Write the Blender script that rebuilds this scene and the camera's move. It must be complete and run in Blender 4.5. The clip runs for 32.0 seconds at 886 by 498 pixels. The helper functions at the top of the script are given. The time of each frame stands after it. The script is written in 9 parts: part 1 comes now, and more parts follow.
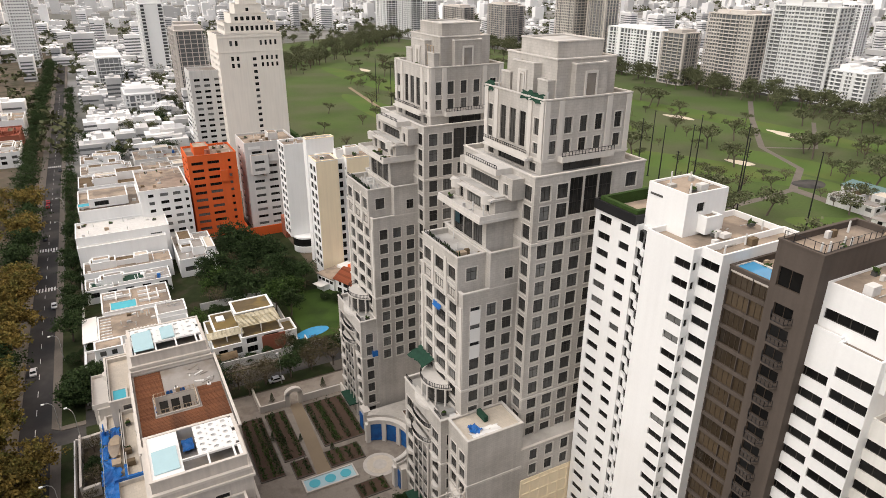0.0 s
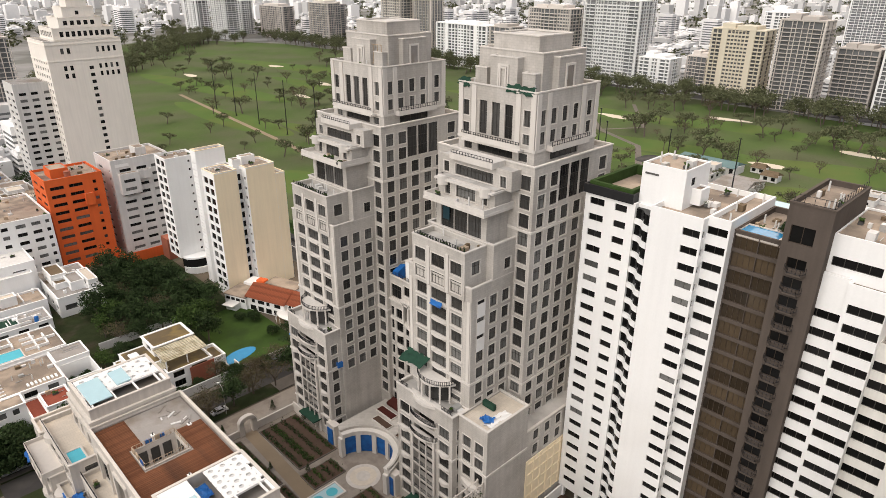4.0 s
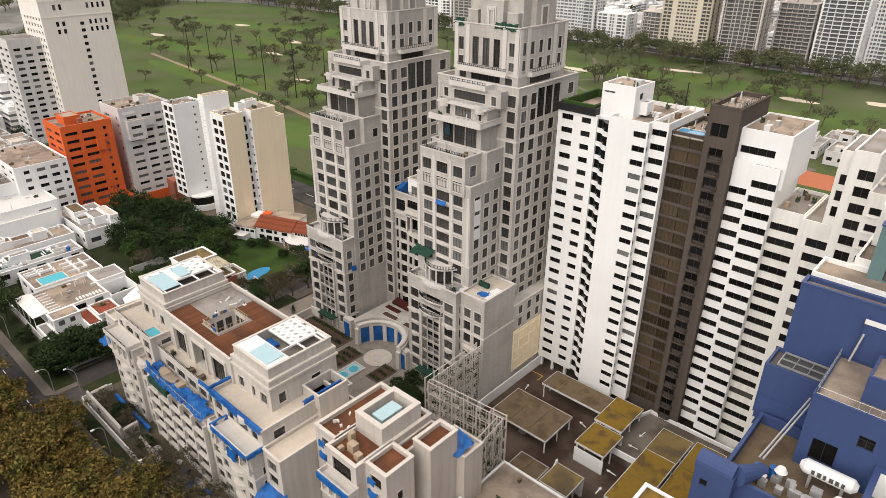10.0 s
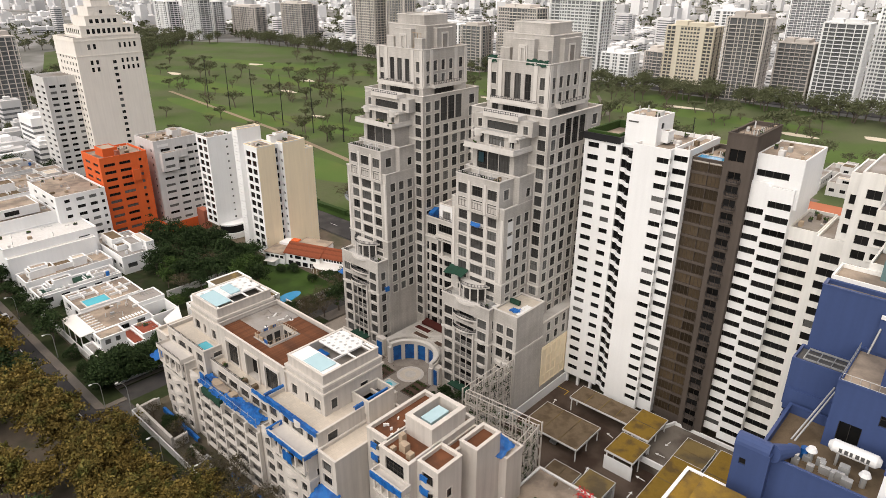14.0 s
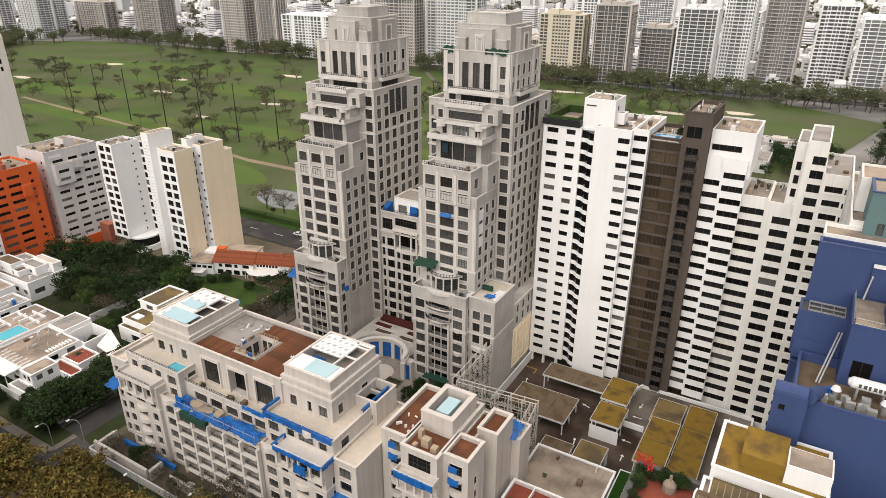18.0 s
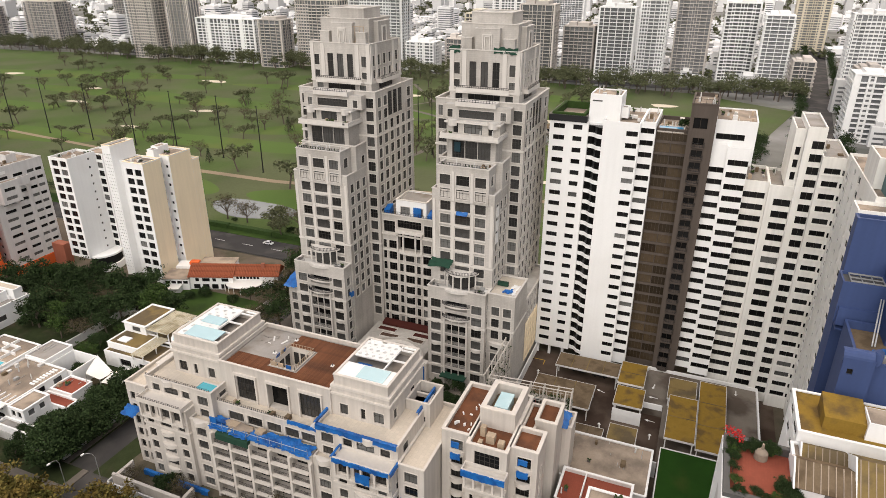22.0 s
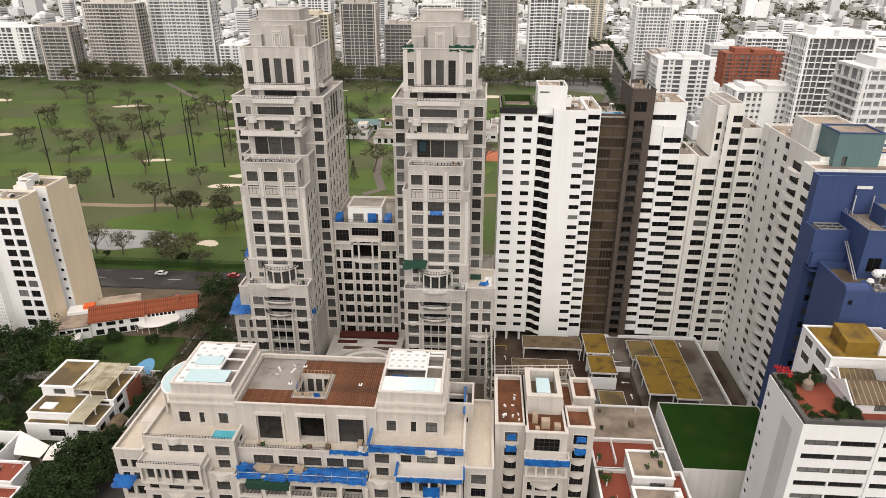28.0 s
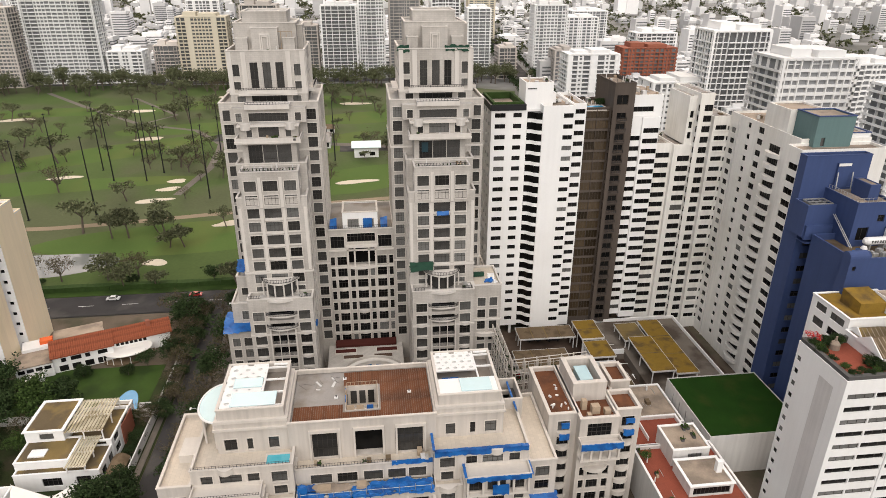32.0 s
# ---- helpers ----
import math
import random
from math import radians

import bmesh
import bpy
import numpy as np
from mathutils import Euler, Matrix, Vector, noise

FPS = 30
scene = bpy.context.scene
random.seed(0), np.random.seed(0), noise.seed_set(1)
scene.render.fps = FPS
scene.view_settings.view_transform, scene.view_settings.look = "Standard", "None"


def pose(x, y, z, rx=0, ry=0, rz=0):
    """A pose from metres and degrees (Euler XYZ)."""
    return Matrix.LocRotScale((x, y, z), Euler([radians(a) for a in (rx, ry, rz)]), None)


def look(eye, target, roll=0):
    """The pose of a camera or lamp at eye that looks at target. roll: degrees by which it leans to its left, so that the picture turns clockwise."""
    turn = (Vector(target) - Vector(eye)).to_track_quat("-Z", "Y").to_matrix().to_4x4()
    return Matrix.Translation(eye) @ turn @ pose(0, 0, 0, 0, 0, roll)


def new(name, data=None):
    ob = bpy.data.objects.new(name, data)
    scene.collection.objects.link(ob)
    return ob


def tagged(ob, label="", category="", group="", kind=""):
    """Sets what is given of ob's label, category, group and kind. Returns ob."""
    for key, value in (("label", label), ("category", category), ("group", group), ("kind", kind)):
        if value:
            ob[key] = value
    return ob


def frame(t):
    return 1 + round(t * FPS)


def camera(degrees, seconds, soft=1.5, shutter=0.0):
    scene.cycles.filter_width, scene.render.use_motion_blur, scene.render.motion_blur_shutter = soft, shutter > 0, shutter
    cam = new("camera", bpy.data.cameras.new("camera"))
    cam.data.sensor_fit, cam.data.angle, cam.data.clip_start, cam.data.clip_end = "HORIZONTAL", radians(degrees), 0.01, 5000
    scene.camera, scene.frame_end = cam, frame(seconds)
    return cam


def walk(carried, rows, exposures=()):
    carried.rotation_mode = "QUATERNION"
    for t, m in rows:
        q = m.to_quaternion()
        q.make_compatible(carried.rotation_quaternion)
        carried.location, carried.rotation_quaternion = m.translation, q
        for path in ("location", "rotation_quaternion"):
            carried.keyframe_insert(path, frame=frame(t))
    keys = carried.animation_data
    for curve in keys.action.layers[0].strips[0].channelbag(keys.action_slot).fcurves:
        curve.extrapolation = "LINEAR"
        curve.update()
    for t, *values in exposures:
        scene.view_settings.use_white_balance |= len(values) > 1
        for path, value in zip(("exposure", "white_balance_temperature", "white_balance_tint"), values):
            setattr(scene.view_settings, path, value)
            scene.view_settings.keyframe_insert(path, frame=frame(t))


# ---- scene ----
cam = camera(68.3, 32.0, soft=0.5)
METRES, EYE, TILT, LEAN, TURN = 210.0, 103.3, 0.0, 0.0, -27.8
ROWS = [
    (0.0, 0.0, 0.0, 0.0, 0.09, -23.34, -0.21),
    (0.5, -0.0163, 0.0, 0.0, -1.83, -23.33, -0.2),
    (1.0, -0.0338, 0.0006, -0.0001, -3.89, -23.34, -0.18),
    (1.5, -0.0513, 0.0018, -0.0003, -5.95, -23.35, -0.18),
    (2.0, -0.0688, 0.0036, -0.0004, -8.0, -23.37, -0.19),
    (2.5, -0.0864, 0.0061, -0.0007, -10.04, -23.37, -0.2),
    (3.0, -0.1041, 0.0094, -0.0007, -12.08, -23.39, -0.21),
    (3.5, -0.122, 0.0134, -0.0007, -14.13, -23.41, -0.2),
    (5.5, -0.1759, 0.0285, 0.0005, -19.84, -23.48, -0.16),
    (6.0, -0.1786, 0.0237, 0.0007, -19.84, -23.48, -0.18),
    (6.5, -0.1819, 0.0132, 0.0008, -19.82, -23.46, -0.18),
    (7.0, -0.1871, -0.0024, 0.0011, -19.81, -23.47, -0.19),
    (7.5, -0.1939, -0.0226, 0.0013, -19.79, -23.55, -0.19),
    (8.0, -0.202, -0.0459, 0.0013, -19.76, -25.41, -0.17),
    (8.5, -0.2086, -0.067, 0.0016, -19.71, -26.57, -0.22),
    (9.0, -0.2142, -0.0838, 0.0014, -19.73, -26.6, -0.22),
    (9.5, -0.2187, -0.098, 0.0013, -19.72, -26.56, -0.23),
    (10.0, -0.2246, -0.1154, 0.0018, -19.71, -26.54, -0.21),
    (10.5, -0.232, -0.1358, 0.0019, -19.7, -26.51, -0.23),
    (11.0, -0.2381, -0.1531, 0.0029, -19.71, -25.66, -0.22),
    (11.5, -0.2418, -0.1628, 0.0033, -19.75, -23.67, -0.26),
    (12.0, -0.2428, -0.165, 0.0037, -19.76, -23.44, -0.3),
    (12.5, -0.2455, -0.1636, 0.0041, -19.75, -23.43, -0.31),
    (13.0, -0.2537, -0.1602, 0.0046, -19.73, -23.39, -0.3),
    (13.5, -0.266, -0.1554, 0.0048, -19.7, -23.37, -0.23),
    (14.0, -0.2794, -0.1506, 0.0048, -19.7, -23.35, -0.2),
    (14.5, -0.2926, -0.1462, 0.0042, -21.54, -23.32, -0.22),
    (16.5, -0.3451, -0.1222, 0.0047, -26.44, -23.93, -0.12),
    (17.0, -0.3579, -0.1158, 0.0043, -28.06, -23.94, -0.13),
    (17.5, -0.3697, -0.1094, 0.0042, -29.82, -23.96, -0.13),
    (18.0, -0.3821, -0.102, 0.0044, -31.71, -23.99, -0.11),
    (18.5, -0.3945, -0.0942, 0.0042, -33.57, -23.96, -0.11),
    (19.0, -0.4066, -0.0862, 0.0043, -33.78, -23.95, -0.1),
    (19.5, -0.4187, -0.0785, 0.0038, -33.77, -23.9, -0.07),
    (20.0, -0.4313, -0.0704, 0.0042, -33.79, -23.92, -0.09),
    (20.5, -0.4439, -0.0622, 0.004, -34.66, -23.92, -0.11),
    (21.0, -0.4571, -0.0533, 0.004, -37.14, -23.95, -0.1),
    (21.5, -0.4703, -0.0436, 0.004, -39.67, -23.96, -0.09),
    (22.0, -0.4832, -0.0332, 0.0039, -40.0, -23.92, -0.07),
    (22.5, -0.4956, -0.0228, 0.0037, -40.46, -23.9, -0.08),
    (23.0, -0.5082, -0.012, 0.0038, -42.18, -23.93, -0.09),
    (23.5, -0.5205, -0.0008, 0.0041, -44.36, -23.98, -0.09),
    (24.0, -0.5322, 0.0111, 0.004, -46.63, -23.99, -0.07),
    (24.5, -0.5438, 0.0235, 0.0033, -48.91, -23.95, -0.1),
    (25.0, -0.5546, 0.0365, 0.0038, -51.2, -24.0, -0.07),
    (25.5, -0.565, 0.0498, 0.0038, -53.47, -24.0, -0.07),
    (27.5, -0.6026, 0.1068, 0.0029, -57.68, -23.93, -0.12),
    (28.0, -0.6118, 0.1209, 0.0028, -58.48, -23.94, -0.14),
    (28.5, -0.6211, 0.1359, 0.0027, -60.08, -23.94, -0.17),
    (29.0, -0.6299, 0.1511, 0.0025, -61.9, -23.94, -0.17),
    (29.5, -0.6382, 0.1667, 0.0024, -63.79, -23.94, -0.19),
    (30.0, -0.646, 0.1825, 0.0022, -65.68, -23.94, -0.2),
    (30.5, -0.6533, 0.1985, 0.0019, -67.55, -23.91, -0.2),
    (31.0, -0.6602, 0.2151, 0.0017, -68.9, -23.91, -0.21),
    (31.5, -0.6667, 0.2315, 0.0016, -68.92, -23.88, -0.2),
    (32.0, -0.6721, 0.2451, 0.0016, -68.91, -23.89, -0.18),
]
EXPOSURES = [(0.0, 0.30, 6850, 11), (20.0, 0.27, 6850, 11), (32.0, 0.17, 6850, 11)]
walk(cam, [(t, pose(0, 0, EYE, TILT, LEAN, TURN) @ pose(METRES * x, METRES * y, METRES * z, 90 + pitch, roll, yaw)) for t, x, y, z, yaw, pitch, roll in ROWS], EXPOSURES)

# ---- light: an overcast morning, soft from all over the sky ----
world = bpy.data.worlds.new("overcast_sky")
scene.world = world
world.use_nodes = True
wn = world.node_tree
sky = wn.nodes.new("ShaderNodeTexSky")
sky.sky_type = "NISHITA"
sky.sun_disc = False
sky.sun_elevation = radians(44)
sky.sun_rotation = radians(86)
sky.air_density, sky.dust_density, sky.ozone_density = 1.0, 6.0, 1.0
wn.nodes["Background"].inputs["Strength"].default_value = 0.100
wn.links.new(sky.outputs[0], wn.nodes["Background"].inputs["Color"])
sun_data = bpy.data.lights.new("sun", "SUN")
sun_data.energy, sun_data.angle, sun_data.color = 3.15, radians(85), (1.0, 0.95, 0.90)
sun = new("sun", sun_data)
sun.matrix_world = look((-300, 92, 300), (0, 100, 0))

G = -2.0  # level of the ground


# ---- materials ----
def mat(name, base, var=0.10, scale=0.35, fine=6.0, rough=0.85, metal=0.0, bump=0.0, streak=0.0, blocks=None, spec=0.4, objvar=0.0, tint=None, tintscale=0.2, tintcut=0.55, island=0.0):
    m = bpy.data.materials.new(name)
    m.use_nodes = True
    t = m.node_tree
    N, L = t.nodes, t.links
    bsdf = N["Principled BSDF"]
    bsdf.inputs["Roughness"].default_value = rough
    bsdf.inputs["Metallic"].default_value = metal
    bsdf.inputs["Specular IOR Level"].default_value = spec
    co = N.new("ShaderNodeTexCoord")

    def math_(op, a, b):
        n = N.new("ShaderNodeMath")
        n.operation = op
        for k, v in enumerate((a, b)):
            if isinstance(v, (int, float)):
                n.inputs[k].default_value = v
            else:
                L.new(v, n.inputs[k])
        return n.outputs[0]

    def noise_(sc, vec, detail=3.0):
        n = N.new("ShaderNodeTexNoise")
        n.inputs["Scale"].default_value = sc
        n.inputs["Detail"].default_value = detail
        L.new(vec, n.inputs["Vector"])
        return n.outputs[0]

    vec = co.outputs["Object"]
    big, small = noise_(scale, vec, 4.0), noise_(fine, vec, 2.0)
    f = math_("ADD", 1 - 1.5 * var, math_("MULTIPLY", big, 2 * var))
    f = math_("ADD", f, math_("MULTIPLY", small, var))
    if streak:
        mp = N.new("ShaderNodeMapping")
        mp.inputs["Scale"].default_value = (1.2, 1.2, 0.06)
        L.new(vec, mp.inputs["Vector"])
        sn = noise_(1.0, mp.outputs[0], 5.0)
        f = math_("MULTIPLY", f, math_("SUBTRACT", 1.0 + 0.35 * streak, math_("MULTIPLY", math_("POWER", sn, 1.5), streak)))
    if objvar:
        oi = N.new("ShaderNodeObjectInfo")
        f = math_("MULTIPLY", f, math_("ADD", 1 - objvar / 2, math_("MULTIPLY", oi.outputs["Random"], objvar)))
    if island:
        gi = N.new("ShaderNodeNewGeometry")
        f = math_("MULTIPLY", f, math_("ADD", 1 - island / 2, math_("MULTIPLY", gi.outputs["Random Per Island"], island)))
    height = small
    if blocks:
        sep, comb = N.new("ShaderNodeSeparateXYZ"), N.new("ShaderNodeCombineXYZ")
        L.new(vec, sep.inputs[0])
        L.new(math_("ADD", sep.outputs[0], sep.outputs[1]), comb.inputs[0])
        L.new(sep.outputs[2] if blocks[2] else sep.outputs[1], comb.inputs[1])
        if not blocks[2]:
            L.new(sep.outputs[0], comb.inputs[0])
        br = N.new("ShaderNodeTexBrick")
        br.inputs["Scale"].default_value = 1.0
        br.inputs["Brick Width"].default_value = blocks[0]
        br.inputs["Row Height"].default_value = blocks[1]
        br.inputs["Mortar Size"].default_value = 0.012 * (1 + blocks[0])
        br.inputs["Color1"].default_value = (1, 1, 1, 1)
        br.inputs["Color2"].default_value = (0.92, 0.92, 0.92, 1)
        br.inputs["Mortar"].default_value = (0.82, 0.82, 0.82, 1)
        L.new(comb.outputs[0], br.inputs["Vector"])
        f = math_("MULTIPLY", f, br.outputs["Color"])
        height = br.outputs["Color"]
    rgb = N.new("ShaderNodeVectorMath")
    rgb.operation = "SCALE"
    rgb.inputs[0].default_value = base
    L.new(f, rgb.inputs["Scale"])
    colour = rgb.outputs[0]
    if tint:
        mx = N.new("ShaderNodeMix")
        mx.data_type = "RGBA"
        mr = N.new("ShaderNodeMapRange")
        mr.inputs["From Min"].default_value, mr.inputs["From Max"].default_value = tintcut - 0.08, tintcut + 0.08
        L.new(noise_(tintscale, vec, 5.0), mr.inputs["Value"])
        L.new(mr.outputs[0], mx.inputs["Factor"])
        L.new(colour, mx.inputs["A"])
        rgb2 = N.new("ShaderNodeVectorMath")
        rgb2.operation = "SCALE"
        rgb2.inputs[0].default_value = tint
        L.new(f, rgb2.inputs["Scale"])
        L.new(rgb2.outputs[0], mx.inputs["B"])
        colour = mx.outputs["Result"]
    L.new(colour, bsdf.inputs["Base Color"])
    if bump:
        bp = N.new("ShaderNodeBump")
        bp.inputs["Strength"].default_value = bump
        bp.inputs["Distance"].default_value = 0.05
        L.new(height, bp.inputs["Height"])
        L.new(bp.outputs[0], bsdf.inputs["Normal"])
    return m


STONE = mat("pale_cast_stone", (0.53, 0.50, 0.462), 0.14, 0.12, 3.0, 0.9, bump=0.25, streak=0.34, blocks=(0.9, 0.45, 1), tint=(0.43, 0.402, 0.366), tintscale=0.09, tintcut=0.54)
STONE_TRIM = mat("cast_stone_trim", (0.62, 0.587, 0.545), 0.08, 0.3, 4.0, 0.85, bump=0.1, streak=0.25)
CREAM = mat("cream_render", (0.54, 0.497, 0.45), 0.10, 0.15, 4.0, 0.85, bump=0.08, streak=0.45, tint=(0.50, 0.46, 0.415), tintscale=0.10, tintcut=0.56)
CREAM_TRIM = mat("cream_trim", (0.61, 0.565, 0.512), 0.06, 0.5, 4.0, 0.8, streak=0.15)
WHITE = mat("white_paint", (0.85, 0.85, 0.84), 0.06, 0.12, 3.0, 0.75, streak=0.10, tint=(0.79, 0.785, 0.77), tintscale=0.06, tintcut=0.58)
WHITE_WARM = mat("warm_white_paint", (0.80, 0.785, 0.745), 0.06, 0.12, 3.0, 0.8, streak=0.3, tint=(0.72, 0.70, 0.65), tintscale=0.07, tintcut=0.56)
WHITE_OLD = mat("weathered_white_paint", (0.62, 0.61, 0.59), 0.08, 0.15, 3.0, 0.8, streak=0.35)
GREYWALL = mat("grey_render", (0.62, 0.605, 0.59), 0.10, 0.2, 3.0, 0.85, streak=0.3)
BROWN_CONC = mat("brown_concrete", (0.098, 0.080, 0.068), 0.14, 0.25, 3.0, 0.85, bump=0.15, streak=0.4, spec=0.12)
BROWN_GLASS = mat("bronze_glazing", (0.062, 0.045, 0.028), 0.25, 0.4, 2.0, 0.16, objvar=1.2, spec=0.45)
BRONZE = mat("bronze_metal", (0.075, 0.055, 0.04), 0.15, 1.0, 6.0, 0.5, metal=0.3)
PALECREAM = mat("pale_cream_paint", (0.86, 0.81, 0.74), 0.05, 0.15, 3.0, 0.8, streak=0.18)
ORANGE = mat("orange_paint", (0.70, 0.125, 0.028), 0.07, 0.15, 3.0, 0.8, streak=0.2)
BEIGE = mat("beige_paint", (0.90, 0.77, 0.56), 0.05, 0.15, 3.0, 0.8, streak=0.18)
BLUEWALL = mat("navy_blue_paint", (0.040, 0.068, 0.175), 0.10, 0.12, 2.0, 0.7, streak=0.25)
TEAL = mat("teal_paint", (0.12, 0.20, 0.20), 0.08, 0.2, 3.0, 0.8, streak=0.2)
BRICKRED = mat("brick_red_paint", (0.30, 0.10, 0.06), 0.12, 0.3, 3.0, 0.85, streak=0.2)
DARKWALL = mat("dark_grey_render", (0.085, 0.083, 0.08), 0.12, 0.3, 3.0, 0.8, streak=0.2)
PANE = mat("window_glass", (0.012, 0.012, 0.012), 0.3, 0.5, 2.0, 0.12, spec=0.15, objvar=1.2)
PANE_GREY = mat("grey_window_glass", (0.050, 0.049, 0.047), 0.35, 0.8, 3.0, 0.12, spec=0.4, objvar=1.5)
MAROON = mat("dark_maroon_canvas", (0.075, 0.022, 0.018), 0.2, 0.4, 4.0, 0.85, spec=0.12)
PANE_CURTAIN = mat("curtained_window_glass", (0.13, 0.13, 0.125), 0.25, 2.0, 6.0, 0.15, spec=0.35, objvar=1.0)
FRAME_DARK = mat("dark_window_metal", (0.055, 0.05, 0.045), 0.1, 1.0, 8.0, 0.5, metal=0.4)
RAIL = mat("black_iron", (0.03, 0.03, 0.032), 0.1, 1.0, 8.0, 0.5, metal=0.6)
ROOF_GREY = mat("grey_roof_screed", (0.30, 0.28, 0.26), 0.2, 0.25, 3.0, 0.95, tint=(0.22, 0.19, 0.16), tintscale=0.15)
ROOF_TAN = mat("dusty_tan_roof", (0.36, 0.29, 0.225), 0.3, 0.3, 3.0, 0.95, tint=(0.21, 0.17, 0.135), tintscale=0.16, tintcut=0.5)
ROOF_YELLOW = mat("ochre_waterproofed_roof", (0.25, 0.155, 0.030), 0.3, 0.30, 4.0, 0.9, tint=(0.12, 0.078, 0.030), tintscale=0.30, tintcut=0.56, spec=0.12)
ROOF_OCHRE = mat("old_ochre_roof", (0.21, 0.15, 0.062), 0.25, 0.25, 4.0, 0.9, tint=(0.12, 0.092, 0.055), tintscale=0.2, tintcut=0.5, spec=0.12)
ROOF_BROWN = mat("brown_stained_roof", (0.17, 0.125, 0.08), 0.3, 0.3, 4.0, 0.9, tint=(0.10, 0.072, 0.045), tintscale=0.3, spec=0.12)
TERRACE = mat("beige_terrace_tile", (0.60, 0.53, 0.44), 0.06, 0.4, 3.0, 0.8, blocks=(0.8, 0.8, 0))
DECK = mat("stained_timber_deck", (0.150, 0.062, 0.032), 0.3, 0.4, 5.0, 0.85, objvar=0.35, tint=(0.095, 0.045, 0.027), tintscale=0.25, spec=0.12)
REDFLOOR = mat("red_clay_floor", (0.27, 0.075, 0.048), 0.12, 0.4, 4.0, 0.85, blocks=(0.4, 0.4, 0), spec=0.12)
TILE_ROOF = mat("terracotta_roof_tile", (0.27, 0.085, 0.045), 0.25, 0.5, 4.0, 0.9, island=0.5, spec=0.12)
TARP = mat("blue_tarpaulin", (0.010, 0.125, 0.40), 0.2, 0.8, 3.0, 0.45, bump=0.3, tint=(0.008, 0.075, 0.27), tintscale=0.5)
TARP_GREEN = mat("dark_green_netting", (0.012, 0.05, 0.03), 0.3, 1.0, 5.0, 0.9)
POOLTILE = mat("turquoise_pool_water", (0.09, 0.46, 0.55), 0.08, 0.8, 3.0, 0.05, spec=0.6)
POOLBLUE = mat("blue_pool_water", (0.03, 0.25, 0.48), 0.12, 0.8, 3.0, 0.05, spec=0.6)
SKYLIGHT = mat("pale_blue_polycarbonate", (0.42, 0.60, 0.64), 0.06, 0.6, 3.0, 0.2, spec=0.6)
PERGOLA = mat("white_pergola_paint", (0.80, 0.79, 0.77), 0.04, 0.6, 4.0, 0.6)
ASPHALT = mat("asphalt", (0.050, 0.048, 0.048), 0.2, 0.2, 5.0, 0.95, tint=(0.085, 0.080, 0.075), tintscale=0.08, spec=0.12)
ASPHALT_BROWN = mat("oily_brown_yard_paving", (0.120, 0.088, 0.068), 0.3, 0.2, 4.0, 0.6, tint=(0.055, 0.036, 0.027), tintscale=0.10, tintcut=0.5, spec=0.12)
DECK_CONC = mat("stained_concrete_deck", (0.19, 0.165, 0.14), 0.25, 0.18, 4.0, 0.85, tint=(0.10, 0.08, 0.065), tintscale=0.14, tintcut=0.53, spec=0.12)
PAVING = mat("concrete_pavement", (0.155, 0.135, 0.115), 0.15, 0.3, 4.0, 0.95, blocks=(1.2, 1.2, 0))
GARDEN_STONE = mat("pale_garden_stone", (0.30, 0.26, 0.22), 0.2, 0.3, 4.0, 0.9, blocks=(0.9, 0.9, 0), tint=(0.21, 0.175, 0.145), tintscale=0.3)
ROOF_PALE = mat("pale_roof_screed", (0.50, 0.485, 0.46), 0.15, 0.25, 3.0, 0.95, tint=(0.38, 0.36, 0.335), tintscale=0.15)
PAINTLINE = mat("white_road_paint", (0.75, 0.75, 0.73), 0.15, 1.0, 6.0, 0.8)
YELLOWLINE = mat("yellow_road_paint", (0.60, 0.38, 0.04), 0.15, 1.0, 6.0, 0.8)
UNDERGROWTH = mat("dark_undergrowth", (0.030, 0.040, 0.016), 0.4, 0.4, 3.0, 0.95, bump=0.5, tint=(0.060, 0.050, 0.032), tintscale=0.15, tintcut=0.6, spec=0.12)
EARTH = mat("dry_brown_earth", (0.13, 0.105, 0.08), 0.25, 0.15, 3.0, 0.95, tint=(0.08, 0.075, 0.05), tintscale=0.1, spec=0.12)
LAWN = mat("garden_lawn", (0.040, 0.074, 0.016), 0.25, 0.15, 4.0, 0.95, tint=(0.028, 0.05, 0.014), tintscale=0.12, spec=0.12)
GOLF = mat("golf_rough_grass", (0.074, 0.110, 0.034), 0.25, 0.02, 0.8, 0.95, tint=(0.092, 0.106, 0.052), tintscale=0.018, tintcut=0.5, spec=0.12)
FAIRWAY = mat("mown_fairway_grass", (0.084, 0.136, 0.034), 0.14, 0.03, 1.0, 0.95, tint=(0.098, 0.130, 0.036), tintscale=0.03, spec=0.12)
TURF = mat("green_artificial_turf", (0.012, 0.042, 0.005), 0.3, 0.25, 6.0, 0.95, tint=(0.026, 0.046, 0.008), tintscale=0.14, tintcut=0.62, spec=0.12)
SAND = mat("bunker_sand", (0.62, 0.55, 0.44), 0.08, 0.3, 3.0, 0.95)
SANDPATH = mat("tan_path", (0.26, 0.20, 0.135), 0.15, 0.2, 3.0, 0.95)
PONDWATER = mat("grey_pond_water", (0.20, 0.21, 0.20), 0.1, 0.1, 1.0, 0.06, spec=0.7)
HEDGE = mat("clipped_hedge", (0.035, 0.065, 0.018), 0.4, 0.8, 6.0, 0.9, bump=0.6, spec=0.12)
BARK = mat("grey_brown_bark", (0.13, 0.105, 0.085), 0.2, 1.0, 8.0, 0.95, spec=0.12)
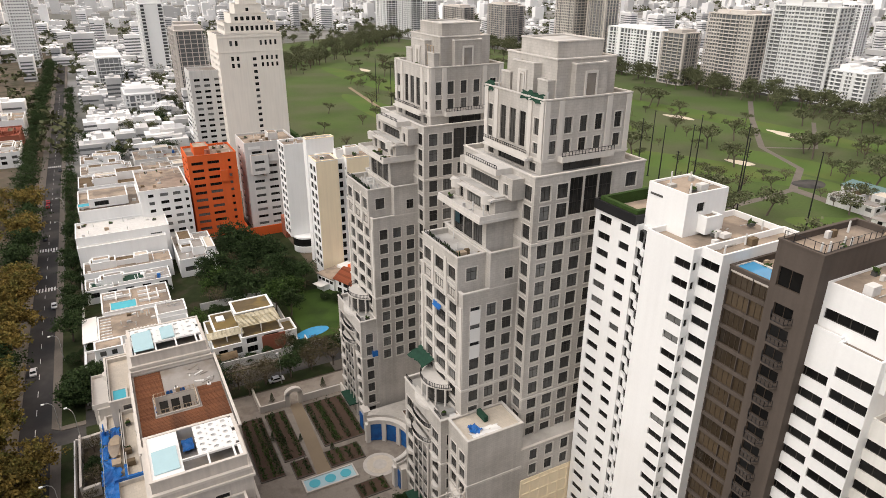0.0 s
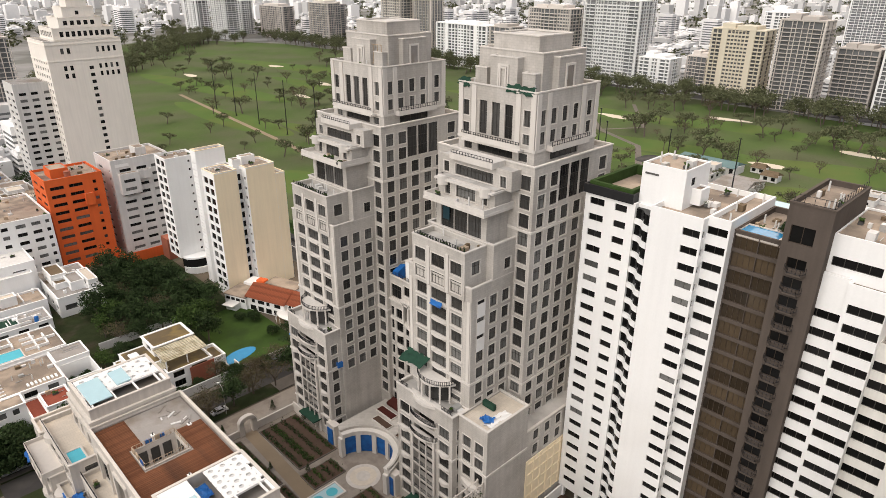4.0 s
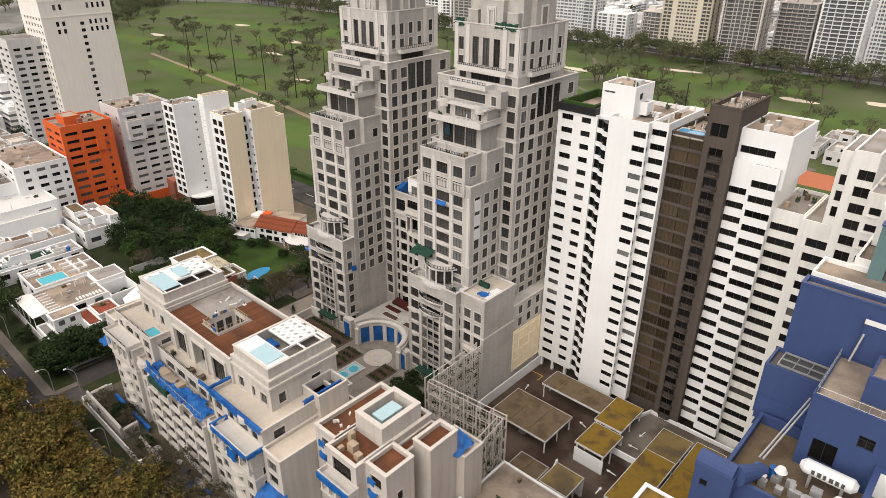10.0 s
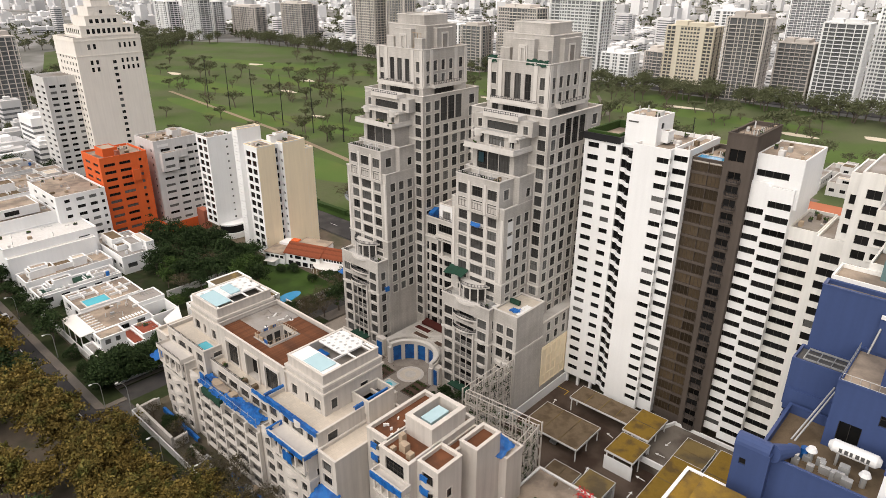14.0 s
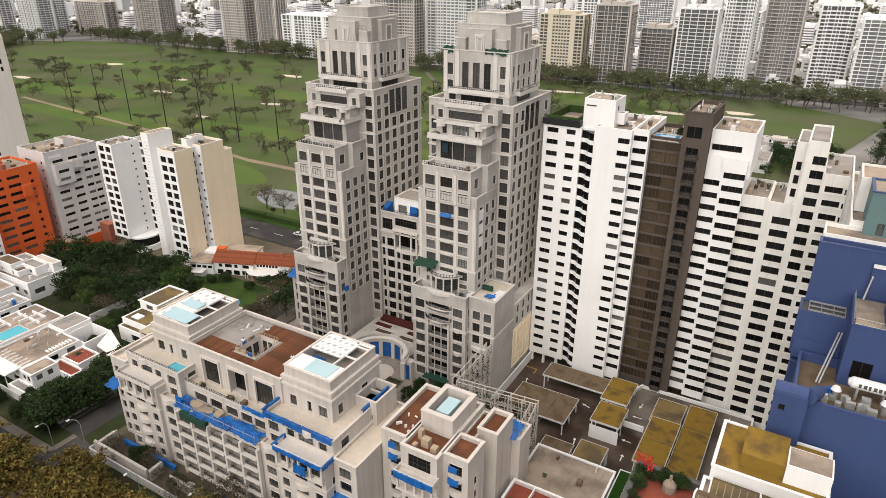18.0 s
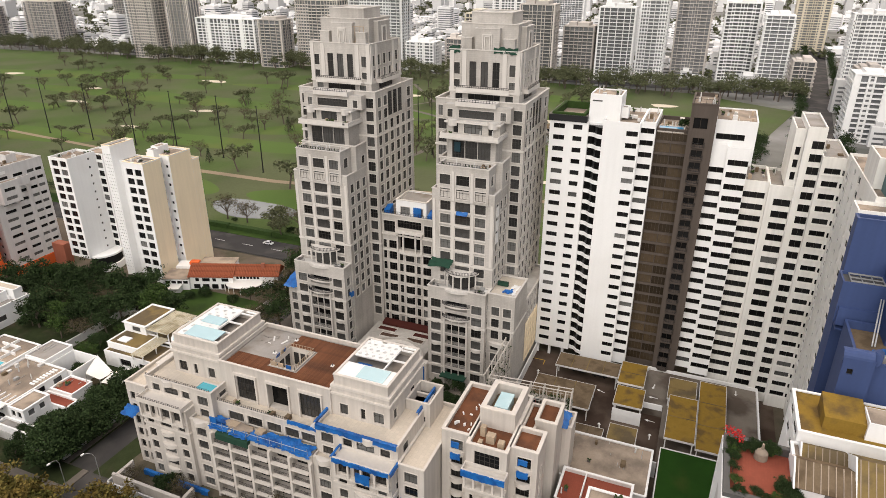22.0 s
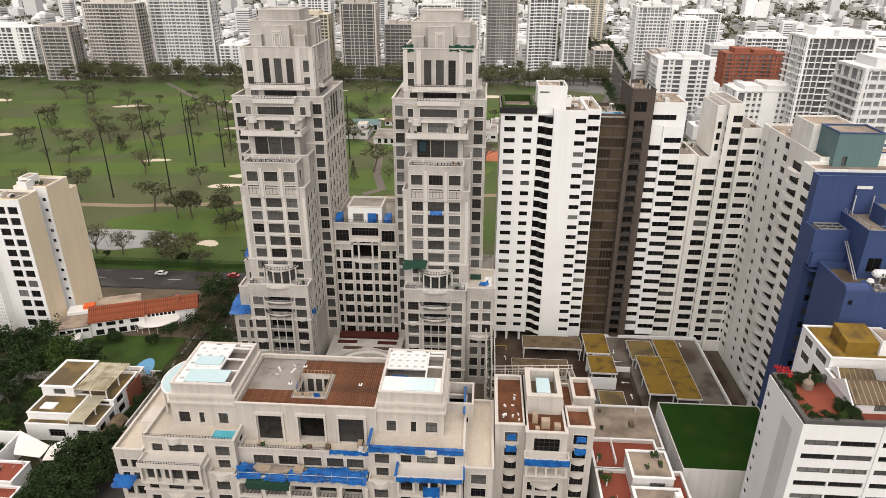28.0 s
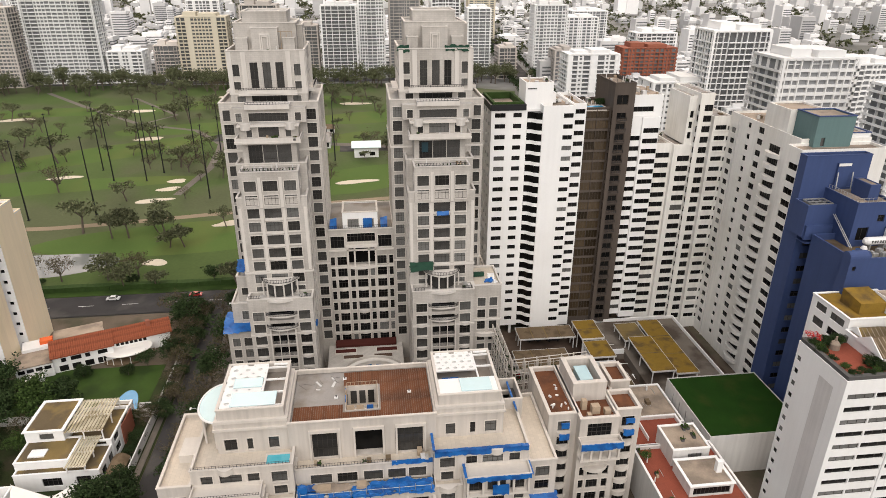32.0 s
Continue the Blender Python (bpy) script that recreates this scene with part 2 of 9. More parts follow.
LEAF = mat("green_leaves", (0.045, 0.078, 0.020), 0.2, 0.5, 4.0, 0.8, island=0.9, objvar=0.4, spec=0.12)
LEAF_DARK = mat("dark_green_leaves", (0.030, 0.050, 0.018), 0.2, 0.5, 4.0, 0.8, island=0.9, objvar=0.4, spec=0.12)
LEAF_YELLOW = mat("yellowing_leaves", (0.160, 0.115, 0.032), 0.25, 0.3, 4.0, 0.8, island=1.1, objvar=0.4, tint=(0.085, 0.088, 0.024), tintscale=0.22, spec=0.12)
# olive leaf colour, lightened so that it carries distance haze
LEAF_GOLF_HAZED = mat("dull_olive_leaves", (0.098, 0.106, 0.056), 0.2, 0.5, 4.0, 0.85, island=0.8, objvar=0.5, spec=0.12)
LEAF_DRY = mat("dry_grey_brown_twigs", (0.085, 0.072, 0.040), 0.2, 0.5, 4.0, 0.9, island=0.7, spec=0.12)
RED_FLOWER = mat("red_blossom", (0.50, 0.02, 0.02), 0.2, 2.0, 6.0, 0.8, island=0.5)
# far walls are white paint, lifted further to carry distance haze
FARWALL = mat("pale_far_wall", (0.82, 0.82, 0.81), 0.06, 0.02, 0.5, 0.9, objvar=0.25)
# this glass and the brown wall below are paled to imitate haze
FARGLASS_HAZED = mat("far_window_glass", (0.18, 0.185, 0.19), 0.25, 0.05, 0.4, 0.25, objvar=0.8)
FARBROWN_HAZED = mat("far_brown_wall", (0.57, 0.525, 0.485), 0.08, 0.02, 0.5, 0.9, objvar=0.4)
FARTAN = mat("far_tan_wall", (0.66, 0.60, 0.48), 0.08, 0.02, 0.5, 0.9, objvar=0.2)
CITY = mat("distant_pale_buildings", (0.74, 0.735, 0.73), 0.10, 0.01, 0.2, 0.95, island=0.7)
# base grey is lifted to stand in for haze over the far ground
CITYGROUND = mat("distant_city_ground", (0.27, 0.265, 0.255), 0.3, 0.006, 0.08, 0.95, tint=(0.13, 0.13, 0.115), tintscale=0.012, tintcut=0.48)
METAL = mat("galvanised_metal", (0.48, 0.48, 0.47), 0.15, 0.5, 5.0, 0.5, metal=0.6)
DOME = mat("pale_grey_polycarbonate", (0.58, 0.58, 0.57), 0.05, 0.6, 3.0, 0.3, spec=0.5)
CARDBOARD = mat("tan_wrapped_packs", (0.40, 0.31, 0.22), 0.2, 1.0, 4.0, 0.8)
CARPAINT_W = mat("white_car_paint", (0.75, 0.75, 0.75), 0.03, 1.0, 3.0, 0.25, spec=0.6)
CARPAINT_D = mat("dark_car_paint", (0.04, 0.04, 0.045), 0.1, 1.0, 3.0, 0.25, spec=0.6)
CARPAINT_S = mat("silver_car_paint", (0.42, 0.42, 0.43), 0.05, 1.0, 3.0, 0.3, metal=0.5)
CARPAINT_R = mat("red_car_paint", (0.35, 0.03, 0.03), 0.05, 1.0, 3.0, 0.25, spec=0.6)
TYRE = mat("black_rubber", (0.02, 0.02, 0.02), 0.1, 1.0, 8.0, 0.9)
CANVAS = mat("white_canvas", (0.78, 0.76, 0.72), 0.05, 0.8, 4.0, 0.8)


# ---- mesh helpers ----
class MB:
    """Collects vertices and faces for one mesh."""

    def __init__(self):
        self.v, self.f, self.m = [], [], []

    def quad(self, a, b, c, d, m=0):
        n = len(self.v)
        self.v += [a, b, c, d]
        self.f.append((n, n + 1, n + 2, n + 3))
        self.m.append(m)

    def box(self, x0, x1, y0, y1, z0, z1, m=0, M=None):
        n = len(self.v)
        pts = [(x0, y0, z0), (x1, y0, z0), (x1, y1, z0), (x0, y1, z0), (x0, y0, z1), (x1, y0, z1), (x1, y1, z1), (x0, y1, z1)]
        self.v += [tuple(M @ Vector(p)) for p in pts] if M else pts
        for q in ((0, 3, 2, 1), (4, 5, 6, 7), (0, 1, 5, 4), (1, 2, 6, 5), (2, 3, 7, 6), (3, 0, 4, 7)):
            self.f.append(tuple(n + k for k in q))
            self.m.append(m)
        return self

    def prism(self, pts, z0, z1, m=0):
        """pts run anticlockwise seen from above; z1 may be a list, one height for each point."""
        n, k = len(self.v), len(pts)
        tops = z1 if isinstance(z1, (list, tuple)) else [z1] * k
        self.v += [(x, y, z0) for x, y in pts] + [(p[0], p[1], z) for p, z in zip(pts, tops)]
        self.f.append(tuple(n + i for i in reversed(range(k))))
        self.f.append(tuple(n + k + i for i in range(k)))
        for i in range(k):
            j = (i + 1) % k
            self.f.append((n + i, n + j, n + k + j, n + k + i))
        self.m += [m] * (k + 2)
        return self

    def tube(self, a, b, r0, r1=None, sides=8, m=0):
        r1 = r0 if r1 is None else r1
        a, b = Vector(a), Vector(b)
        q = (b - a).to_track_quat("Z", "Y")
        n = len(self.v)
        for p, r in ((a, r0), (b, r1)):
            for i in range(sides):
                w = 2 * math.pi * i / sides
                self.v.append(tuple(p + q @ Vector((r * math.cos(w), r * math.sin(w), 0))))
        for i in range(sides):
            j = (i + 1) % sides
            self.f.append((n + i, n + j, n + sides + j, n + sides + i))
        self.f.append(tuple(n + i for i in reversed(range(sides))))
        self.f.append(tuple(n + sides + i for i in range(sides)))
        self.m += [m] * (sides + 2)
        return self

    def ring(self, x0, x1, y0, y1, z0, z1, out, inn, m=0):
        """A rectangular band round a box: out beyond it, inn within it."""
        self.box(x0 - out, x1 + out, y0 - out, y0 + inn, z0, z1, m)
        self.box(x0 - out, x1 + out, y1 - inn, y1 + out, z0, z1, m)
        self.box(x0 - out, x0 + inn, y0 + inn, y1 - inn, z0, z1, m)
        self.box(x1 - inn, x1 + out, y0 + inn, y1 - inn, z0, z1, m)
        return self

    def rail(self, pts, z, h=1.0, step=0.5, m=0, r=0.03):
        """A railing of posts and two bars along points in plan."""
        for (xa, ya), (xb, yb) in zip(pts, pts[1:]):
            d = math.hypot(xb - xa, yb - ya)
            n = max(1, round(d / step))
            for i in range(n + 1):
                x, y = xa + (xb - xa) * i / n, ya + (yb - ya) * i / n
                self.box(x - r, x + r, y - r, y + r, z, z + h, m)
            for zz in (z + 0.12, z + h):
                self.tube((xa, ya, zz), (xb, yb, zz), r * 1.2, sides=4, m=m)
        return self

    def mesh(self, name, mats):
        me = bpy.data.meshes.new(name)
        me.from_pydata(self.v, [], self.f)
        for mm in mats if isinstance(mats, (list, tuple)) else [mats]:
            me.materials.append(mm)
        if any(self.m):
            me.polygons.foreach_set("material_index", self.m)
        me.update()
        return me


def part(name, mb, mats, parent=None, label=""):
    """Links what mb holds as one mesh; under a thing its vertices stay in world metres."""
    ob = new(name, mb.mesh(name, mats))
    if parent:
        ob.parent = parent
        ob.matrix_parent_inverse = Matrix.Translation(-root_place(parent))
    return tagged(ob, label)


def root_place(parent):
    p = Vector((0, 0, 0))
    while parent:
        if parent.type == "EMPTY":
            p += Vector(parent.location)
        parent = parent.parent
    return p


def thing(name, place, label, category, group="", kind=""):
    e = new(name)
    e.location = place
    e.empty_display_size = 0.5
    return tagged(e, label, category, group, kind)


def single(name, mb, mats, label, category, group="", kind=""):
    return tagged(new(name, mb.mesh(name, mats)), label, category, group, kind)


def crumpled(corners, seed=1, amp=0.18, n=12, ragged=0.25):
    """A slack sheet over four corners (a, b, c, d), creased and with uneven edges."""
    r_ = random.Random(seed)
    A, B, C, D = (Vector(c) for c in corners)
    ph = [(r_.uniform(-5, 5), r_.uniform(-5, 5), r_.uniform(0, 6.28)) for _ in range(6)]
    m_ = MB()
    for i in range(n + 1):
        for k in range(n + 1):
            a, b_ = i / n, k / n
            p = A.lerp(B, a).lerp(D.lerp(C, a), b_)
            w = sum(math.sin(x * a * 2.2 + y * b_ * 2.2 + z) for x, y, z in ph) / 3
            edge = i in (0, n) or k in (0, n)
            p += Vector((r_.uniform(-ragged, ragged) * edge, r_.uniform(-ragged, ragged) * edge, amp * w + r_.uniform(-.3, .3) * amp))
            m_.v.append(tuple(p))
    for i in range(n):
        for k in range(n):
            q = i * (n + 1) + k
            m_.f.append((q, q + n + 1, q + n + 2, q + 1))
            m_.m.append(0)
    return m_


def leaf_cloud(mb, centres, per, size, spread, rng):
    for c in centres:
        for _ in range(per):
            p = Vector(c) + Vector((rng.gauss(0, spread), rng.gauss(0, spread), rng.gauss(0, spread * 0.6)))
            u = Vector((rng.gauss(0, 1), rng.gauss(0, 1), rng.gauss(0, 0.7))).normalized()
            v = u.cross(Vector((rng.gauss(0, 1), rng.gauss(0, 1), rng.gauss(0, 1)))).normalized()
            s = size * rng.uniform(0.6, 1.3)
            u, v = u * s, v * s * 0.6
            mb.quad(tuple(p - u), tuple(p - v), tuple(p + u), tuple(p + v))


# ---- windows and buildings ----
_WIN = {}


def window_mesh(w, h, nv, nh, frame, pane, surround=None):
    """A frame of stiles, mullions and transoms in one shell, with the moulded surround round it; and its pane."""
    key = (round(w, 2), round(h, 2), nv, nh, frame.name, pane.name, surround and surround.name)
    if key not in _WIN:
        b, e = (0.07 if w < 4 else 0.09), 0.003
        us, vs = [e, b], [e, b]
        for i in range(1, nv):
            us += [w * i / nv - b / 2, w * i / nv + b / 2]
        us += [w - b, w - e]
        for i in range(1, nh):
            z = h * (0.62 if nh == 2 else i / nh)
            vs += [z - b / 2, z + b / 2]
        vs += [h - b, h - e]
        # pairs of cuts bound a bar; the fields between them are glass
        solid_u, solid_v = [k % 2 == 0 for k in range(len(us) - 1)], [k % 2 == 0 for k in range(len(vs) - 1)]
        d = {(i, k): 0.25 if solid_u[i] or solid_v[k] else 0.31 for i in range(len(us) - 1) for k in range(len(vs) - 1)}
        if surround:
            us, vs = [-0.16] + us + [w + 0.16], vs + [h + 0.16]
            d = {(i + 1, k): z for (i, k), z in d.items()}
            nu_, nv_ = len(us) - 1, len(vs) - 1
            for k in range(nv_):
                d[0, k] = d[nu_ - 1, k] = -0.07
            for i in range(nu_):
                d[i, nv_ - 1] = -0.07

        def shell(glass):
            out, seen = MB(), {}

            def vert(x, y, z):
                if (x, y, z) not in seen:
                    seen[x, y, z] = len(out.v)
                    out.v.append((x, y, z))
                return seen[x, y, z]

            def face(pts, m):
                out.f.append(tuple(vert(*p) for p in pts))
                out.m.append(m)

            for (i, k), y in d.items():
                m = 1 if y < 0 else 0
                u0, u1, v0, v1 = us[i], us[i + 1], vs[k], vs[k + 1]
                if y < 0.3:
                    face(((u0, y, v0), (u1, y, v0), (u1, y, v1), (u0, y, v1)), m)
                elif glass:
                    face(((u0, y, v0), (u1, y, v0), (u1, y, v1), (u0, y, v1)), 1)
                for di, dk, p, q in ((-1, 0, (u0, v1), (u0, v0)), (1, 0, (u1, v0), (u1, v1)), (0, -1, (u0, v0), (u1, v0)), (0, 1, (u1, v1), (u0, v1))):
                    y2 = d.get((i + di, k + dk), 0.05 if y < 0 else None)
                    if y2 is not None and y2 > y:
                        face(((p[0], y2, p[1]), (q[0], y2, q[1]), (q[0], y, q[1]), (p[0], y, p[1])), m)
            return out

        g = MB()
        g.box(b * 0.5, w - b * 0.5, 0.31, 0.32, b * 0.5, h - b * 0.5)
        _WIN[key] = (shell(False).mesh("window", [frame, surround] if surround else frame), g.mesh("pane", pane), shell(True).mesh("window", [frame, pane]))
    return _WIN[key]


class Loose:
    """Like MB, but each piece becomes a part of its own under the building."""

    def __init__(self, parent, material, name="ledge"):
        self.parent, self.material, self.name = parent, material, name

    def __call__(self, name):
        return Loose(self.parent, self.material, name)

    def flush(self, mb, name=None):
        part(name or self.name, mb, self.material, self.parent)
        return self

    def box(self, *a):
        return self.flush(MB().box(*a))

    def prism(self, *a):
        return self.flush(MB().prism(*a))

    def tube(self, *a, **k):
        return self.flush(MB().tube(*a, **k), "column")

    def ring(self, *a):
        return self.flush(MB().ring(*a))


SIDES = {"F": (0, -1), "R": (1, 0), "L": (-1, 0), "B": (0, 1)}
_rng = random.Random(7)


class Building:
    def __init__(self, name, place, label, category, wall, trim=None, roof=None, frame=None, group="", sill=True, curtain=0.25, panes=True, glass=None):
        self.e = thing(name, place, label, category, group)
        self.wall_m, self.trim_m, self.roof_m = wall, trim or wall, roof or ROOF_GREY
        self.frame_m, self.sill, self.curtain, self.panes = frame or FRAME_DARK, sill, curtain, panes
        self.t, self.count = Loose(self.e, self.trim_m), 0
        self.walls, self.roofs, self.sills = {}, {}, MB()
        self.w = self.base_w = MB()
        self.glass = glass or PANE
        self.far = [MB(), MB()]

    def face(self, side, a0, a1, plane, z0, z1, ops=(), depth=0.3, m=0):
        """One wall face with real openings. side: F faces -x, R -y, L +y, B +x. ops: (from, to, z from, z to[, style])."""
        ux, uy = SIDES[side]
        nx, ny = uy, -ux
        W = a1 - a0

        def at(u, z, d=0.0):
            if side == "F":
                p = (plane, a1 - u)
            elif side == "B":
                p = (plane, a0 + u)
            elif side == "R":
                p = (a0 + u, plane)
            else:
                p = (a1 - u, plane)
            return (p[0] - nx * d, p[1] - ny * d, z)

        def uu(lo, hi):
            return (lo - a0, hi - a0) if side in "RB" else (a1 - hi, a1 - lo)

        rects = []
        for op in ops:
            u0, u1 = uu(op[0], op[1])
            if u0 > 0.05 and u1 < W - 0.05 and op[2] > z0 + 0.02 and op[3] < z1 - 0.02:
                rects.append((u0, u1, op[2], op[3], op[4] if len(op) > 4 else "w"))
        cols = {}
        for r in rects:
            cols.setdefault((round(r[0], 3), round(r[1], 3)), []).append(r)
        # strips: columns of openings that do not overlap share one strip of wall
        cuts = sorted({0.0, W, *(c for k in cols for c in k)})
        for ua, ub in zip(cuts, cuts[1:]):
            if ub - ua < 1e-4:
                continue
            mid = (ua + ub) / 2
            inside = sorted({(r[2], r[3]) for r in rects if r[0] < mid < r[1]})
            z = z0
            for za, zb in inside:
                if za > z:
                    self.w.quad(at(ua, z), at(ub, z), at(ub, za), at(ua, za), m)
                z = max(z, zb)
            if z < z1:
                self.w.quad(at(ua, z), at(ub, z), at(ub, z1), at(ua, z1), m)
        for u0, u1, za, zb, style in rects:
            d = 2.4 if style == "o" else depth
            self.w.quad(at(u0, za), at(u0, za, d), at(u0, zb, d), at(u0, zb), m)
            self.w.quad(at(u1, za, d), at(u1, za), at(u1, zb), at(u1, zb, d), m)
            self.w.quad(at(u0, za), at(u1, za), at(u1, za, d), at(u0, za, d), m)
            self.w.quad(at(u0, zb, d), at(u1, zb, d), at(u1, zb), at(u0, zb), m)
            if style == "o":
                # open loggia: back wall with a dark window, oversized to imitate shade
                self.w.quad(at(u0, za, d), at(u1, za, d), at(u1, zb, d), at(u0, zb, d), m)
                p, q = at(u0 + 0.08, za + 0.02, d - 0.9), at(u1 - 0.08, zb - 0.12, d - 0.02)
                part("window", MB().box(min(p[0], q[0]), max(p[0], q[0]), min(p[1], q[1]), max(p[1], q[1]), p[2], q[2]), PANE, self.e)
                continue
            self.window(side, u0, u1, za, zb, style, at, (ux, uy), (nx, ny))

    def window(self, side, u0, u1, za, zb, style, at, u, n):
        w, h = u1 - u0, zb - za
        nv = max(1, round(w / 0.9)) if style != "p" else max(1, round(w / 1.6))
        nh = 2 if h > 1.5 and style == "w" else (3 if h > 3 else 1)
        pane = PANE_CURTAIN if _rng.random() < self.curtain else self.glass
        if style == "g":
            pane = self.glass
        if style == "b":
            pane = BROWN_GLASS
        M = Matrix(((u[0], -n[0], 0, 0), (u[1], -n[1], 0, 0), (0, 0, 1, 0), (0, 0, 0, 1)))
        M.translation = at(u0, za)
        self.count += 1
        f, g, both = window_mesh(w, h, nv, nh, self.frame_m, pane, self.trim_m if self.sill and style == "w" else None)
        if self.count > 300:
            # past three hundred they are joined
            for mb, me in zip(self.far, (f, g)):
                k = len(mb.v)
                if mb is self.far[0]:
                    mb.m += [p.material_index for p in me.polygons]
                mb.v += [tuple(M @ v.co) for v in me.vertices]
                mb.f += [tuple(k + i for i in p.vertices) for p in me.polygons]
                if mb is self.far[1]:
                    mb.m += [1 if pane is PANE_CURTAIN else 0] * len(me.polygons)
        else:
            ob = new("window", f if self.panes else both)
            ob.parent = self.e
            ob.matrix_parent_inverse = Matrix.Translation(-Vector(self.e.location))
            ob.matrix_basis = M
            if self.panes:
                pn = new("pane", g)
                pn.parent = ob
        if self.sill and style == "w":
            p, q = at(u0 - 0.1, za - 0.14, -0.08), at(u1 + 0.1, za - 0.002, 0.1)
            self.sills.box(min(p[0], q[0]), max(p[0], q[0]), min(p[1], q[1]), max(p[1], q[1]), p[2], q[2])

    def tier(self, x0, x1, y0, y1, z0, z1, F=(), R=(), L=(), B=(), par=0.9, thick=0.3, coping=0.12, depth=0.42, cornice=(), m=0, roofm=0, floor=True):
        """A storeyed block with parapet, coping and a flat roof."""
        self.w = MB()
        self.face("F", y0, y1, x0, z0, z1, F, depth, m)
        self.face("B", y0, y1, x1, z0, z1, B, depth, m)
        self.face("R", x0, x1, y0, z0, z1, R, depth, m)
        self.face("L", x0, x1, y1, z0, z1, L, depth, m)
        t = thick
        zr = z1 - par
        for a, b, c, d in (((x0, y0), (x1, y0), (x1 - t, y0 + t), (x0 + t, y0 + t)), ((x1, y0), (x1, y1), (x1 - t, y1 - t), (x1 - t, y0 + t)),
                           ((x1, y1), (x0, y1), (x0 + t, y1 - t), (x1 - t, y1 - t)), ((x0, y1), (x0, y0), (x0 + t, y0 + t), (x0 + t, y1 - t))):
            self.w.quad((*a, z1), (*b, z1), (*c, z1), (*d, z1), m)
            self.w.quad((*c, zr), (*d, zr), (*d, z1), (*c, z1), m)
        if floor:
            self.roofs.setdefault(roofm, []).append((x0 + t, x1 - t, y0 + t, y1 - t, zr))
        self.walls.setdefault(m, []).append(self.w)
        self.w = self.base_w
        if coping:
            self.t("coping").ring(x0, x1, y0, y1, z1 - 0.15, z1 + 0.06, coping, t + 0.06)
        for z in cornice:
            self.t("cornice").ring(x0, x1, y0, y1, z - 0.25, z + 0.2, 0.18, 0.1)
        return self

    def facing(self, side, a0, a1, plane, z0, z1, material):
        """A painted sheet of wall over one face, as a part of its own."""
        self.w = MB()
        self.face(side, a0, a1, plane, z0, z1)
        part("wall_facing", self.w, material, self.e)
        self.w = self.base_w

    def clutter(self, x0, x1, y0, y1, z, n, seed):
        """Boxes, pipes, planters and stacks left on a flat roof."""
        r_ = random.Random(seed)
        for k in range(n):
            x, y, s = r_.uniform(x0, x1), r_.uniform(y0, y1), r_.uniform(.25, .8)
            kind_ = r_.randrange(5)
            if kind_ == 0:
                part("pipe", MB().tube((x, y, z + .12), (min(x1, x + r_.uniform(.5, 3)), y, z + .12), 0.07, sides=6), METAL, self.e)
            elif kind_ == 1:
                part("planter", MB().box(x - s, x + s, y - .3, y + .3, z, z + .5), DARKWALL, self.e)
                part("shrub", crumpled([(x - s, y - .35, z + .6), (x + s, y - .35, z + .6), (x + s, y + .35, z + .7), (x - s, y + .35, z + .7)], k, 0.35, 7, .2), LEAF, self.e)
            elif kind_ == 2:
                part("roof_vent", MB().tube((x, y, z), (x, y, z + 1.0 + s), 0.16, 0.12, 8), WHITE_OLD, self.e)
            else:
                part("roof_box", MB().box(x - s, x + s, y - s * .7, y + s * .7, z, z + r_.uniform(.3, 1.2)), r_.choice([WHITE_OLD, METAL, CARDBOARD, ROOF_BROWN, GREYWALL]), self.e)

    def done(self, extra_roofs=None, extra_walls=None):
        wm, rm = [self.wall_m] + (extra_walls or []), [self.roof_m] + (extra_roofs or [])
        for k, some in self.walls.items():
            for mb in some:
                mb.m = [0] * len(mb.f)
                part("wall", mb, wm[k], self.e)
        if self.base_w.v:
            part("wall_facing", self.base_w, wm, self.e)
        for k, some in self.roofs.items():
            for x0, x1, y0, y1, z in some:
                part("roof", MB().box(x0, x1, y0, y1, z - 0.2, z), rm[k], self.e)
        if self.sills.v:
            tagged(part("sill_course", self.sills, self.trim_m, self.e), kind="stuff")
        if self.far[0].v:
            tagged(part("window_frames", self.far[0], [self.frame_m, self.trim_m], self.e), kind="stuff")
            tagged(part("window_panes", self.far[1], [self.glass, PANE_CURTAIN], self.e), kind="stuff")
        return self.e


def grid(cols, rows, style="w"):
    """Openings from columns (from, to) and rows (z from, z to)."""
    return [(a, b, c, d, style) for a, b in cols for c, d in rows]


def rows_of(z_first, pitch, n, h):
    return [(z_first + pitch * i, z_first + pitch * i + h) for i in range(n)]


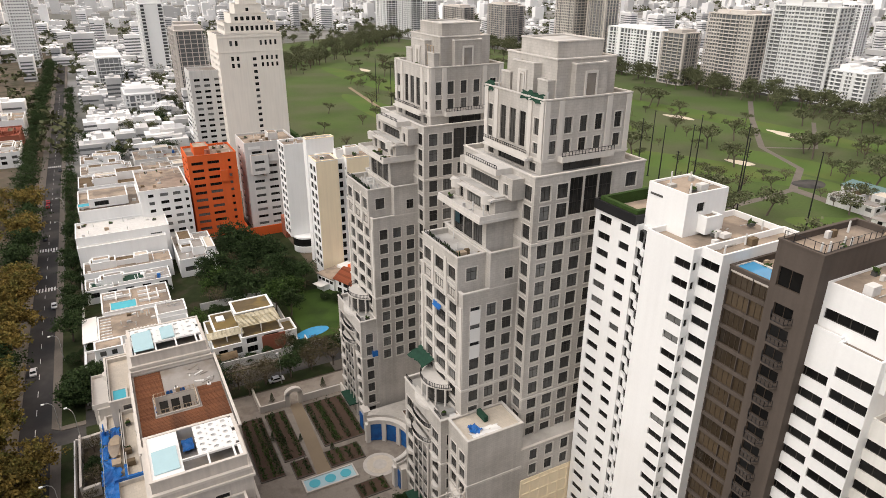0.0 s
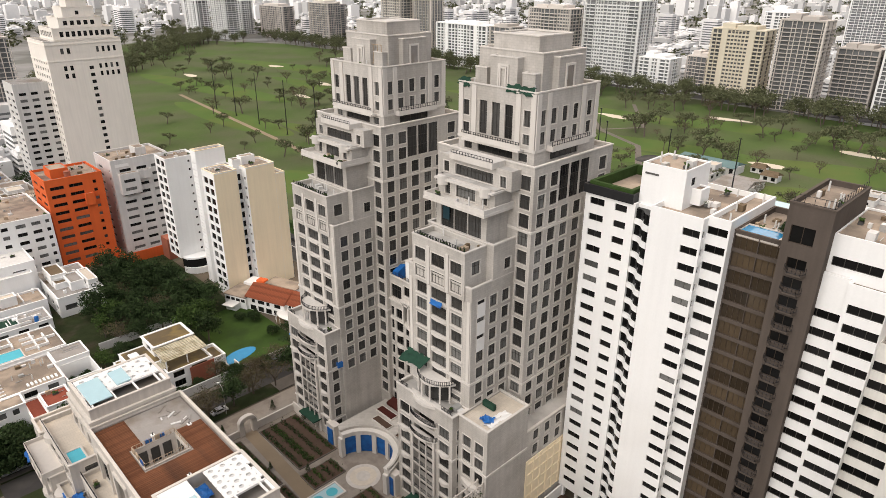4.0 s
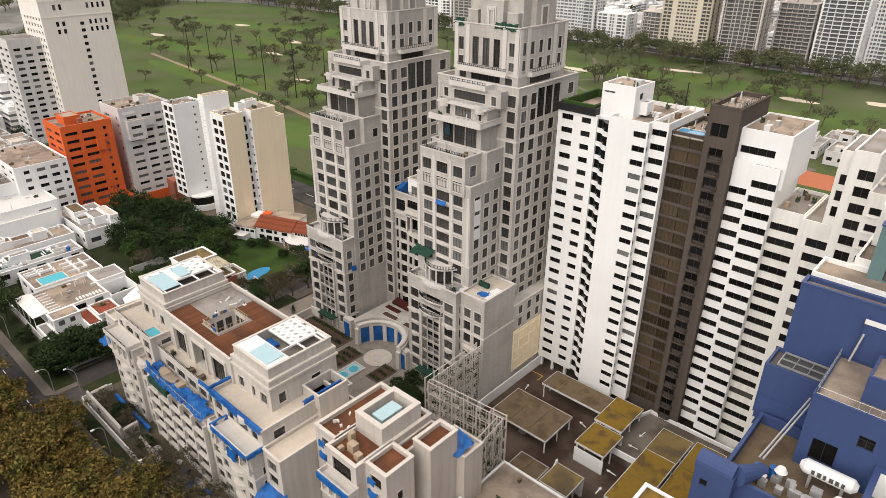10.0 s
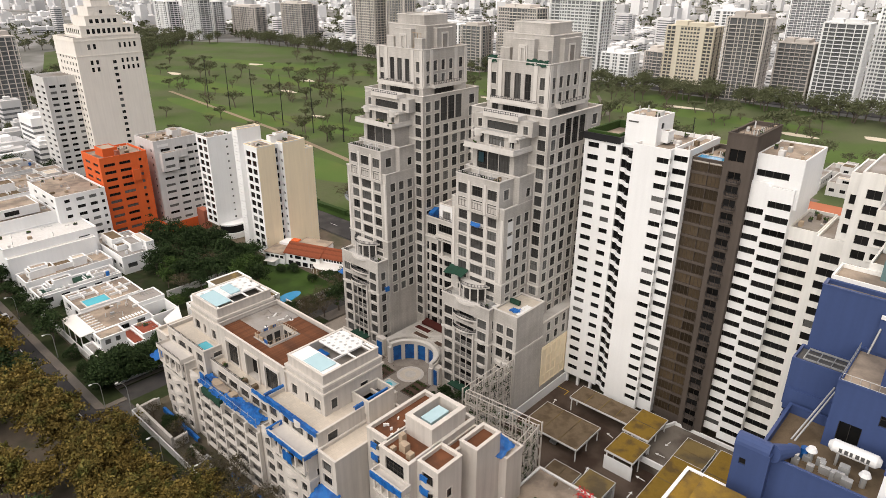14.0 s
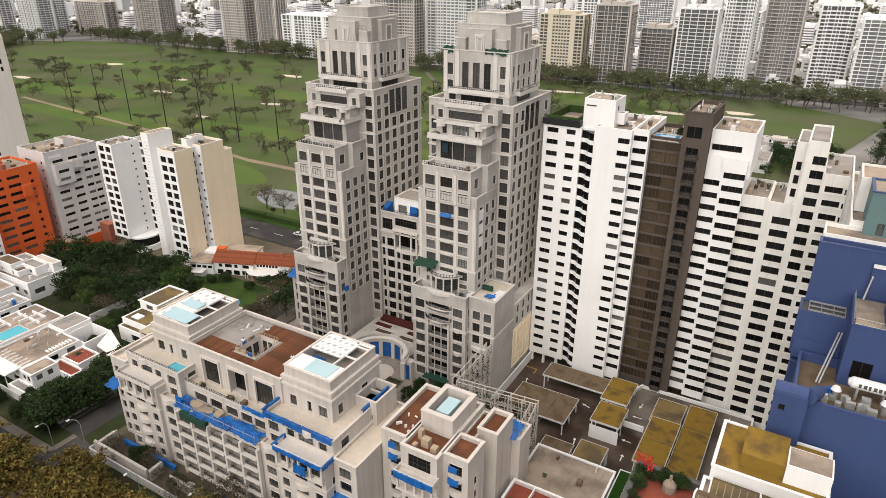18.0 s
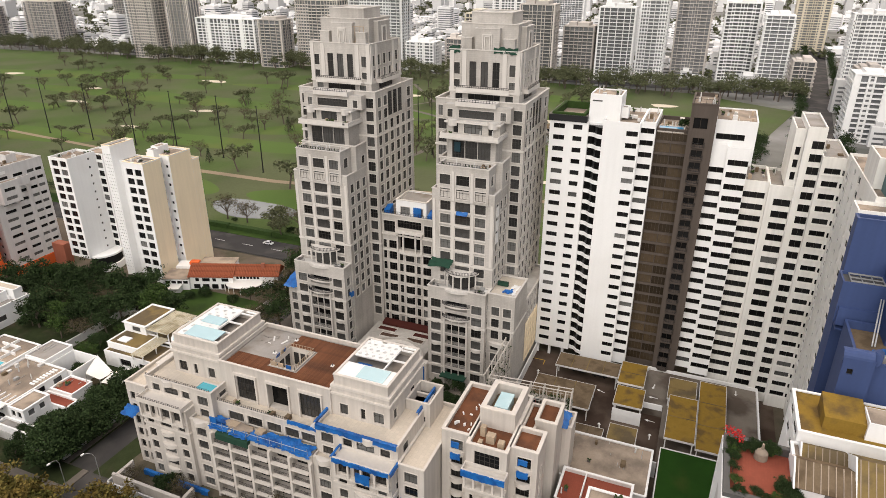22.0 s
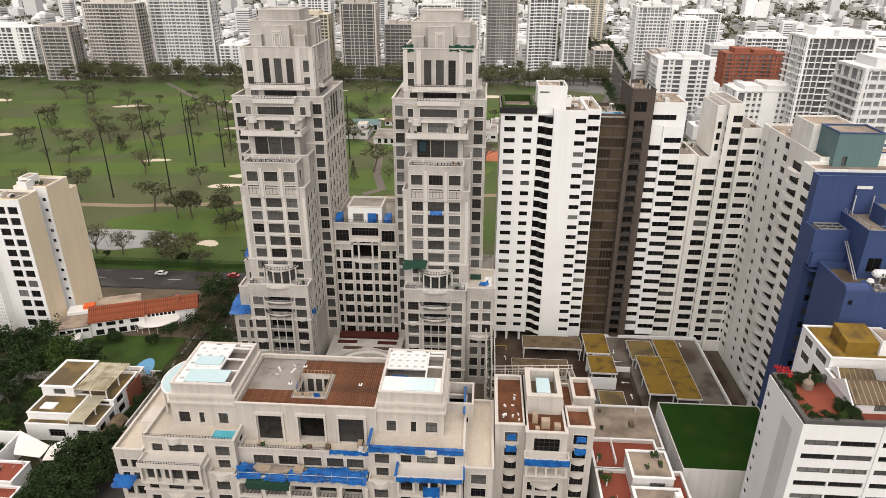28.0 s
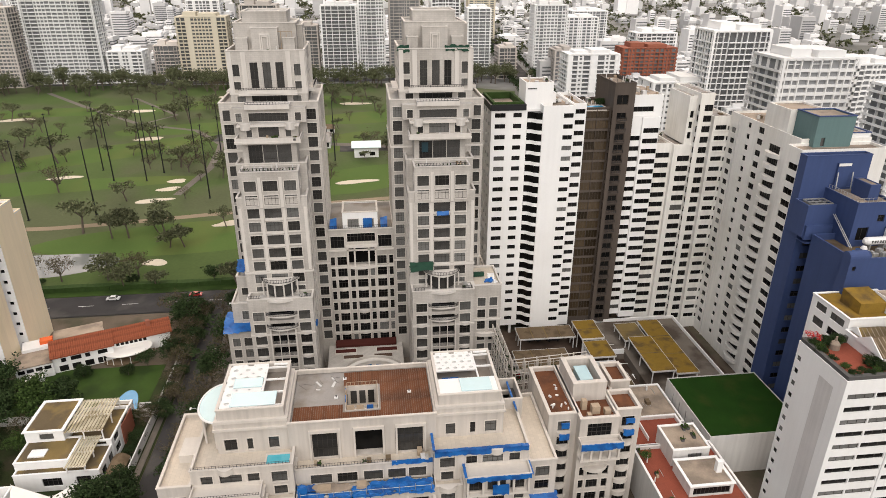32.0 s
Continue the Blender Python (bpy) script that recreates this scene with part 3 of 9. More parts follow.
def bow(mb, x, y0, y1, z0, z1, bulge, m=0, n=8, hollow=0.0):
    """A slab or parapet that bows out towards -x from a front at x."""
    if isinstance(mb, Loose):
        mb.flush(bow(MB(), x, y0, y1, z0, z1, bulge, m, n, hollow), "balcony" if mb.name == "ledge" else mb.name)
        return mb
    c = (y0 + y1) / 2
    half = (y1 - y0) / 2

    def arc(b, s):
        return [(x - b * math.cos(math.pi / 2 * k / n) ** 0.8 if abs(k) < n else x, c + s * half * k / n) for k in range(n, -n - 1, -1)]

    outer = arc(bulge, 1.0)
    if not hollow:
        mb.prism(outer, z0, z1, m)
        return mb
    inner = arc(bulge - hollow, 1 - hollow / half)
    k0, n2 = len(mb.v), len(outer) - 1
    for o, i in zip(outer, inner):
        mb.v += [(*o, z0), (*i, z0), (*i, z1), (*o, z1)]
    mb.f += [tuple(k0 + p for p in (0, 1, 2, 3)), tuple(k0 + 4 * n2 + p for p in (3, 2, 1, 0))]
    for k in range(n2):
        mb.f += [tuple(k0 + q for q in (4 * k + p, 4 * k + 4 + p, 4 * k + 4 + (p + 1) % 4, 4 * k + (p + 1) % 4)) for p in range(4)]
    mb.m += [m] * (2 + 4 * n2)
    return mb


# ---- ground, roads and the golf course ----
def sheet(name, pts, z, material, label, category="ground", thick=0.0, kind="structure"):
    mb = MB()
    if thick:
        mb.prism(pts, z - thick, z)
    else:
        mb.v += [(x, y, z) for x, y in pts]
        mb.f.append(tuple(range(len(pts))))
        mb.m.append(0)
    return single(name, mb, material, label, category, kind=kind)


def blob(cx, cy, rx, ry, turn=0.0, n=20, wob=0.12, seed=1):
    r = random.Random(seed)
    ph = [r.uniform(0, 6.28) for _ in range(3)]
    out = []
    for i in range(n):
        w = 2 * math.pi * i / n
        k = 1 + wob * (math.sin(2 * w + ph[0]) + 0.6 * math.sin(3 * w + ph[1]))
        x, y = rx * k * math.cos(w), ry * k * math.sin(w)
        c, s = math.cos(turn), math.sin(turn)
        out.append((cx + x * c - y * s, cy + x * s + y * c))
    return out


def strip(mb, pts, width, z, m=0):
    """A flat ribbon along points in plan."""
    left, right = [], []
    for i, p in enumerate(pts):
        a, b = pts[max(0, i - 1)], pts[min(len(pts) - 1, i + 1)]
        d = Vector((b[0] - a[0], b[1] - a[1])).normalized() * width / 2
        left.append((p[0] - d.y, p[1] + d.x, z))
        right.append((p[0] + d.y, p[1] - d.x, z))
    for i in range(len(pts) - 1):
        mb.quad(right[i], right[i + 1], left[i + 1], left[i], m)


def rect(x0, x1, y0, y1):
    return [(x0, y0), (x1, y0), (x1, y1), (x0, y1)]


sheet("ground", rect(-4500, 4500, -4500, 4500), G - 0.40, CITYGROUND, "grey and green city ground reaching the horizon")
sheet("ground_block", rect(-22.6, 95, -120, 330), G - 0.12, EARTH, "brown earth between the houses and towers")
sheet("golf_ground", [(111, -30), (250, 45), (330, 15), (470, -20), (520, 60), (540, 500), (500, 900), (400, 1080), (240, 1000), (112, 620)], G - 0.1, GOLF, "olive green golf course grass")
mb = MB()
for k, (cx, cy, rx, ry, tn) in enumerate([(160, 190, 16, 60, 0.1), (152, 300, 14, 40, 0.0), (232, 118, 22, 40, 0.3), (230, 320, 14, 110, 0.1), (300, 260, 16, 90, 0.5), (360, 210, 14, 80, 0.2),
                                          (420, 330, 16, 120, 0.1), (330, 480, 18, 140, 0.0), (250, 620, 18, 120, 0.1), (390, 640, 20, 150, 0.2), (300, 140, 14, 50, 0.8), (380, 110, 18, 50, 0.3), (450, 180, 16, 70, 0.1), (200, 480, 14, 90, 0.0)]):
    sheet("fairway", blob(cx, cy, rx, ry, tn, 28, 0.10, k + 3), G - 0.096 + 0.004 * k, FAIRWAY, "bright mown green golf fairway", "fairway")
for k, (cx, cy, rx, ry) in enumerate([(208, 214, 3, 9), (174, 172, 3, 8), (227, 118, 3.5, 10), (418, 284, 5, 15), (225, 211.5, 3, 6), (238, 210.5, 3, 5.5), (135.5, 193.4, 3.5, 4), (330, 250, 4, 10), (395, 360, 5, 12), (240, 410, 3, 9), (300, 400, 4, 9),
                                      (365, 150, 4, 12), (430, 120, 5, 12), (470, 220, 5, 14), (290, 520, 4, 10), (340, 560, 5, 12), (270, 700, 5, 12), (410, 480, 5, 14), (250, 270, 3, 8), (455, 75, 5, 12), (370, 700, 5, 12)]):
    tagged(sheet("bunker", blob(cx, cy, rx, ry, 0.1, 16, 0.2, 40 + k), G - 0.032, SAND, "pale sand bunker in the golf grass", "bunker", kind="thing"), group="golf bunkers")
sheet("water", blob(137.5, 231, 11.5, 21, -0.12, 30, 0.12, 5), G - 0.05, PONDWATER, "still grey pond beside the fairway", "pond")
mb = MB()
strip(mb, [(176, 300), (176, 246), (180, 215), (188, 172), (196, 130), (205, 60)], 4.5, G - 0.03)
strip(mb, [(176, 300), (190, 380), (200, 470), (215, 600)], 3.5, G - 0.026)
single("dirt_path", mb, SANDPATH, "tan dirt path across the golf course", "path", kind="structure")
mb = MB()
strip(mb, [(215, 205), (260, 198), (295, 200), (312, 202), (350, 225), (372, 268), (440, 330), (500, 380)], 4.0, G - 0.02)
strip(mb, [(312, 202), (308, 150), (300, 110), (285, 70)], 7.0, G - 0.01)
strip(mb, [(372, 268), (400, 250), (470, 300)], 3.0, G - 0.015)
strip(mb, [(200, 141), (208, 133), (235, 140), (263, 143), (300, 152), (330, 190)], 4.5, G - 0.012)
single("cart_path", mb, PAVING, "grey paved golf cart path", "path", kind="structure")

# avenue with its verges
sheet("road", rect(-31.6, -24.6, -400, 1100), G - 0.02, ASPHALT, "dark asphalt avenue with white markings", "road")
mb = MB()
for i in range(70):
    y = 60 + i * 9.0
    mb.box(-28.2, -28.05, y, y + 3, G - 0.018, G - 0.008)
for yc in (246, 286, 420):
    for i in range(7):
        mb.box(-31.2 + i * 0.95, -30.7 + i * 0.95, yc, yc + 3.2, G - 0.018, G - 0.006)
single("road_marking", mb, PAINTLINE, "white lane dashes and zebra crossings", "road marking", kind="structure")
for nm_, ya, yb in (("pavement", -400, 152.5), ("pavement_4", 160.4, 1100)):
    sheet(nm_, [(-24.6, ya), (-22.4, ya), (-22.4, yb), (-24.6, yb)], G + 0.13, PAVING, "grey concrete pavement beside the avenue", "pavement", thick=0.4)
sheet("kerb_corner", [(-24.6, 160.4), (-22.4, 158.6), (-17.0, 158.6), (-17.0, 160.4)], G + 0.128, PAVING, "rounded concrete pavement corner", "pavement", thick=0.4)
sheet("verge_3", rect(-22.4, -17.0, 160.4, 400), G + 0.06, UNDERGROWTH, "narrow grass verge before the villas", "ground")
sheet("verge_4", rect(-22.4, -19.4, -120, 152.5), G + 0.05, UNDERGROWTH, "dark planted strip beside the pavement", "ground")
sheet("forecourt", rect(-19.4, -8.0, 60, 152.5), G + 0.04, EARTH, "muddy brown forecourt of the new building", "ground")
sheet("garden_ground", rect(-16.6, 61.0, 164.6, 268), G - 0.02, UNDERGROWTH, "dark green undergrowth in the villa gardens", "ground")
sheet("lane_planting", rect(-17.0, 46, 152.5, 157.5), G + 0.05, UNDERGROWTH, "dark planting strip beside the lane", "ground")
sheet("verge", rect(-34.6, -31.6, -400, 1100), G + 0.13, PAVING, "concrete kerb path along the park", "pavement", thick=0.4)
sheet("park_ground", rect(-140, -34.6, -400, 1100), G + 0.02, EARTH, "brown park earth under the trees", "ground")
# side street to the golf road
sheet("road_2", rect(-24.6, 95.5, 152.5, 164.5), G - 0.03, ASPHALT, "worn grey side street", "road")
sheet("pavement_2", rect(46, 94, 152.8, 157.5), G + 0.12, PAVING, "paved walk with planting strips beside the new building", "pavement", thick=0.4)
sheet("pavement_3", rect(-17.0, 94, 165.2, 166.6), G + 0.12, PAVING, "narrow concrete pavement by the garden walls", "pavement", thick=0.4)
sheet("road_3", rect(95.5, 109.5, -400, 1000), G - 0.03, ASPHALT, "asphalt road along the golf course", "road")
sheet("verge_2", rect(109.5, 113, 40, 1000), G + 0.12, LAWN, "grass verge between road and golf course", "ground", thick=0.4)
mb = MB()
r = random.Random(4)
for i in range(120):
    y = 60 + i * 7.5
    mb.box(113.0 + r.uniform(-.2, .2), 115.2 + r.uniform(-.3, .5), y, y + 7.4, G - 0.2, G + 2.0 + r.uniform(-.25, .35))
single("golf_hedge", mb, HEDGE, "long dark clipped hedge along the golf course", "hedge")
mb = MB()
for i in range(60):
    y = 50 + i * 14
    mb.box(102.3, 102.5, y, y + 5, G - 0.028, G - 0.016)
single("road_marking_2", mb, PAINTLINE, "white lane dashes on the golf road", "road marking", kind="structure")
# far avenue
sheet("road_4", [(110, -12), (1500, -138), (1500, -118), (110, 7)], G - 0.05, ASPHALT, "wide grey avenue running away between blocks", "road")
sheet("road_5", rect(535, 553, -400, 1000), G - 0.06, ASPHALT, "road beyond the golf course", "road")


# tall net poles of the golf range
def net_pole(x, y, h):
    e = thing("net_pole", (x, y, G), "tall dark steel net pole on the golf course", "pole", "golf net poles")
    m = MB().tube((x, y, G), (x, y, G + h), 0.36, 0.2, 8)
    m.box(x - 0.5, x + 0.5, y - 0.5, y + 0.5, G - 0.2, G + 0.25)
    part("pole_shaft", m, RAIL, e)
    k = MB().box(x - 0.08, x + 0.08, y - 0.9, y + 0.9, G + h - 0.6, G + h - 0.4)
    part("cross_arm", k, RAIL, e)


for x, y in [(191, 234), (240, 269), (187, 261), (242, 243), (254, 221), (209, 188), (240, 226), (202, 300), (203, 335), (204, 369), (204, 405), (206, 446), (208, 484), (210, 520), (255, 190), (262, 160), (268, 130), (275, 235), (262, 255), (280, 210)]:
    net_pole(x, y, 36)


# ---- the twin stone towers ----
def tower(cy, mirror, label):
    """A stepped tower about y = cy. mirror: its low side block stands on the +y side."""
    b = Building("tower", (66, cy, G), label, "residential tower", STONE, STONE_TRIM, ROOF_PALE, FRAME_DARK, group="twin towers", curtain=0.38, glass=PANE_GREY)
    P = 3.45
    s = 1 if mirror else -1

    def Y(lo, hi):
        return (cy + lo, cy + hi)

    zr = rows_of(68.0 - 20 * P, P, 21, 2.6)
    # bay rows first, as the camera passes them nearest
    bay_z = rows_of(46.9 - 9 * P, P, 10, 2.45)
    F = grid([Y(-6.0, -3.2), Y(-2.0, 2.0), Y(3.2, 6.0)], bay_z)
    side_cols = [(50.5, 52.5), (53.8, 55.8), (57.1, 59.1)]
    b.tier(49.0, 60.4, cy - 8.2, cy + 8.2, G, 52.3, F=F, R=grid(side_cols, bay_z), L=grid(side_cols, bay_z), cornice=(32.6,), par=0.8)
    # flat pilasters between the window columns
    for e in (-7.6, -2.6, 2.6, 7.6):
        b.t("pilaster").box(48.86, 49.02, cy + e - 0.35, cy + e + 0.35, 33.0, 49.5)
    # shoulder block
    sh = [(50.3, 52.75), (53.75, 56.3)]
    b.tier(48.7, 54.2, cy - 6.7, cy + 6.7, 49.45, 58.6, F=grid([Y(-6.0, -3.2), Y(-1.7, 1.7), Y(3.2, 6.0)], sh), R=grid([(50.4, 52.6)], sh[1:]), L=grid([(50.4, 52.6)], sh[1:]), par=1.0)
    for e in (-2.45, 2.45):
        b.t("pilaster").box(48.56, 48.72, cy + e - 0.35, cy + e + 0.35, 49.7, 57.2)
    b.tier(54.2, 60.4, cy - 8.3, cy + 8.3, 51.4, 59.0, R=grid([(57.2, 59.0)], [(53.4, 55.6)]), L=grid([(57.2, 59.0)], [(53.4, 55.6)]), par=0.8)
    # main body with its wings
    wings = [Y(-11.0, -8.7), Y(8.7, 11.0)]
    sides = [(61.2, 63.3), (64.6, 66.9), (68.2, 70.5), (72.0, 74.3), (75.6, 77.9), (79.3, 81.8)]
    lower = [z for z in zr if z[0] > 4]
    b.tier(60, 83.5, cy - 11.7, cy + 11.7, G, 72.4, F=grid(wings, lower), R=[o for o in grid(sides, lower) if not (o[2] > 64 and 68 < o[0] < 78)] + [(67.2, 70.0, 64.7, 71.3, "g"), (70.3, 73.1, 64.7, 71.3, "g"), (73.4, 76.2, 64.7, 71.3, "g")], cornice=(29.3, 60.6), par=0.9)
    # glazed double-height room over the shoulder terrace
    b.tier(54.4, 60, cy - 6.3, cy + 6.3, 58.0, 64.2, F=[(cy - 5.0, cy - 1.75, 58.3, 63.4, "g"), (cy - 1.6, cy + 1.6, 58.3, 63.4, "g"), (cy + 1.75, cy + 5.0, 58.3, 63.4, "g")], par=0.1, coping=0)
    b.t.box(52.2, 60, cy - 7.6, cy + 7.6, 64.2, 64.7)
    b.t.ring(52.3, 60, cy - 7.5, cy + 7.5, 64.7, 65.5, 0.0, 0.25)
    b.tier(55.6, 60, cy - 6.9, cy + 6.9, 64.7, 68.2, F=grid([Y(-5.2, -3.9), Y(-2.4, 2.4), Y(3.9, 5.2)], [(65.0, 67.4)]), par=0.1, coping=0)
    b.t.box(54.6, 60, cy - 7.2, cy + 7.2, 67.6, 67.95)
    for e in (-5.2, 5.2):
        bow(b.t, 55.0, cy + e - 1.2, cy + e + 1.2, 66.9, 68.5, 1.1)
    b.tier(57.6, 60.2, cy - 8.8, cy + 8.8, 67.9, 71.5, F=grid([Y(-7.6, -6.2), Y(-4.6, 4.6), Y(6.2, 7.6)], [(68.3, 70.3)]), par=0.1, coping=0)
    b.t.box(56.6, 60.2, cy - 5.2, cy + 5.2, 71.3, 72.4)
    # crown: loggia, tall windows, roof blocks
    F = grid([Y(-8.0, -6.4), Y(6.4, 8.0)], [(74.9, 76.7), (78.0, 80.8)]) + grid([Y(-3.9, -2.1), Y(-0.95, 0.95), Y(2.1, 3.9)], [(75.2, 81.2)], "g")
    cols = [(64.2, 65.6), (67.0, 68.6), (70.2, 71.8), (73.4, 75.0), (77.6, 79.2)]
    sidez = [(75.0, 77.2), (78.2, 80.9)]
    # long dark pane bands stand in for the shade of loggia recesses
    F += [(cy - 4.2, cy + 4.2, 71.8, 73.4, "p"), (cy - 7.6, cy - 5.6, 71.8, 73.3, "w"), (cy + 5.6, cy + 7.6, 71.8, 73.3, "w")]
    b.tier(62.9, 81.0, cy - 9.1, cy + 9.1, 71.4, 84.0, F=F, R=grid(cols, sidez) + [(67.4, 75.6, 71.8, 73.6, "p")], L=grid(cols, sidez), cornice=(74.0,), par=1.0)
    for e in (-8.5, -5.2, 5.2, 8.5):
        b.t("pilaster").box(62.7, 63.0, cy + e - 0.55, cy + e + 0.55, 74.2, 83.7)
    b.t.box(61.2, 63.0, cy - 6.9, cy + 6.9, 73.7, 74.1)
    bow(b.t, 61.6, cy - 6.9, cy + 6.9, 74.1, 75.0, 0.7, hollow=0.25)
    for e in (63.4, 66.2, 76.2, 80.4):
        b.t("pilaster").box(e - 0.5, e + 0.5, cy - 9.32, cy - 9.0, 74.2, 83.7)
    b.t.box(66.0, 77.0, cy - 10.6, cy - 9.0, 73.7, 74.1)
    b.t.ring(66.0, 77.0, cy - 10.6, cy - 9.1, 74.1, 74.7, 0, 0.2)
    b.t.box(66.0, 77.0, cy + 9.0, cy + 10.6, 73.7, 74.1)
    # roof blocks, one with blind door niches
    b.tier(66.2, 78.4, cy - 7.3, cy + 7.3, 83.0, 89.9, par=0.3)
    b.tier(64.6, 67.4, cy - 3.1, cy + 3.1, 83.0, 88.9, par=0.3, coping=0.08)
    for z0, z1, e, d in ((83.5, 87.6, 1.25, 0.22), (83.5, 87.2, 0.8, 0.30)):
        b.t.box(64.6 - d, 64.7, cy - e, cy - e + 0.3, z0, z1)
        b.t.box(64.6 - d, 64.7, cy + e - 0.3, cy + e, z0, z1)
        b.t.box(64.6 - d, 64.7, cy - e + 0.3, cy + e - 0.3, z1 - 0.35, z1)
    b.tier(69.0, 75.6, cy - 8.6, cy - 6.8, 83.0, 89.2, par=0.3, coping=0.08)
    for xa in (71.0, 73.3):
        b.t("niche_jamb").box(xa - 0.15, xa + 0.15, cy - 8.85, cy - 8.59, 83.6, 87.6)
    b.t("niche_head").box(70.85, 73.45, cy - 8.85, cy - 8.59, 87.6, 88.0)
    part("niche_panel", MB().box(71.15, 73.15, cy - 8.66, cy - 8.61, 83.6, 87.6), ROOF_GREY, b.e, "grey blind niche panel")
    for e in (-5.5, 5.5):
        b.tier(64.8, 66.6, cy + e - 1.4, cy + e + 1.4, 83.0, 86.6, par=0.2, coping=0.08)
    b.tier(67.6, 77.0, cy - 5.2, cy + 5.2, 88.8, 92.4, par=0.25)
    # terrace slabs over the base: curved colonnade above the entrance bay
    zp = rows_of(0.4, P, 7, 2.5)
    pf = grid([Y(-7.0, -4.2), Y(4.2, 7.0)], zp) + grid([Y(-3.0, 3.0)], zp, "o")
    b.tier(45.0, 49.2, cy - 7.9, cy + 7.9, G, 27.2, F=pf, R=grid([(46.2, 48.0)], zp), L=grid([(46.2, 48.0)], zp), cornice=(17.1, 3.3), par=0.9)
    for zz in (0.9, 4.3, 7.8, 11.2, 14.7):
        b.t.box(44.6, 45.1, cy - 3.1, cy + 3.1, zz - 0.55, zz - 0.3)
    for e, w in ((-3.1, .2), (-1.0, .1), (1.0, .1), (3.1, .2)):
        b.t.box(44.5, 44.5 + 2 * w, cy + e - w, cy + e + w, G, 18.6)
    for zz in zp[1:6]:
        for e in (-5.65, 5.65):
            bow(b.t, 45.0, cy + e - 1.4, cy + e + 1.4, zz[0] - 0.45, zz[0] - 0.05, 0.35)
    for zz, bb in ((18.8, 1.5), (22.2, 0.9)):
        bow(b.t, 45.0, cy - 3.8, cy + 3.8, zz, zz + 0.35, bb + 0.2)
        bow(b.t, 45.0, cy - 3.8, cy + 3.8, zz + 0.35, zz + 0.5, bb + 0.1)
    bow(b.t, 46.2, cy - 4.6, cy + 4.6, 26.4, 27.0, 2.2)
    bow(b.t, 49.0, cy - 4.7, cy + 4.7, 30.6, 31.1, 3.8)
    bow(Loose(b.e, PANE_GREY, "bow_window"), 48.9, cy - 3.6, cy + 3.6, 27.0, 30.6, 2.6)
    for k in (-5, -3, -1, 1, 3, 5):
        w = math.pi / 2 * k / 6.3
        x, y = 49.0 - 3.5 * math.cos(w), cy + 4.4 * math.sin(w)
        b.t.tube((x, y, 27.0), (x, y, 30.7), 0.2, sides=8)
    # bowed window bays up the middle of the shaft
    for i, (za, zb) in enumerate(bay_z):
        if 33 < za < 48:
            bow(b.t, 49.0, cy - 2.3, cy + 2.3, za - 0.55, za - 0.05, 0.7)
            for e in (-4.6, 4.6):
                b.t.box(48.8, 49.05, cy + e - 1.6, cy + e + 1.6, za - 0.28, za - 0.02)

    for zz in (10.9, 17.8):
        for e in (-5.7, 5.7):
            bow(b.t, 45.0, cy + e - 1.3, cy + e + 1.3, zz - 0.9, zz - 0.1, 0.7)
    # side block with its terrace
    if not mirror:
        y0, y1 = cy - 15.2, cy - 8.0
        b.tier(46.5, 58.0, y0, y1, G, 27.3, F=grid([(y0 + 0.9, y0 + 3.0), (y0 + 4.0, y0 + 6.1)], zp), par=0.5, cornice=(17.1,), roofm=1)
        b.tier(58.0, 81.0, y0, y1 + 1, G, 21.0, R=grid([(60 + 3.6 * i, 61.8 + 3.6 * i) for i in range(6)], zp[4:6]), par=0.6)
        bow(b.t, 46.5, y0 + 0.4, y0 + 6.6, 12.2, 13.2, 0.9)
    else:
        y0, y1 = cy + 8.0, cy + 15.0
        b.tier(50.5, 62.0, y0, y1, G, 15.0, F=grid([(y0 + 1.1, y0 + 3.1), (y0 + 4.1, y0 + 6.0)], zp[:4]), par=0.6)
        b.tier(52.5, 64.0, y0 + 0.2, y1 - 1.5, 14.0, 22.5, F=grid([(y0 + 1.1, y0 + 3.1)], zp[4:6]), par=0.6)
        b.tier(55.0, 66.0, y0 + 0.2, y1 - 3.0, 21.8, 29.0, F=grid([(y0 + 1.1, y0 + 3.0)], [(23.5, 25.6)]), par=0.6)
        for xx, yy, z, w, d in ((49.6, y0 + 0.4, 15.4, 7.6, 7.2), (54.6, y0 + 0.8, 30.2, 2.8, 3.2)):
            tp = crumpled([(xx - 0.6, yy, z + 0.6), (xx + d, yy, z + 2.6), (xx + d, yy + w, z + 2.3), (xx - 0.6, yy + w, z + 0.2)], int(z), 0.16)
            part("post", MB().box(xx, xx + .15, yy + w - .5, yy + w - .35, z - 0.8, z + 0.5), CARDBOARD, b.e)
            part("post", MB().box(xx + d - .4, xx + d - .25, yy + w - .5, yy + w - .35, z - 0.8, z + 2.2), CARDBOARD, b.e)
            part("tarpaulin", tp, TARP, b.e, "bright blue tarpaulin tied over a terrace")
    # iron railings
    def balcony(x, r, w):
        return [(x - r * math.cos(math.pi / 2 * k / 6), cy + w * math.sin(math.pi / 2 * k / 6)) for k in range(-6, 7)]

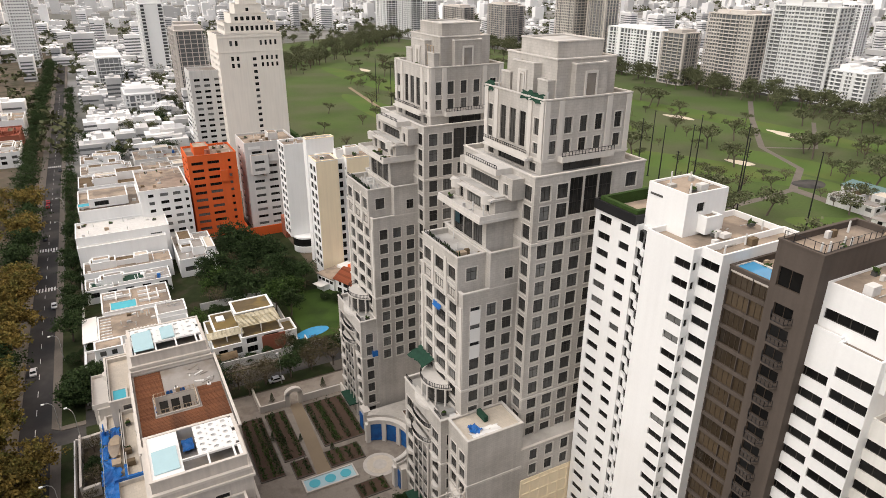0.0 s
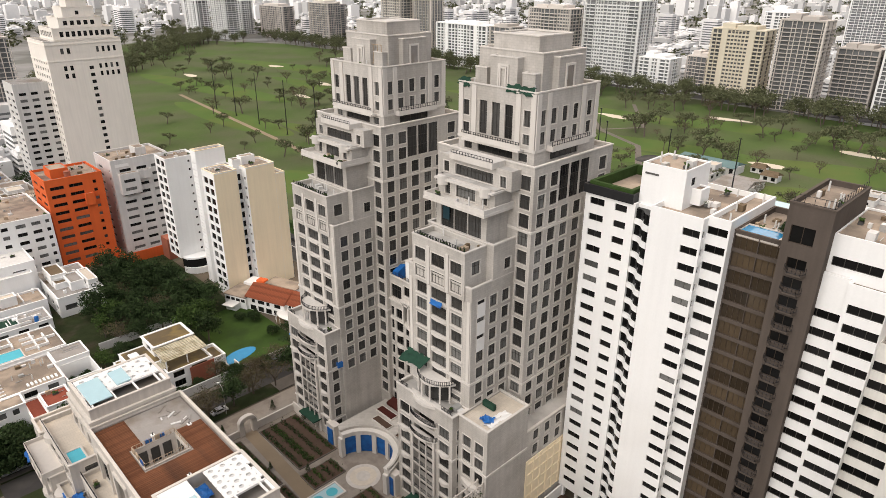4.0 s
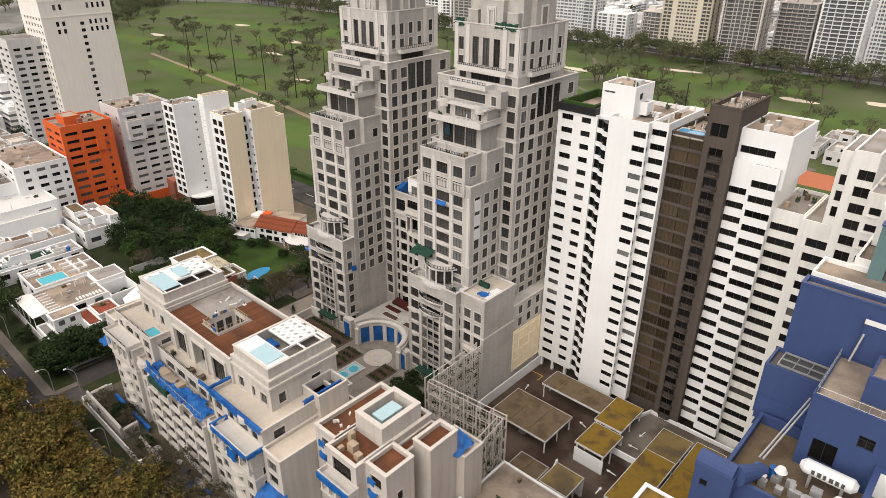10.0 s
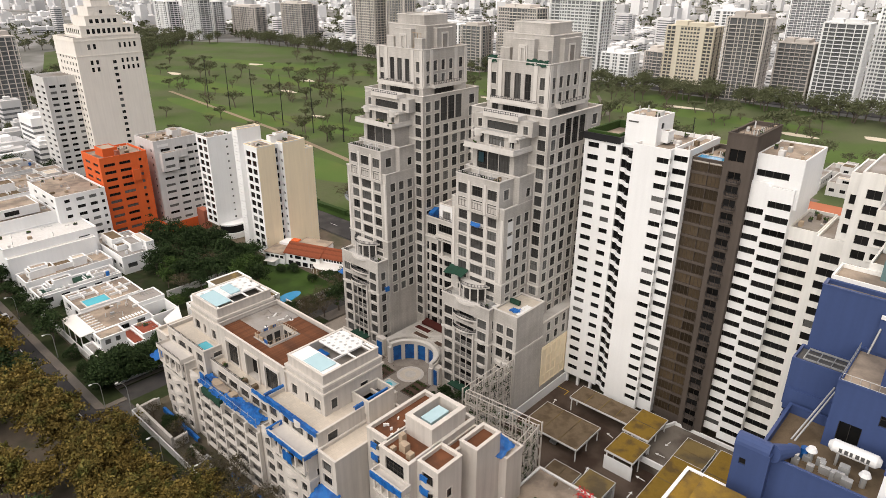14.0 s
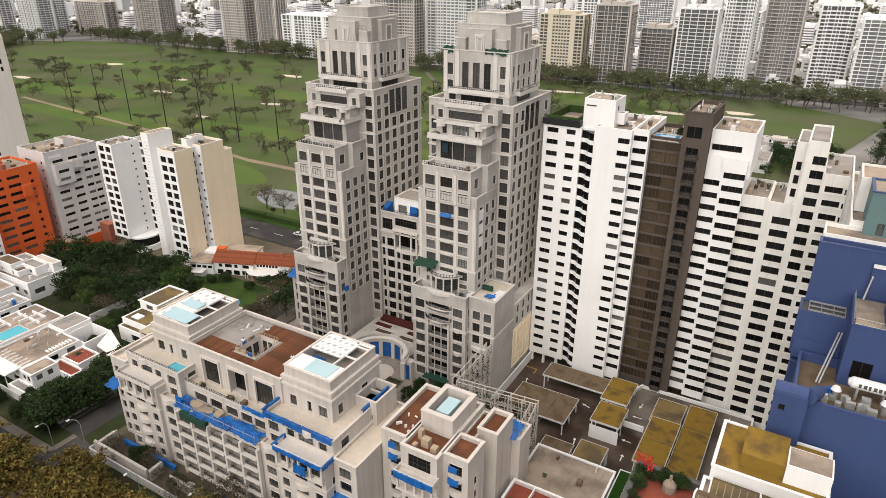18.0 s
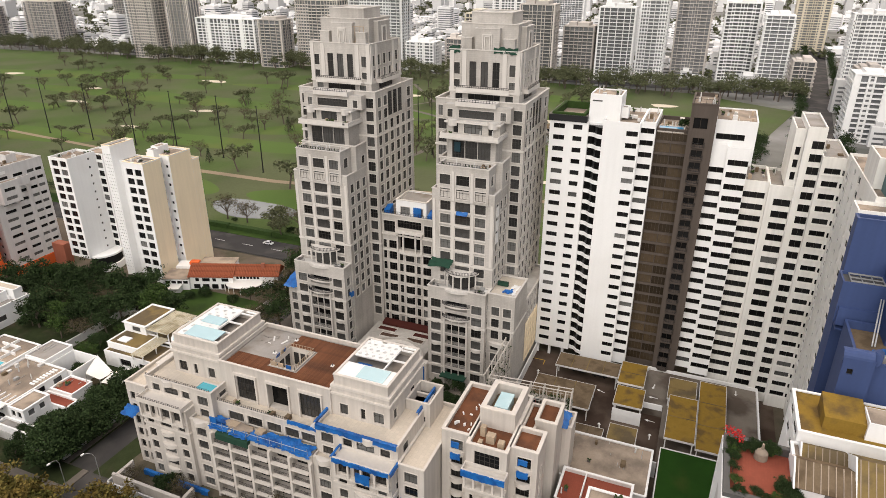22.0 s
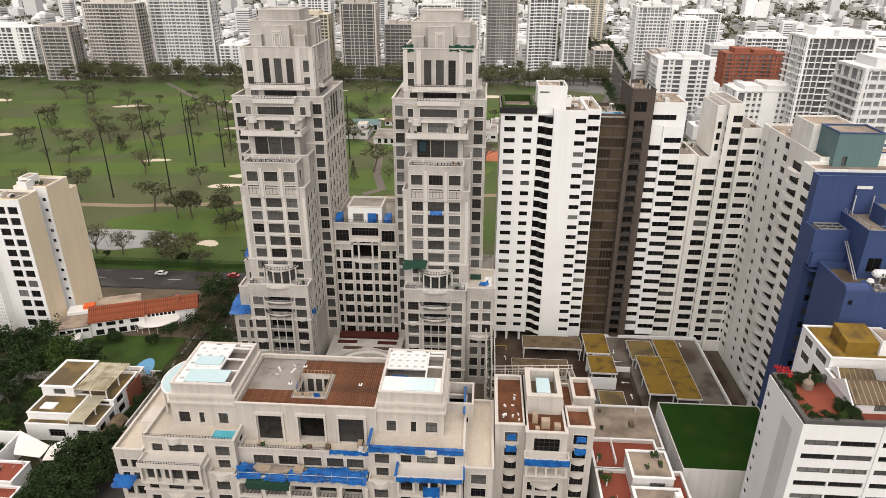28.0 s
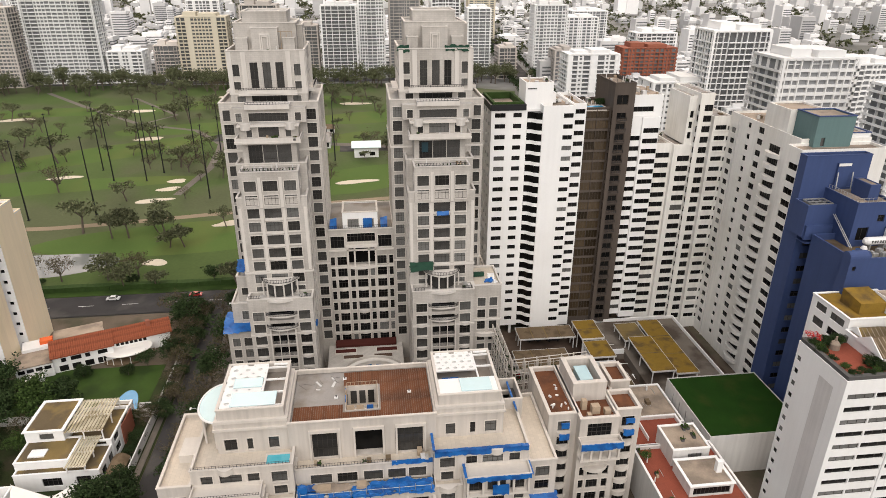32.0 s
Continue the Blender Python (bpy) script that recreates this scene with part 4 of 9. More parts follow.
    for line, z, h, step in (([(61.3, cy - 6.8), (61.3, cy + 6.8)], 75.0, 0.5, 0.6), ([(66, cy - 10.5), (77, cy - 10.5)], 74.7, 0.8, 0.7), ([(48.9, cy + 6.3), (48.9, cy - 6.3)], 58.6, 0.7, 0.7), ([(56.8, cy - 5.0), (56.8, cy + 5.0)], 72.4, 0.6, 0.7),
                             ([(45.2, cy - 7.5), (45.2, cy - 4.8)], 27.3, 0.8, 0.4), ([(45.2, cy + 4.8), (45.2, cy + 7.5)], 27.3, 0.8, 0.4), (balcony(49.0, 3.7, 4.6), 31.1, 0.9, 0.35), (balcony(45.0, 1.6, 3.8), 19.3, 0.9, 0.22), (balcony(45.0, 1.0, 3.8), 22.7, 0.9, 0.22)):
        part("railing", MB().rail(line, z, h, step, r=0.04), RAIL, b.e, "black iron railing")
    for zz in (4.3, 7.8, 11.2, 14.7):
        part("railing", MB().rail([(44.72, cy - 2.9), (44.72, cy + 2.9)], zz - 0.3, 0.9, 0.3, r=0.04), RAIL, b.e, "black iron railing")
    # planters along the shoulder terraces
    pl = MB()
    rr = random.Random(int(cy))
    for i in range(14):
        y = cy - 5.6 + i * 0.85
        h = rr.uniform(0.4, 1.1)
        pl.tube((49.6 + rr.uniform(0, 0.5), y, 57.6), (49.6, y + rr.uniform(-.2, .2), 58.2 + h), 0.25, 0.08, 6)
    part("planting", pl, LEAF_DARK, b.e, "potted shrubs on the terrace")
    b.clutter(49.6, 54, cy - 5.4, cy + 5.4, 57.6, 9, int(cy) + 1)
    b.clutter(46, 48.6, cy - 7.0, cy - 5.0, 26.4, 4, int(cy) + 2)
    b.clutter(53, 55, cy - 6.5, cy + 6.5, 64.8, 5, int(cy) + 3)
    b.clutter(63.6, 66, cy - 7.5, cy + 7.5, 83.1, 6, int(cy) + 4)
    return b


bR = tower(93.8, False, "pale grey stone residential tower with stepped terraces and roof blocks")
# white boards on unfinished openings of the south side
for k, z in enumerate((46.0, 42.4, 39.0)):
    part("board", MB().box(50.5, 52.5, 93.8 - 8.32, 93.8 - 8.22, z, z + 2.7), PERGOLA, bR.e, "white board over an unfinished window")
for k, (ya, yb, x) in enumerate(((85.4, 88.6, 62.6), (88.4, 91.6, 62.7), (100.2, 103.2, 62.7))):
    part("safety_net", crumpled([(x, ya, 83.2), (x + .6, ya, 84.7), (x + .6, yb, 84.6), (x, yb, 83.4)], 30 + k, 0.22, 9, .2), TARP_GREEN, bR.e, "torn dark green safety netting on the parapet")
part("safety_net", crumpled([(46.4, 96.0, 32.2), (48.8, 96.0, 33.5), (48.8, 102.0, 33.6), (45.8, 102.2, 32.4)], 5, 0.15), TARP_GREEN, bR.e, "rolled dark green netting")
part("tarpaulin", crumpled([(47.9, 92.2, 46.3), (48.3, 92.2, 47.3), (48.3, 95.2, 47.2), (47.9, 95.2, 46.2)], 6, 0.10, 8, .12), TARP, bR.e, "blue tarpaulin on a balcony")
part("bench", MB().box(52, 52.8, 82.2, 85.0, 27.0, 28.1), TARP_GREEN, bR.e, "green covered stack on the side terrace")
part("tarpaulin", crumpled([(48.4, 80.4, 27.0), (50.4, 80.2, 27.2), (50.4, 82.4, 27.1), (48.4, 82.6, 27.0)], 8, 0.3, 8), TARP, bR.e, "crumpled blue tarpaulin on the terrace")
part("rubble", crumpled([(48, 79.2, 26.9), (54, 79.2, 26.9), (54, 81.2, 26.9), (48, 81.2, 26.9)], 4, 0.12), PERGOLA, bR.e, "pale plaster rubble on the side terrace")
part("sheeting", MB().box(54.30, 54.36, 96.6, 98.2, 60.6, 63.0), mat("teal_sheeting", (0.012, 0.045, 0.06), 0.3, 0.4, 3.0, 0.4), bR.e, "dark teal sheeting behind the tall glazing")
bR.done(extra_roofs=[TERRACE])
bL = tower(134.4, True, "pale grey stone residential tower with blue tarpaulins on its low terraces")
part("scaffold", MB().rail([(65, 128.0), (65, 132.0), (67, 132.0)], 84.0, 4.0, 1.3, r=0.06), CARDBOARD, bL.e, "rusty scaffold frame on the roof")
part("tarpaulin", MB().prism([(47.6, 126.2), (48.9, 126.0), (48.9, 128.4), (47.6, 128.4)], 17.2, 18.6), TARP, bL.e, "blue tarpaulin on a balcony")
bL.done()

# ---- lower link between the towers ----
b = Building("link_building", (70, 114, G), "lower stone building joining the two towers with a white penthouse", "residential building", STONE, STONE_TRIM, ROOF_GREY, curtain=0.12)
rws = rows_of(3.8, 3.45, 9, 2.5)
colsy = [(105.7, 106.8), (107.5, 110.0), (110.8, 112.0), (112.7, 115.5), (116.2, 117.4), (118.2, 120.7), (121.4, 122.5)]
b.tier(61, 82, 105.3, 122.9, G, 38.4, F=grid(colsy, rws[:7]) + grid([c for c in colsy if not 110 < c[0] < 118], rws[7:8]) + [(110.4, 117.8, 28.0, 33.0, "o"), (110.4, 117.8, 34.7, 37.1, "w"), (106.0, 109.6, 33.0, 36.4, "w"), (118.6, 122.2, 33.0, 36.4, "w")], par=1.0, cornice=(27.35, 7.0))
b.tier(62.5, 71, 109.5, 118.8, 37.0, 42.6, F=grid([(110.6, 113.2), (114.6, 117.4)], [(38.2, 40.6)]), par=0.4, m=1)
for i in range(6):
    bow(b.t, 61, 112.5, 115.7, 3.0 + 3.45 * i, 3.7 + 3.45 * i, 0.6 if i % 3 else 1.1)
for e in (107.4, 118.1):
    for i in range(7):
        bow(b.t, 61, e - 0.1, e + 2.7, 3.0 + 3.45 * i, 3.72 + 3.45 * i, 0.55)
for e in (110.4, 112.2, 116.0, 117.8):
    b.t.box(60.5, 60.9, e - 0.22, e + 0.22, 27.6, 33.2)
b.t.box(60.2, 61.0, 109.9, 118.3, 33.2, 33.8)
bow(b.t, 61.0, 110.0, 118.2, 26.9, 27.6, 1.0)
b.t.box(60.5, 61.0, 105.5, 122.7, 32.2, 32.6)
for y in (107.0, 120.4):
    part("tarpaulin", MB().prism([(61.5, y), (64, y), (64, y + 1.8), (61.5, y + 1.8)], 37.4, [39.4, 40.6, 40.2, 39.2]), TARP, b.e, "blue tarpaulin beside the penthouse")
part("tarpaulin", MB().box(62.2, 62.5, 111.0, 113.4, 37.6, 40.8), TARP, b.e, "blue sheet hung over a window")
part("railing", MB().rail([(61.2, 122.4), (61.2, 105.8)], 38.5, 0.8, 0.5), RAIL, b.e)
b.done(extra_walls=[WHITE])


# ---- the new cream residence in front ----
CY = 114.4
b = Building("residence", (0, CY, G), "cream stone-clad residence with roof pavilions, terraces and blue tarpaulins", "apartment building", CREAM, CREAM_TRIM, TERRACE, FRAME_DARK, curtain=0.25, glass=PANE_GREY)
ZL = rows_of(-0.9, 3.3, 5, 2.2)
for s in (1, -1):
    # wings, mirrored about the middle
    def yy(lo, hi):
        return (CY + lo, CY + hi) if s > 0 else (CY - hi, CY - lo)

    b.tier(-11.4, 2, *yy(17.6, 29.8), G, 18.4, F=grid([yy(18.6, 20.4), yy(22.2, 25.2), yy(27.0, 28.8)], ZL) + grid([yy(18.6, 21.2), yy(22.0, 25.4), yy(26.2, 28.8)], [(15.2, 17.4)], "g"),
           R=grid([(-9.5, -8), (-5, -3)], ZL), L=grid([(-9.5, -8), (-5, -3)], ZL), par=0.3, cornice=(12.6,))
    b.tier(-10.6, 2, *yy(12.4, 17.6), G, 16.4, F=grid([yy(13.6, 16.2)], ZL), par=0.6, R=grid([(-9.5, -8)], ZL), L=grid([(-9.5, -8)], ZL))
    b.tier(-8.8, 8, *yy(12.5, 30.0), 15.9, 22.7, F=grid([yy(13.6, 16.3), yy(18.4, 20.4), yy(21.4, 25.2), yy(26.4, 28.4)], [(18.9, 21.2)]) + grid([yy(13.8, 16.1)], [(16.0, 18.0)]), par=0.9, R=grid([(-6.5, -4)], [(18.9, 21.2)]), L=grid([(-6.5, -4)], [(18.9, 21.2)]))
    # small terrace on posts
    t0, t1 = yy(17.9, 29.9)
    b.t.box(-12.4, -8.8, t0, t1, 18.4, 18.75)
    b.t.ring(-12.4, -8.7, t0, t1, 18.75, 19.5, 0, 0.22)
    b.t.box(-12.2, -11.2, t0 + 0.2, t1 - 0.2, 14.5, 14.9)
    for k in range(5):
        y = t0 + 0.4 + (t1 - t0 - 0.8) * k / 4
        b.t.box(-12.2, -11.8, y - 0.2, y + 0.2, 14.9, 18.4)
    for z in (1.2, 4.5, 7.8, 11.1):
        bow(b.t, -11.4, CY + s * 23.7 - 1.9, CY + s * 23.7 + 1.9, z - 0.4, z + 0.5, 0.9)
    bow(b.t, -10.6, CY + s * 14.9 - 1.7, CY + s * 14.9 + 1.7, 15.4, 16.5, 1.1)
    bow(b.t, -8.8, CY + s * 24.0 - 1.4, CY + s * 24.0 + 1.4, 21.6, 22.8, 0.9)
    # roof pavilion: walls, ledges and pergola rim
    p0, p1 = yy(13.9, 25.6)
    b.tier(-3.9, 11.6, p0 - 0.5, p1 + 0.5, 21.0, 28.6, F=grid([yy(15.2, 17.0), yy(19.8, 20.8), yy(22.6, 24.8)], [(22.4, 24.9)]), R=grid([(-2.2, -0.6), (5.4, 7.6)], [(22.6, 25.0)]), L=grid([(-2.2, -0.6), (5.4, 7.6)], [(22.6, 25.0)]), par=0.3, coping=0.0, roofm=1)
    b.t.ring(-3.9, 11.6, p0 - 0.5, p1 + 0.5, 26.9, 27.3, 0.35, 0.2)
    b.t.ring(-3.7, 11.4, p0 - 0.3, p1 + 0.3, 28.3, 28.8, 0.30, 0.3)
    b.tier(-3.4, 11.1, p0, p1, 28.4, 31.0, par=2.2, thick=0.35, coping=0.1, roofm=1)
    roof = MB()
    # pierced sunshade plate over the rear half, beams over the rest
    ya, yb = (p0, p1)
    pw0, pw1 = (p0 + 3.6, p1 - 0.4) if s < 0 else (p0 + 4.0, p1 - 0.4)
    nx_, ny_ = 3, 5
    x0p, x1p = (4.2, 10.2)
    if s > 0:
        x0p, x1p = (-2.8, 10.2)
        nx_ = 5
        pw0, pw1 = p0 + 4.4, p1 - 0.4
        ny_ = 3
    dx, dy = (x1p - x0p) / nx_, (pw1 - pw0) / ny_
    for i in range(nx_):
        for j in range(ny_):
            cx, cyy = x0p + dx * (i + 0.5), pw0 + dy * (j + 0.5)
            R_ = min(dx, dy) * (0.27 if s < 0 else 0.20)
            ring_o = [(cx + dx / 2 * max(-1, min(1, 1.42 * math.cos(2 * math.pi * (k + .5) / 16))), cyy + dy / 2 * max(-1, min(1, 1.42 * math.sin(2 * math.pi * (k + .5) / 16)))) for k in range(16)]
            ring_i = [(cx + R_ * math.cos(2 * math.pi * (k + .5) / 16), cyy + R_ * math.sin(2 * math.pi * (k + .5) / 16)) for k in range(16)]
            for k in range(16):
                q = (k + 1) % 16
                roof.quad((*ring_i[k], 30.9), (*ring_o[k], 30.9), (*ring_o[q], 30.9), (*ring_i[q], 30.9))
                roof.quad((*ring_i[q], 30.7), (*ring_i[k], 30.7), (*ring_i[k], 30.9), (*ring_i[q], 30.9))
    for k in range(3):
        part("edge_slab", MB().box(10.2, 11.0, ya + 0.3 + (yb - ya) * k / 3, ya + (yb - ya) * (k + 0.8) / 3, 30.7, 30.92), PERGOLA, b.e)
    lo_, hi_ = (p0 + 0.2, pw0)
    for k in range(4):
        x = -2.6 + 4.0 * k
        part("beam", MB().box(x, x + 0.3, lo_, hi_, 30.55, 30.85), PERGOLA, b.e)
    part("beam", MB().box(-3.2, 11, pw0 - 0.3, pw0, 30.5, 30.88), PERGOLA, b.e)
    part("sunshade", roof, PERGOLA, b.e, "white pierced sunshade plate over the roof pavilion")
    part("dome_sheet", MB().box(x0p + 0.1, x1p - 0.1, pw0 + 0.1, pw1 - 0.1, 30.60, 30.66), DOME, b.e, "pale grey domes behind the pierced plate")
    gx0, gx1 = (-2.6, 1.2)
    part("roof_plate", MB().box(-3.1, 1.7, p0 + 0.3, pw1, 30.70, 30.90) if s < 0 else MB().box(-3.1, -2.85, p0 + 0.3, pw1, 30.70, 30.90), PERGOLA, b.e, "white roof plate round the skylight")
    part("tarpaulin", crumpled([(2.2, p1 - 4.6, 29.5), (4.0, p1 - 4.6, 29.6), (4.0, p1 - 1.4, 29.6), (2.2, p1 - 1.4, 29.5)], 71, 0.12, 8, .1), TARP, b.e, "blue tarpaulin on the pavilion roof")
    part("skylight", MB().prism([(gx0, p0 + 1.5), (gx1, p0 + 1.5), (gx1, p1 - (2.2 if s > 0 else 4.4)), (gx0, p1 - (2.2 if s > 0 else 4.4))], 30.95, [31.0, 31.2, 31.2, 31.0]), SKYLIGHT, b.e, "pale blue glass roof panel")
    if s > 0:
        part("skylight", MB().prism([(3.0, p0 + 4.5), (5.6, p0 + 4.5), (5.6, p1 - 2.0), (3.0, p1 - 2.0)], 30.95, [31.1, 31.3, 31.3, 31.1]), SKYLIGHT, b.e, "pale blue glass roof panel")
# middle: lower loggias, set-back top storey with tall windows, timber deck roof
low = grid([(103.0 + 4.8 * k, 106.6 + 4.8 * k) for k in range(5)], ZL, "o")
b.tier(-10.9, 2, CY - 12.4, CY + 12.4, G, 16.4, F=low, par=0.8)
for z in (1.2, 4.5, 7.8, 11.1, 14.2):
    for k in range(5):
        y = 103.0 + 4.8 * k
        b.t.box(-11.8, -10.9, y - 0.4, y + 3.8, z - 2.25, z - 1.95)
for k in range(6):
    y = 102.3 + 4.8 * k
    b.t.box(-11.7, -10.9, y - 0.45, y + 0.1, G, 14.8)
b.tier(-7.4, 8, CY - 12.5, CY + 12.5, 15.9, 20.0, F=grid([(103.2, 106.4), (107.0, 110.2), (111.2, 114.6), (115.8, 119.4), (120.4, 124.2)], [(16.2, 18.4)]), par=0.8)
b.tier(-4.3, 12.4, CY - 13.4, CY + 13.4, 19.0, 27.8, F=[(103.5, 108.6, 19.6, 25.2, "g"), (110.9, 116.1, 19.5, 25.2, "o"), (119.2, 123.7, 19.6, 25.2, "g")], B=grid([(104 + 4 * k, 106 + 4 * k) for k in range(5)], [(20.0, 22.4)]), par=0.9, floor=False, depth=0.9)
for y in (103.0, 110.7, 118.7):
    w = 5.6
    b.t.box(-4.65, -4.25, y - 0.1, y + 0.25, 19.2, 25.9)
    b.t.box(-4.65, -4.25, y + 5.2, y + 5.55, 19.2, 25.9)
    b.t.box(-4.65, -4.25, y + 0.25, y + 5.2, 25.3, 25.9)
b.tier(2, 12.2, CY - 29.8, CY + 29.8, G, 21.2, B=grid([(86 + 4.0 * k, 88 + 4.0 * k) for k in range(14)], ZL + [(15.6, 17.8)]), par=0.8)
res = b
b.clutter(-7.0, -4.8, 103, 125, 19.3, 8, 52)
b.done(extra_roofs=[ROOF_GREY])
# timber deck planks
deck = thing("deck", (4, 114.4, 26.8), "red-brown timber roof deck with a grey screed corner", "roof deck")
part("screed", MB().box(-3.9, 12.0, 101.4, 111.4, 26.6, 26.82).box(-3.9, 12.0, 117.6, 127.4, 26.6, 26.82).box(-3.9, -0.8, 111.4, 117.6, 26.6, 26.82).box(6.9, 12.0, 111.4, 117.6, 26.6, 26.82), ROOF_GREY, deck, "bare grey screed")
pl = MB().box(0, 15.4, 0, 0.375, 0, 0.06).mesh("plank", DECK)
pl2 = MB().box(0, 5.0, 0, 0.375, 0, 0.06).mesh("plank", DECK)
pl3 = MB().box(0, 2.6, 0, 0.375, 0, 0.06).mesh("plank", DECK)
pl4 = MB().box(0, 4.5, 0, 0.375, 0, 0.06).mesh("plank", DECK)
for k in range(62):
    y = 101.5 + 0.415 * k
    for me_, x in ([(pl3, -3.6), (pl4, 7.3)] if 111.0 < y < 118.0 else [(pl if y < 114 else pl2, -3.6)]):
        ob = new("plank", me_)
        ob.location = (x - 4, y - 114.4, 26.82 + 0.004 * (k % 3) - 26.8)
        ob.parent = deck
# sunken light well through the deck, with glazed sides
well = thing("light_well", (3, 114.5, 26.8), "cream light well sunk in the deck with glazed sides", "light well")
wx0, wx1, wy0, wy1 = -0.6, 6.7, 111.6, 117.4
part("well_wall", MB().ring(wx0, wx1, wy0, wy1, 22.4, 26.9, 0.2, 0.0).box(wx0, wx1, wy0, wy1, 22.0, 22.4), CREAM_TRIM, well)
part("kerb", MB().ring(wx0, wx1, wy0, wy1, 26.9, 27.15, 0.25, 0.05), CREAM, well)
for k in range(3):
    a = wx0 + 0.7 + 2.1 * k
    part("window", MB().box(a, a + 1.5, wy1 - 0.08, wy1 - 0.02, 23.0, 26.0), PANE_GREY, well)
    a = wy0 + 0.6 + 1.7 * k
    part("window", MB().box(wx1 - 0.08, wx1 - 0.02, a, a + 1.2, 23.0, 26.0), PANE_GREY, well)
part("guard_rail", MB().rail([(wx0, wy0), (wx1, wy0), (wx1, wy1), (wx0, wy1), (wx0, wy0)], 27.15, 0.9, 0.7, r=0.04), CARDBOARD, well, "timber guard rail round the well")
for k, (x0, x1, y0, y1) in enumerate(((1.6, 2.8, 117.5, 117.62), (4.2, 5.0, 117.5, 117.62), (-0.75, -0.62, 112.4, 113.6))):
    part("blue_cover", MB().box(x0, x1, y0, y1, 26.95, 28.0), TARP, well, "blue sheet hung on the guard rail")
for k, (x, y) in enumerate(((-0.7, 114.2), (-0.72, 116.0), (3.4, 117.55))):
    part("leaning_panel", MB().box(x - .05, x + (.05 if k < 2 else 1.0), y, y + (1.3 if k < 2 else .1), 26.9, 28.1), CARDBOARD, well, "tan panel leaning on the guard rail")
st = random.Random(11)
for i in range(11):
    x, y = st.uniform(6.5, 11), st.uniform(119.5, 126)
    m = MB().box(-st.uniform(.3, 1.3), st.uniform(.3, 1.3), -st.uniform(.08, .4), 0.12, 0, st.uniform(0.05, 0.22), M=Matrix.Translation((x, y, 26.83)) @ Matrix.Rotation(st.uniform(0, 3), 4, "Z"))
    single("offcut", m, (WHITE_OLD, ROOF_GREY, ROOF_GREY)[i % 3], "pale grey board offcut lying on the roof screed", "building waste", "roof offcuts")
for x, y in ((9.6, 117.9), (3.6, 119.4), (4.0, 105.4)):
    e = thing("roof_vent", (x, y, 26.85), "small white square vent cap on the deck", "roof vent", "roof vents")
    part("curb", MB().box(x - 0.35, x + 0.35, y - 0.35, y + 0.35, 26.84, 27.05), PERGOLA, e)
    part("cap", MB().tube((x, y, 27.05), (x, y, 27.5), 0.12, sides=8), DARKWALL, e)


# pools on the terraces
def pool(name, x0, x1, y0, y1, z, water, label):
    e = thing(name, ((x0 + x1) / 2, (y0 + y1) / 2, z), label, "pool")
    part("pool_rim", MB().ring(x0, x1, y0, y1, z - 0.5, z + 0.3, 0.3, 0.0), CREAM_TRIM, e)
    part("water", MB().box(x0, x1, y0, y1, z - 0.4, z + 0.15), water, e)


pool("plunge_pool", -8.0, -5.6, 127.6, 131.6, 22.0, POOLTILE, "small turquoise plunge pool on the terrace")
# round glass canopy on the left pavilion
e = thing("glass_canopy", (3.0, 140.5, 28), "round pale blue glass canopy with a white rim", "canopy")
pts = [(3.5 + 6.0 * math.cos(w), 140.4 + 4.2 * math.sin(w)) for w in [math.pi * k / 16 for k in range(17)]]
part("canopy_glass", MB().prism(pts, 27.6, 27.7), SKYLIGHT, e)
m = MB()
for a, c in zip(pts, pts[1:]):
    m.tube((*a, 27.65), (*c, 27.65), 0.22, sides=6)
part("canopy_rim", m, PERGOLA, e)
m = MB()
for k in (1, 4, 8, 12, 15):
    m.tube((pts[k][0] * 0.97, pts[k][1] - 0.2, 21.8), (pts[k][0] * 0.97, pts[k][1] - 0.2, 27.6), 0.22, sides=8)
part("column", m, CREAM_TRIM, e)
# outer side terrace on the street side
b = Building("side_wing", (0, 147, G), "cream side wing with a long terrace above the street", "building wing", CREAM, CREAM_TRIM, TERRACE)
b.tier(-9.4, 11, 144.5, 150.2, G, 20.0, F=grid([(145.6, 147.2), (147.9, 149.3)], ZL + [(15.6, 17.6)]), L=grid([(-8 + 3.2 * k, -6.2 + 3.2 * k) for k in range(6)], ZL), par=0.8, cornice=(12.6,))
b.t.box(-2.5, 2.5, 145, 148, 19.2, 20.9)
b.done()
part("awning", crumpled([(-12.3, 146.4, 13.2), (-9.5, 146.4, 14.0), (-9.5, 150.6, 14.0), (-12.3, 150.6, 13.1)], 3, 0.12), TARP, b.e, "blue tarpaulin awning with sand on it")

# court terrace between the wings and the stepped block
b = Building("court_wing", (0, 81, G), "low cream wing with a sandy terrace", "building wing", CREAM, CREAM_TRIM, TERRACE)
b.tier(-9.2, 11, 79.0, 84.3, G, 19.3, F=grid([(80.3, 83.0)], ZL + [(15.4, 17.8)]), par=0.7)
b.tier(3.0, 10, 83.0, 88.2, 18.0, 24.2, par=2.4, coping=0.05, roofm=1, F=[(84.0, 85.0, 19.6, 21.0)])
b.done(extra_roofs=[DARKWALL])

# stepped block with the skylight box
b = Building("stepped_block", (6, 69, G), "cream stepped block with brown roof decks and a skylight box", "apartment building", CREAM, CREAM_TRIM, ROOF_BROWN, curtain=0.1)
zz = rows_of(-0.9, 3.3, 6, 2.2)
b.tier(-1.4, 14.8, 72.9, 78.7, G, 23.2, F=grid([(74.4, 76.8)], zz + [(19.0, 21.4)]), par=0.9, thick=0.5, roofm=1, L=grid([(3, 5), (8, 10)], zz))
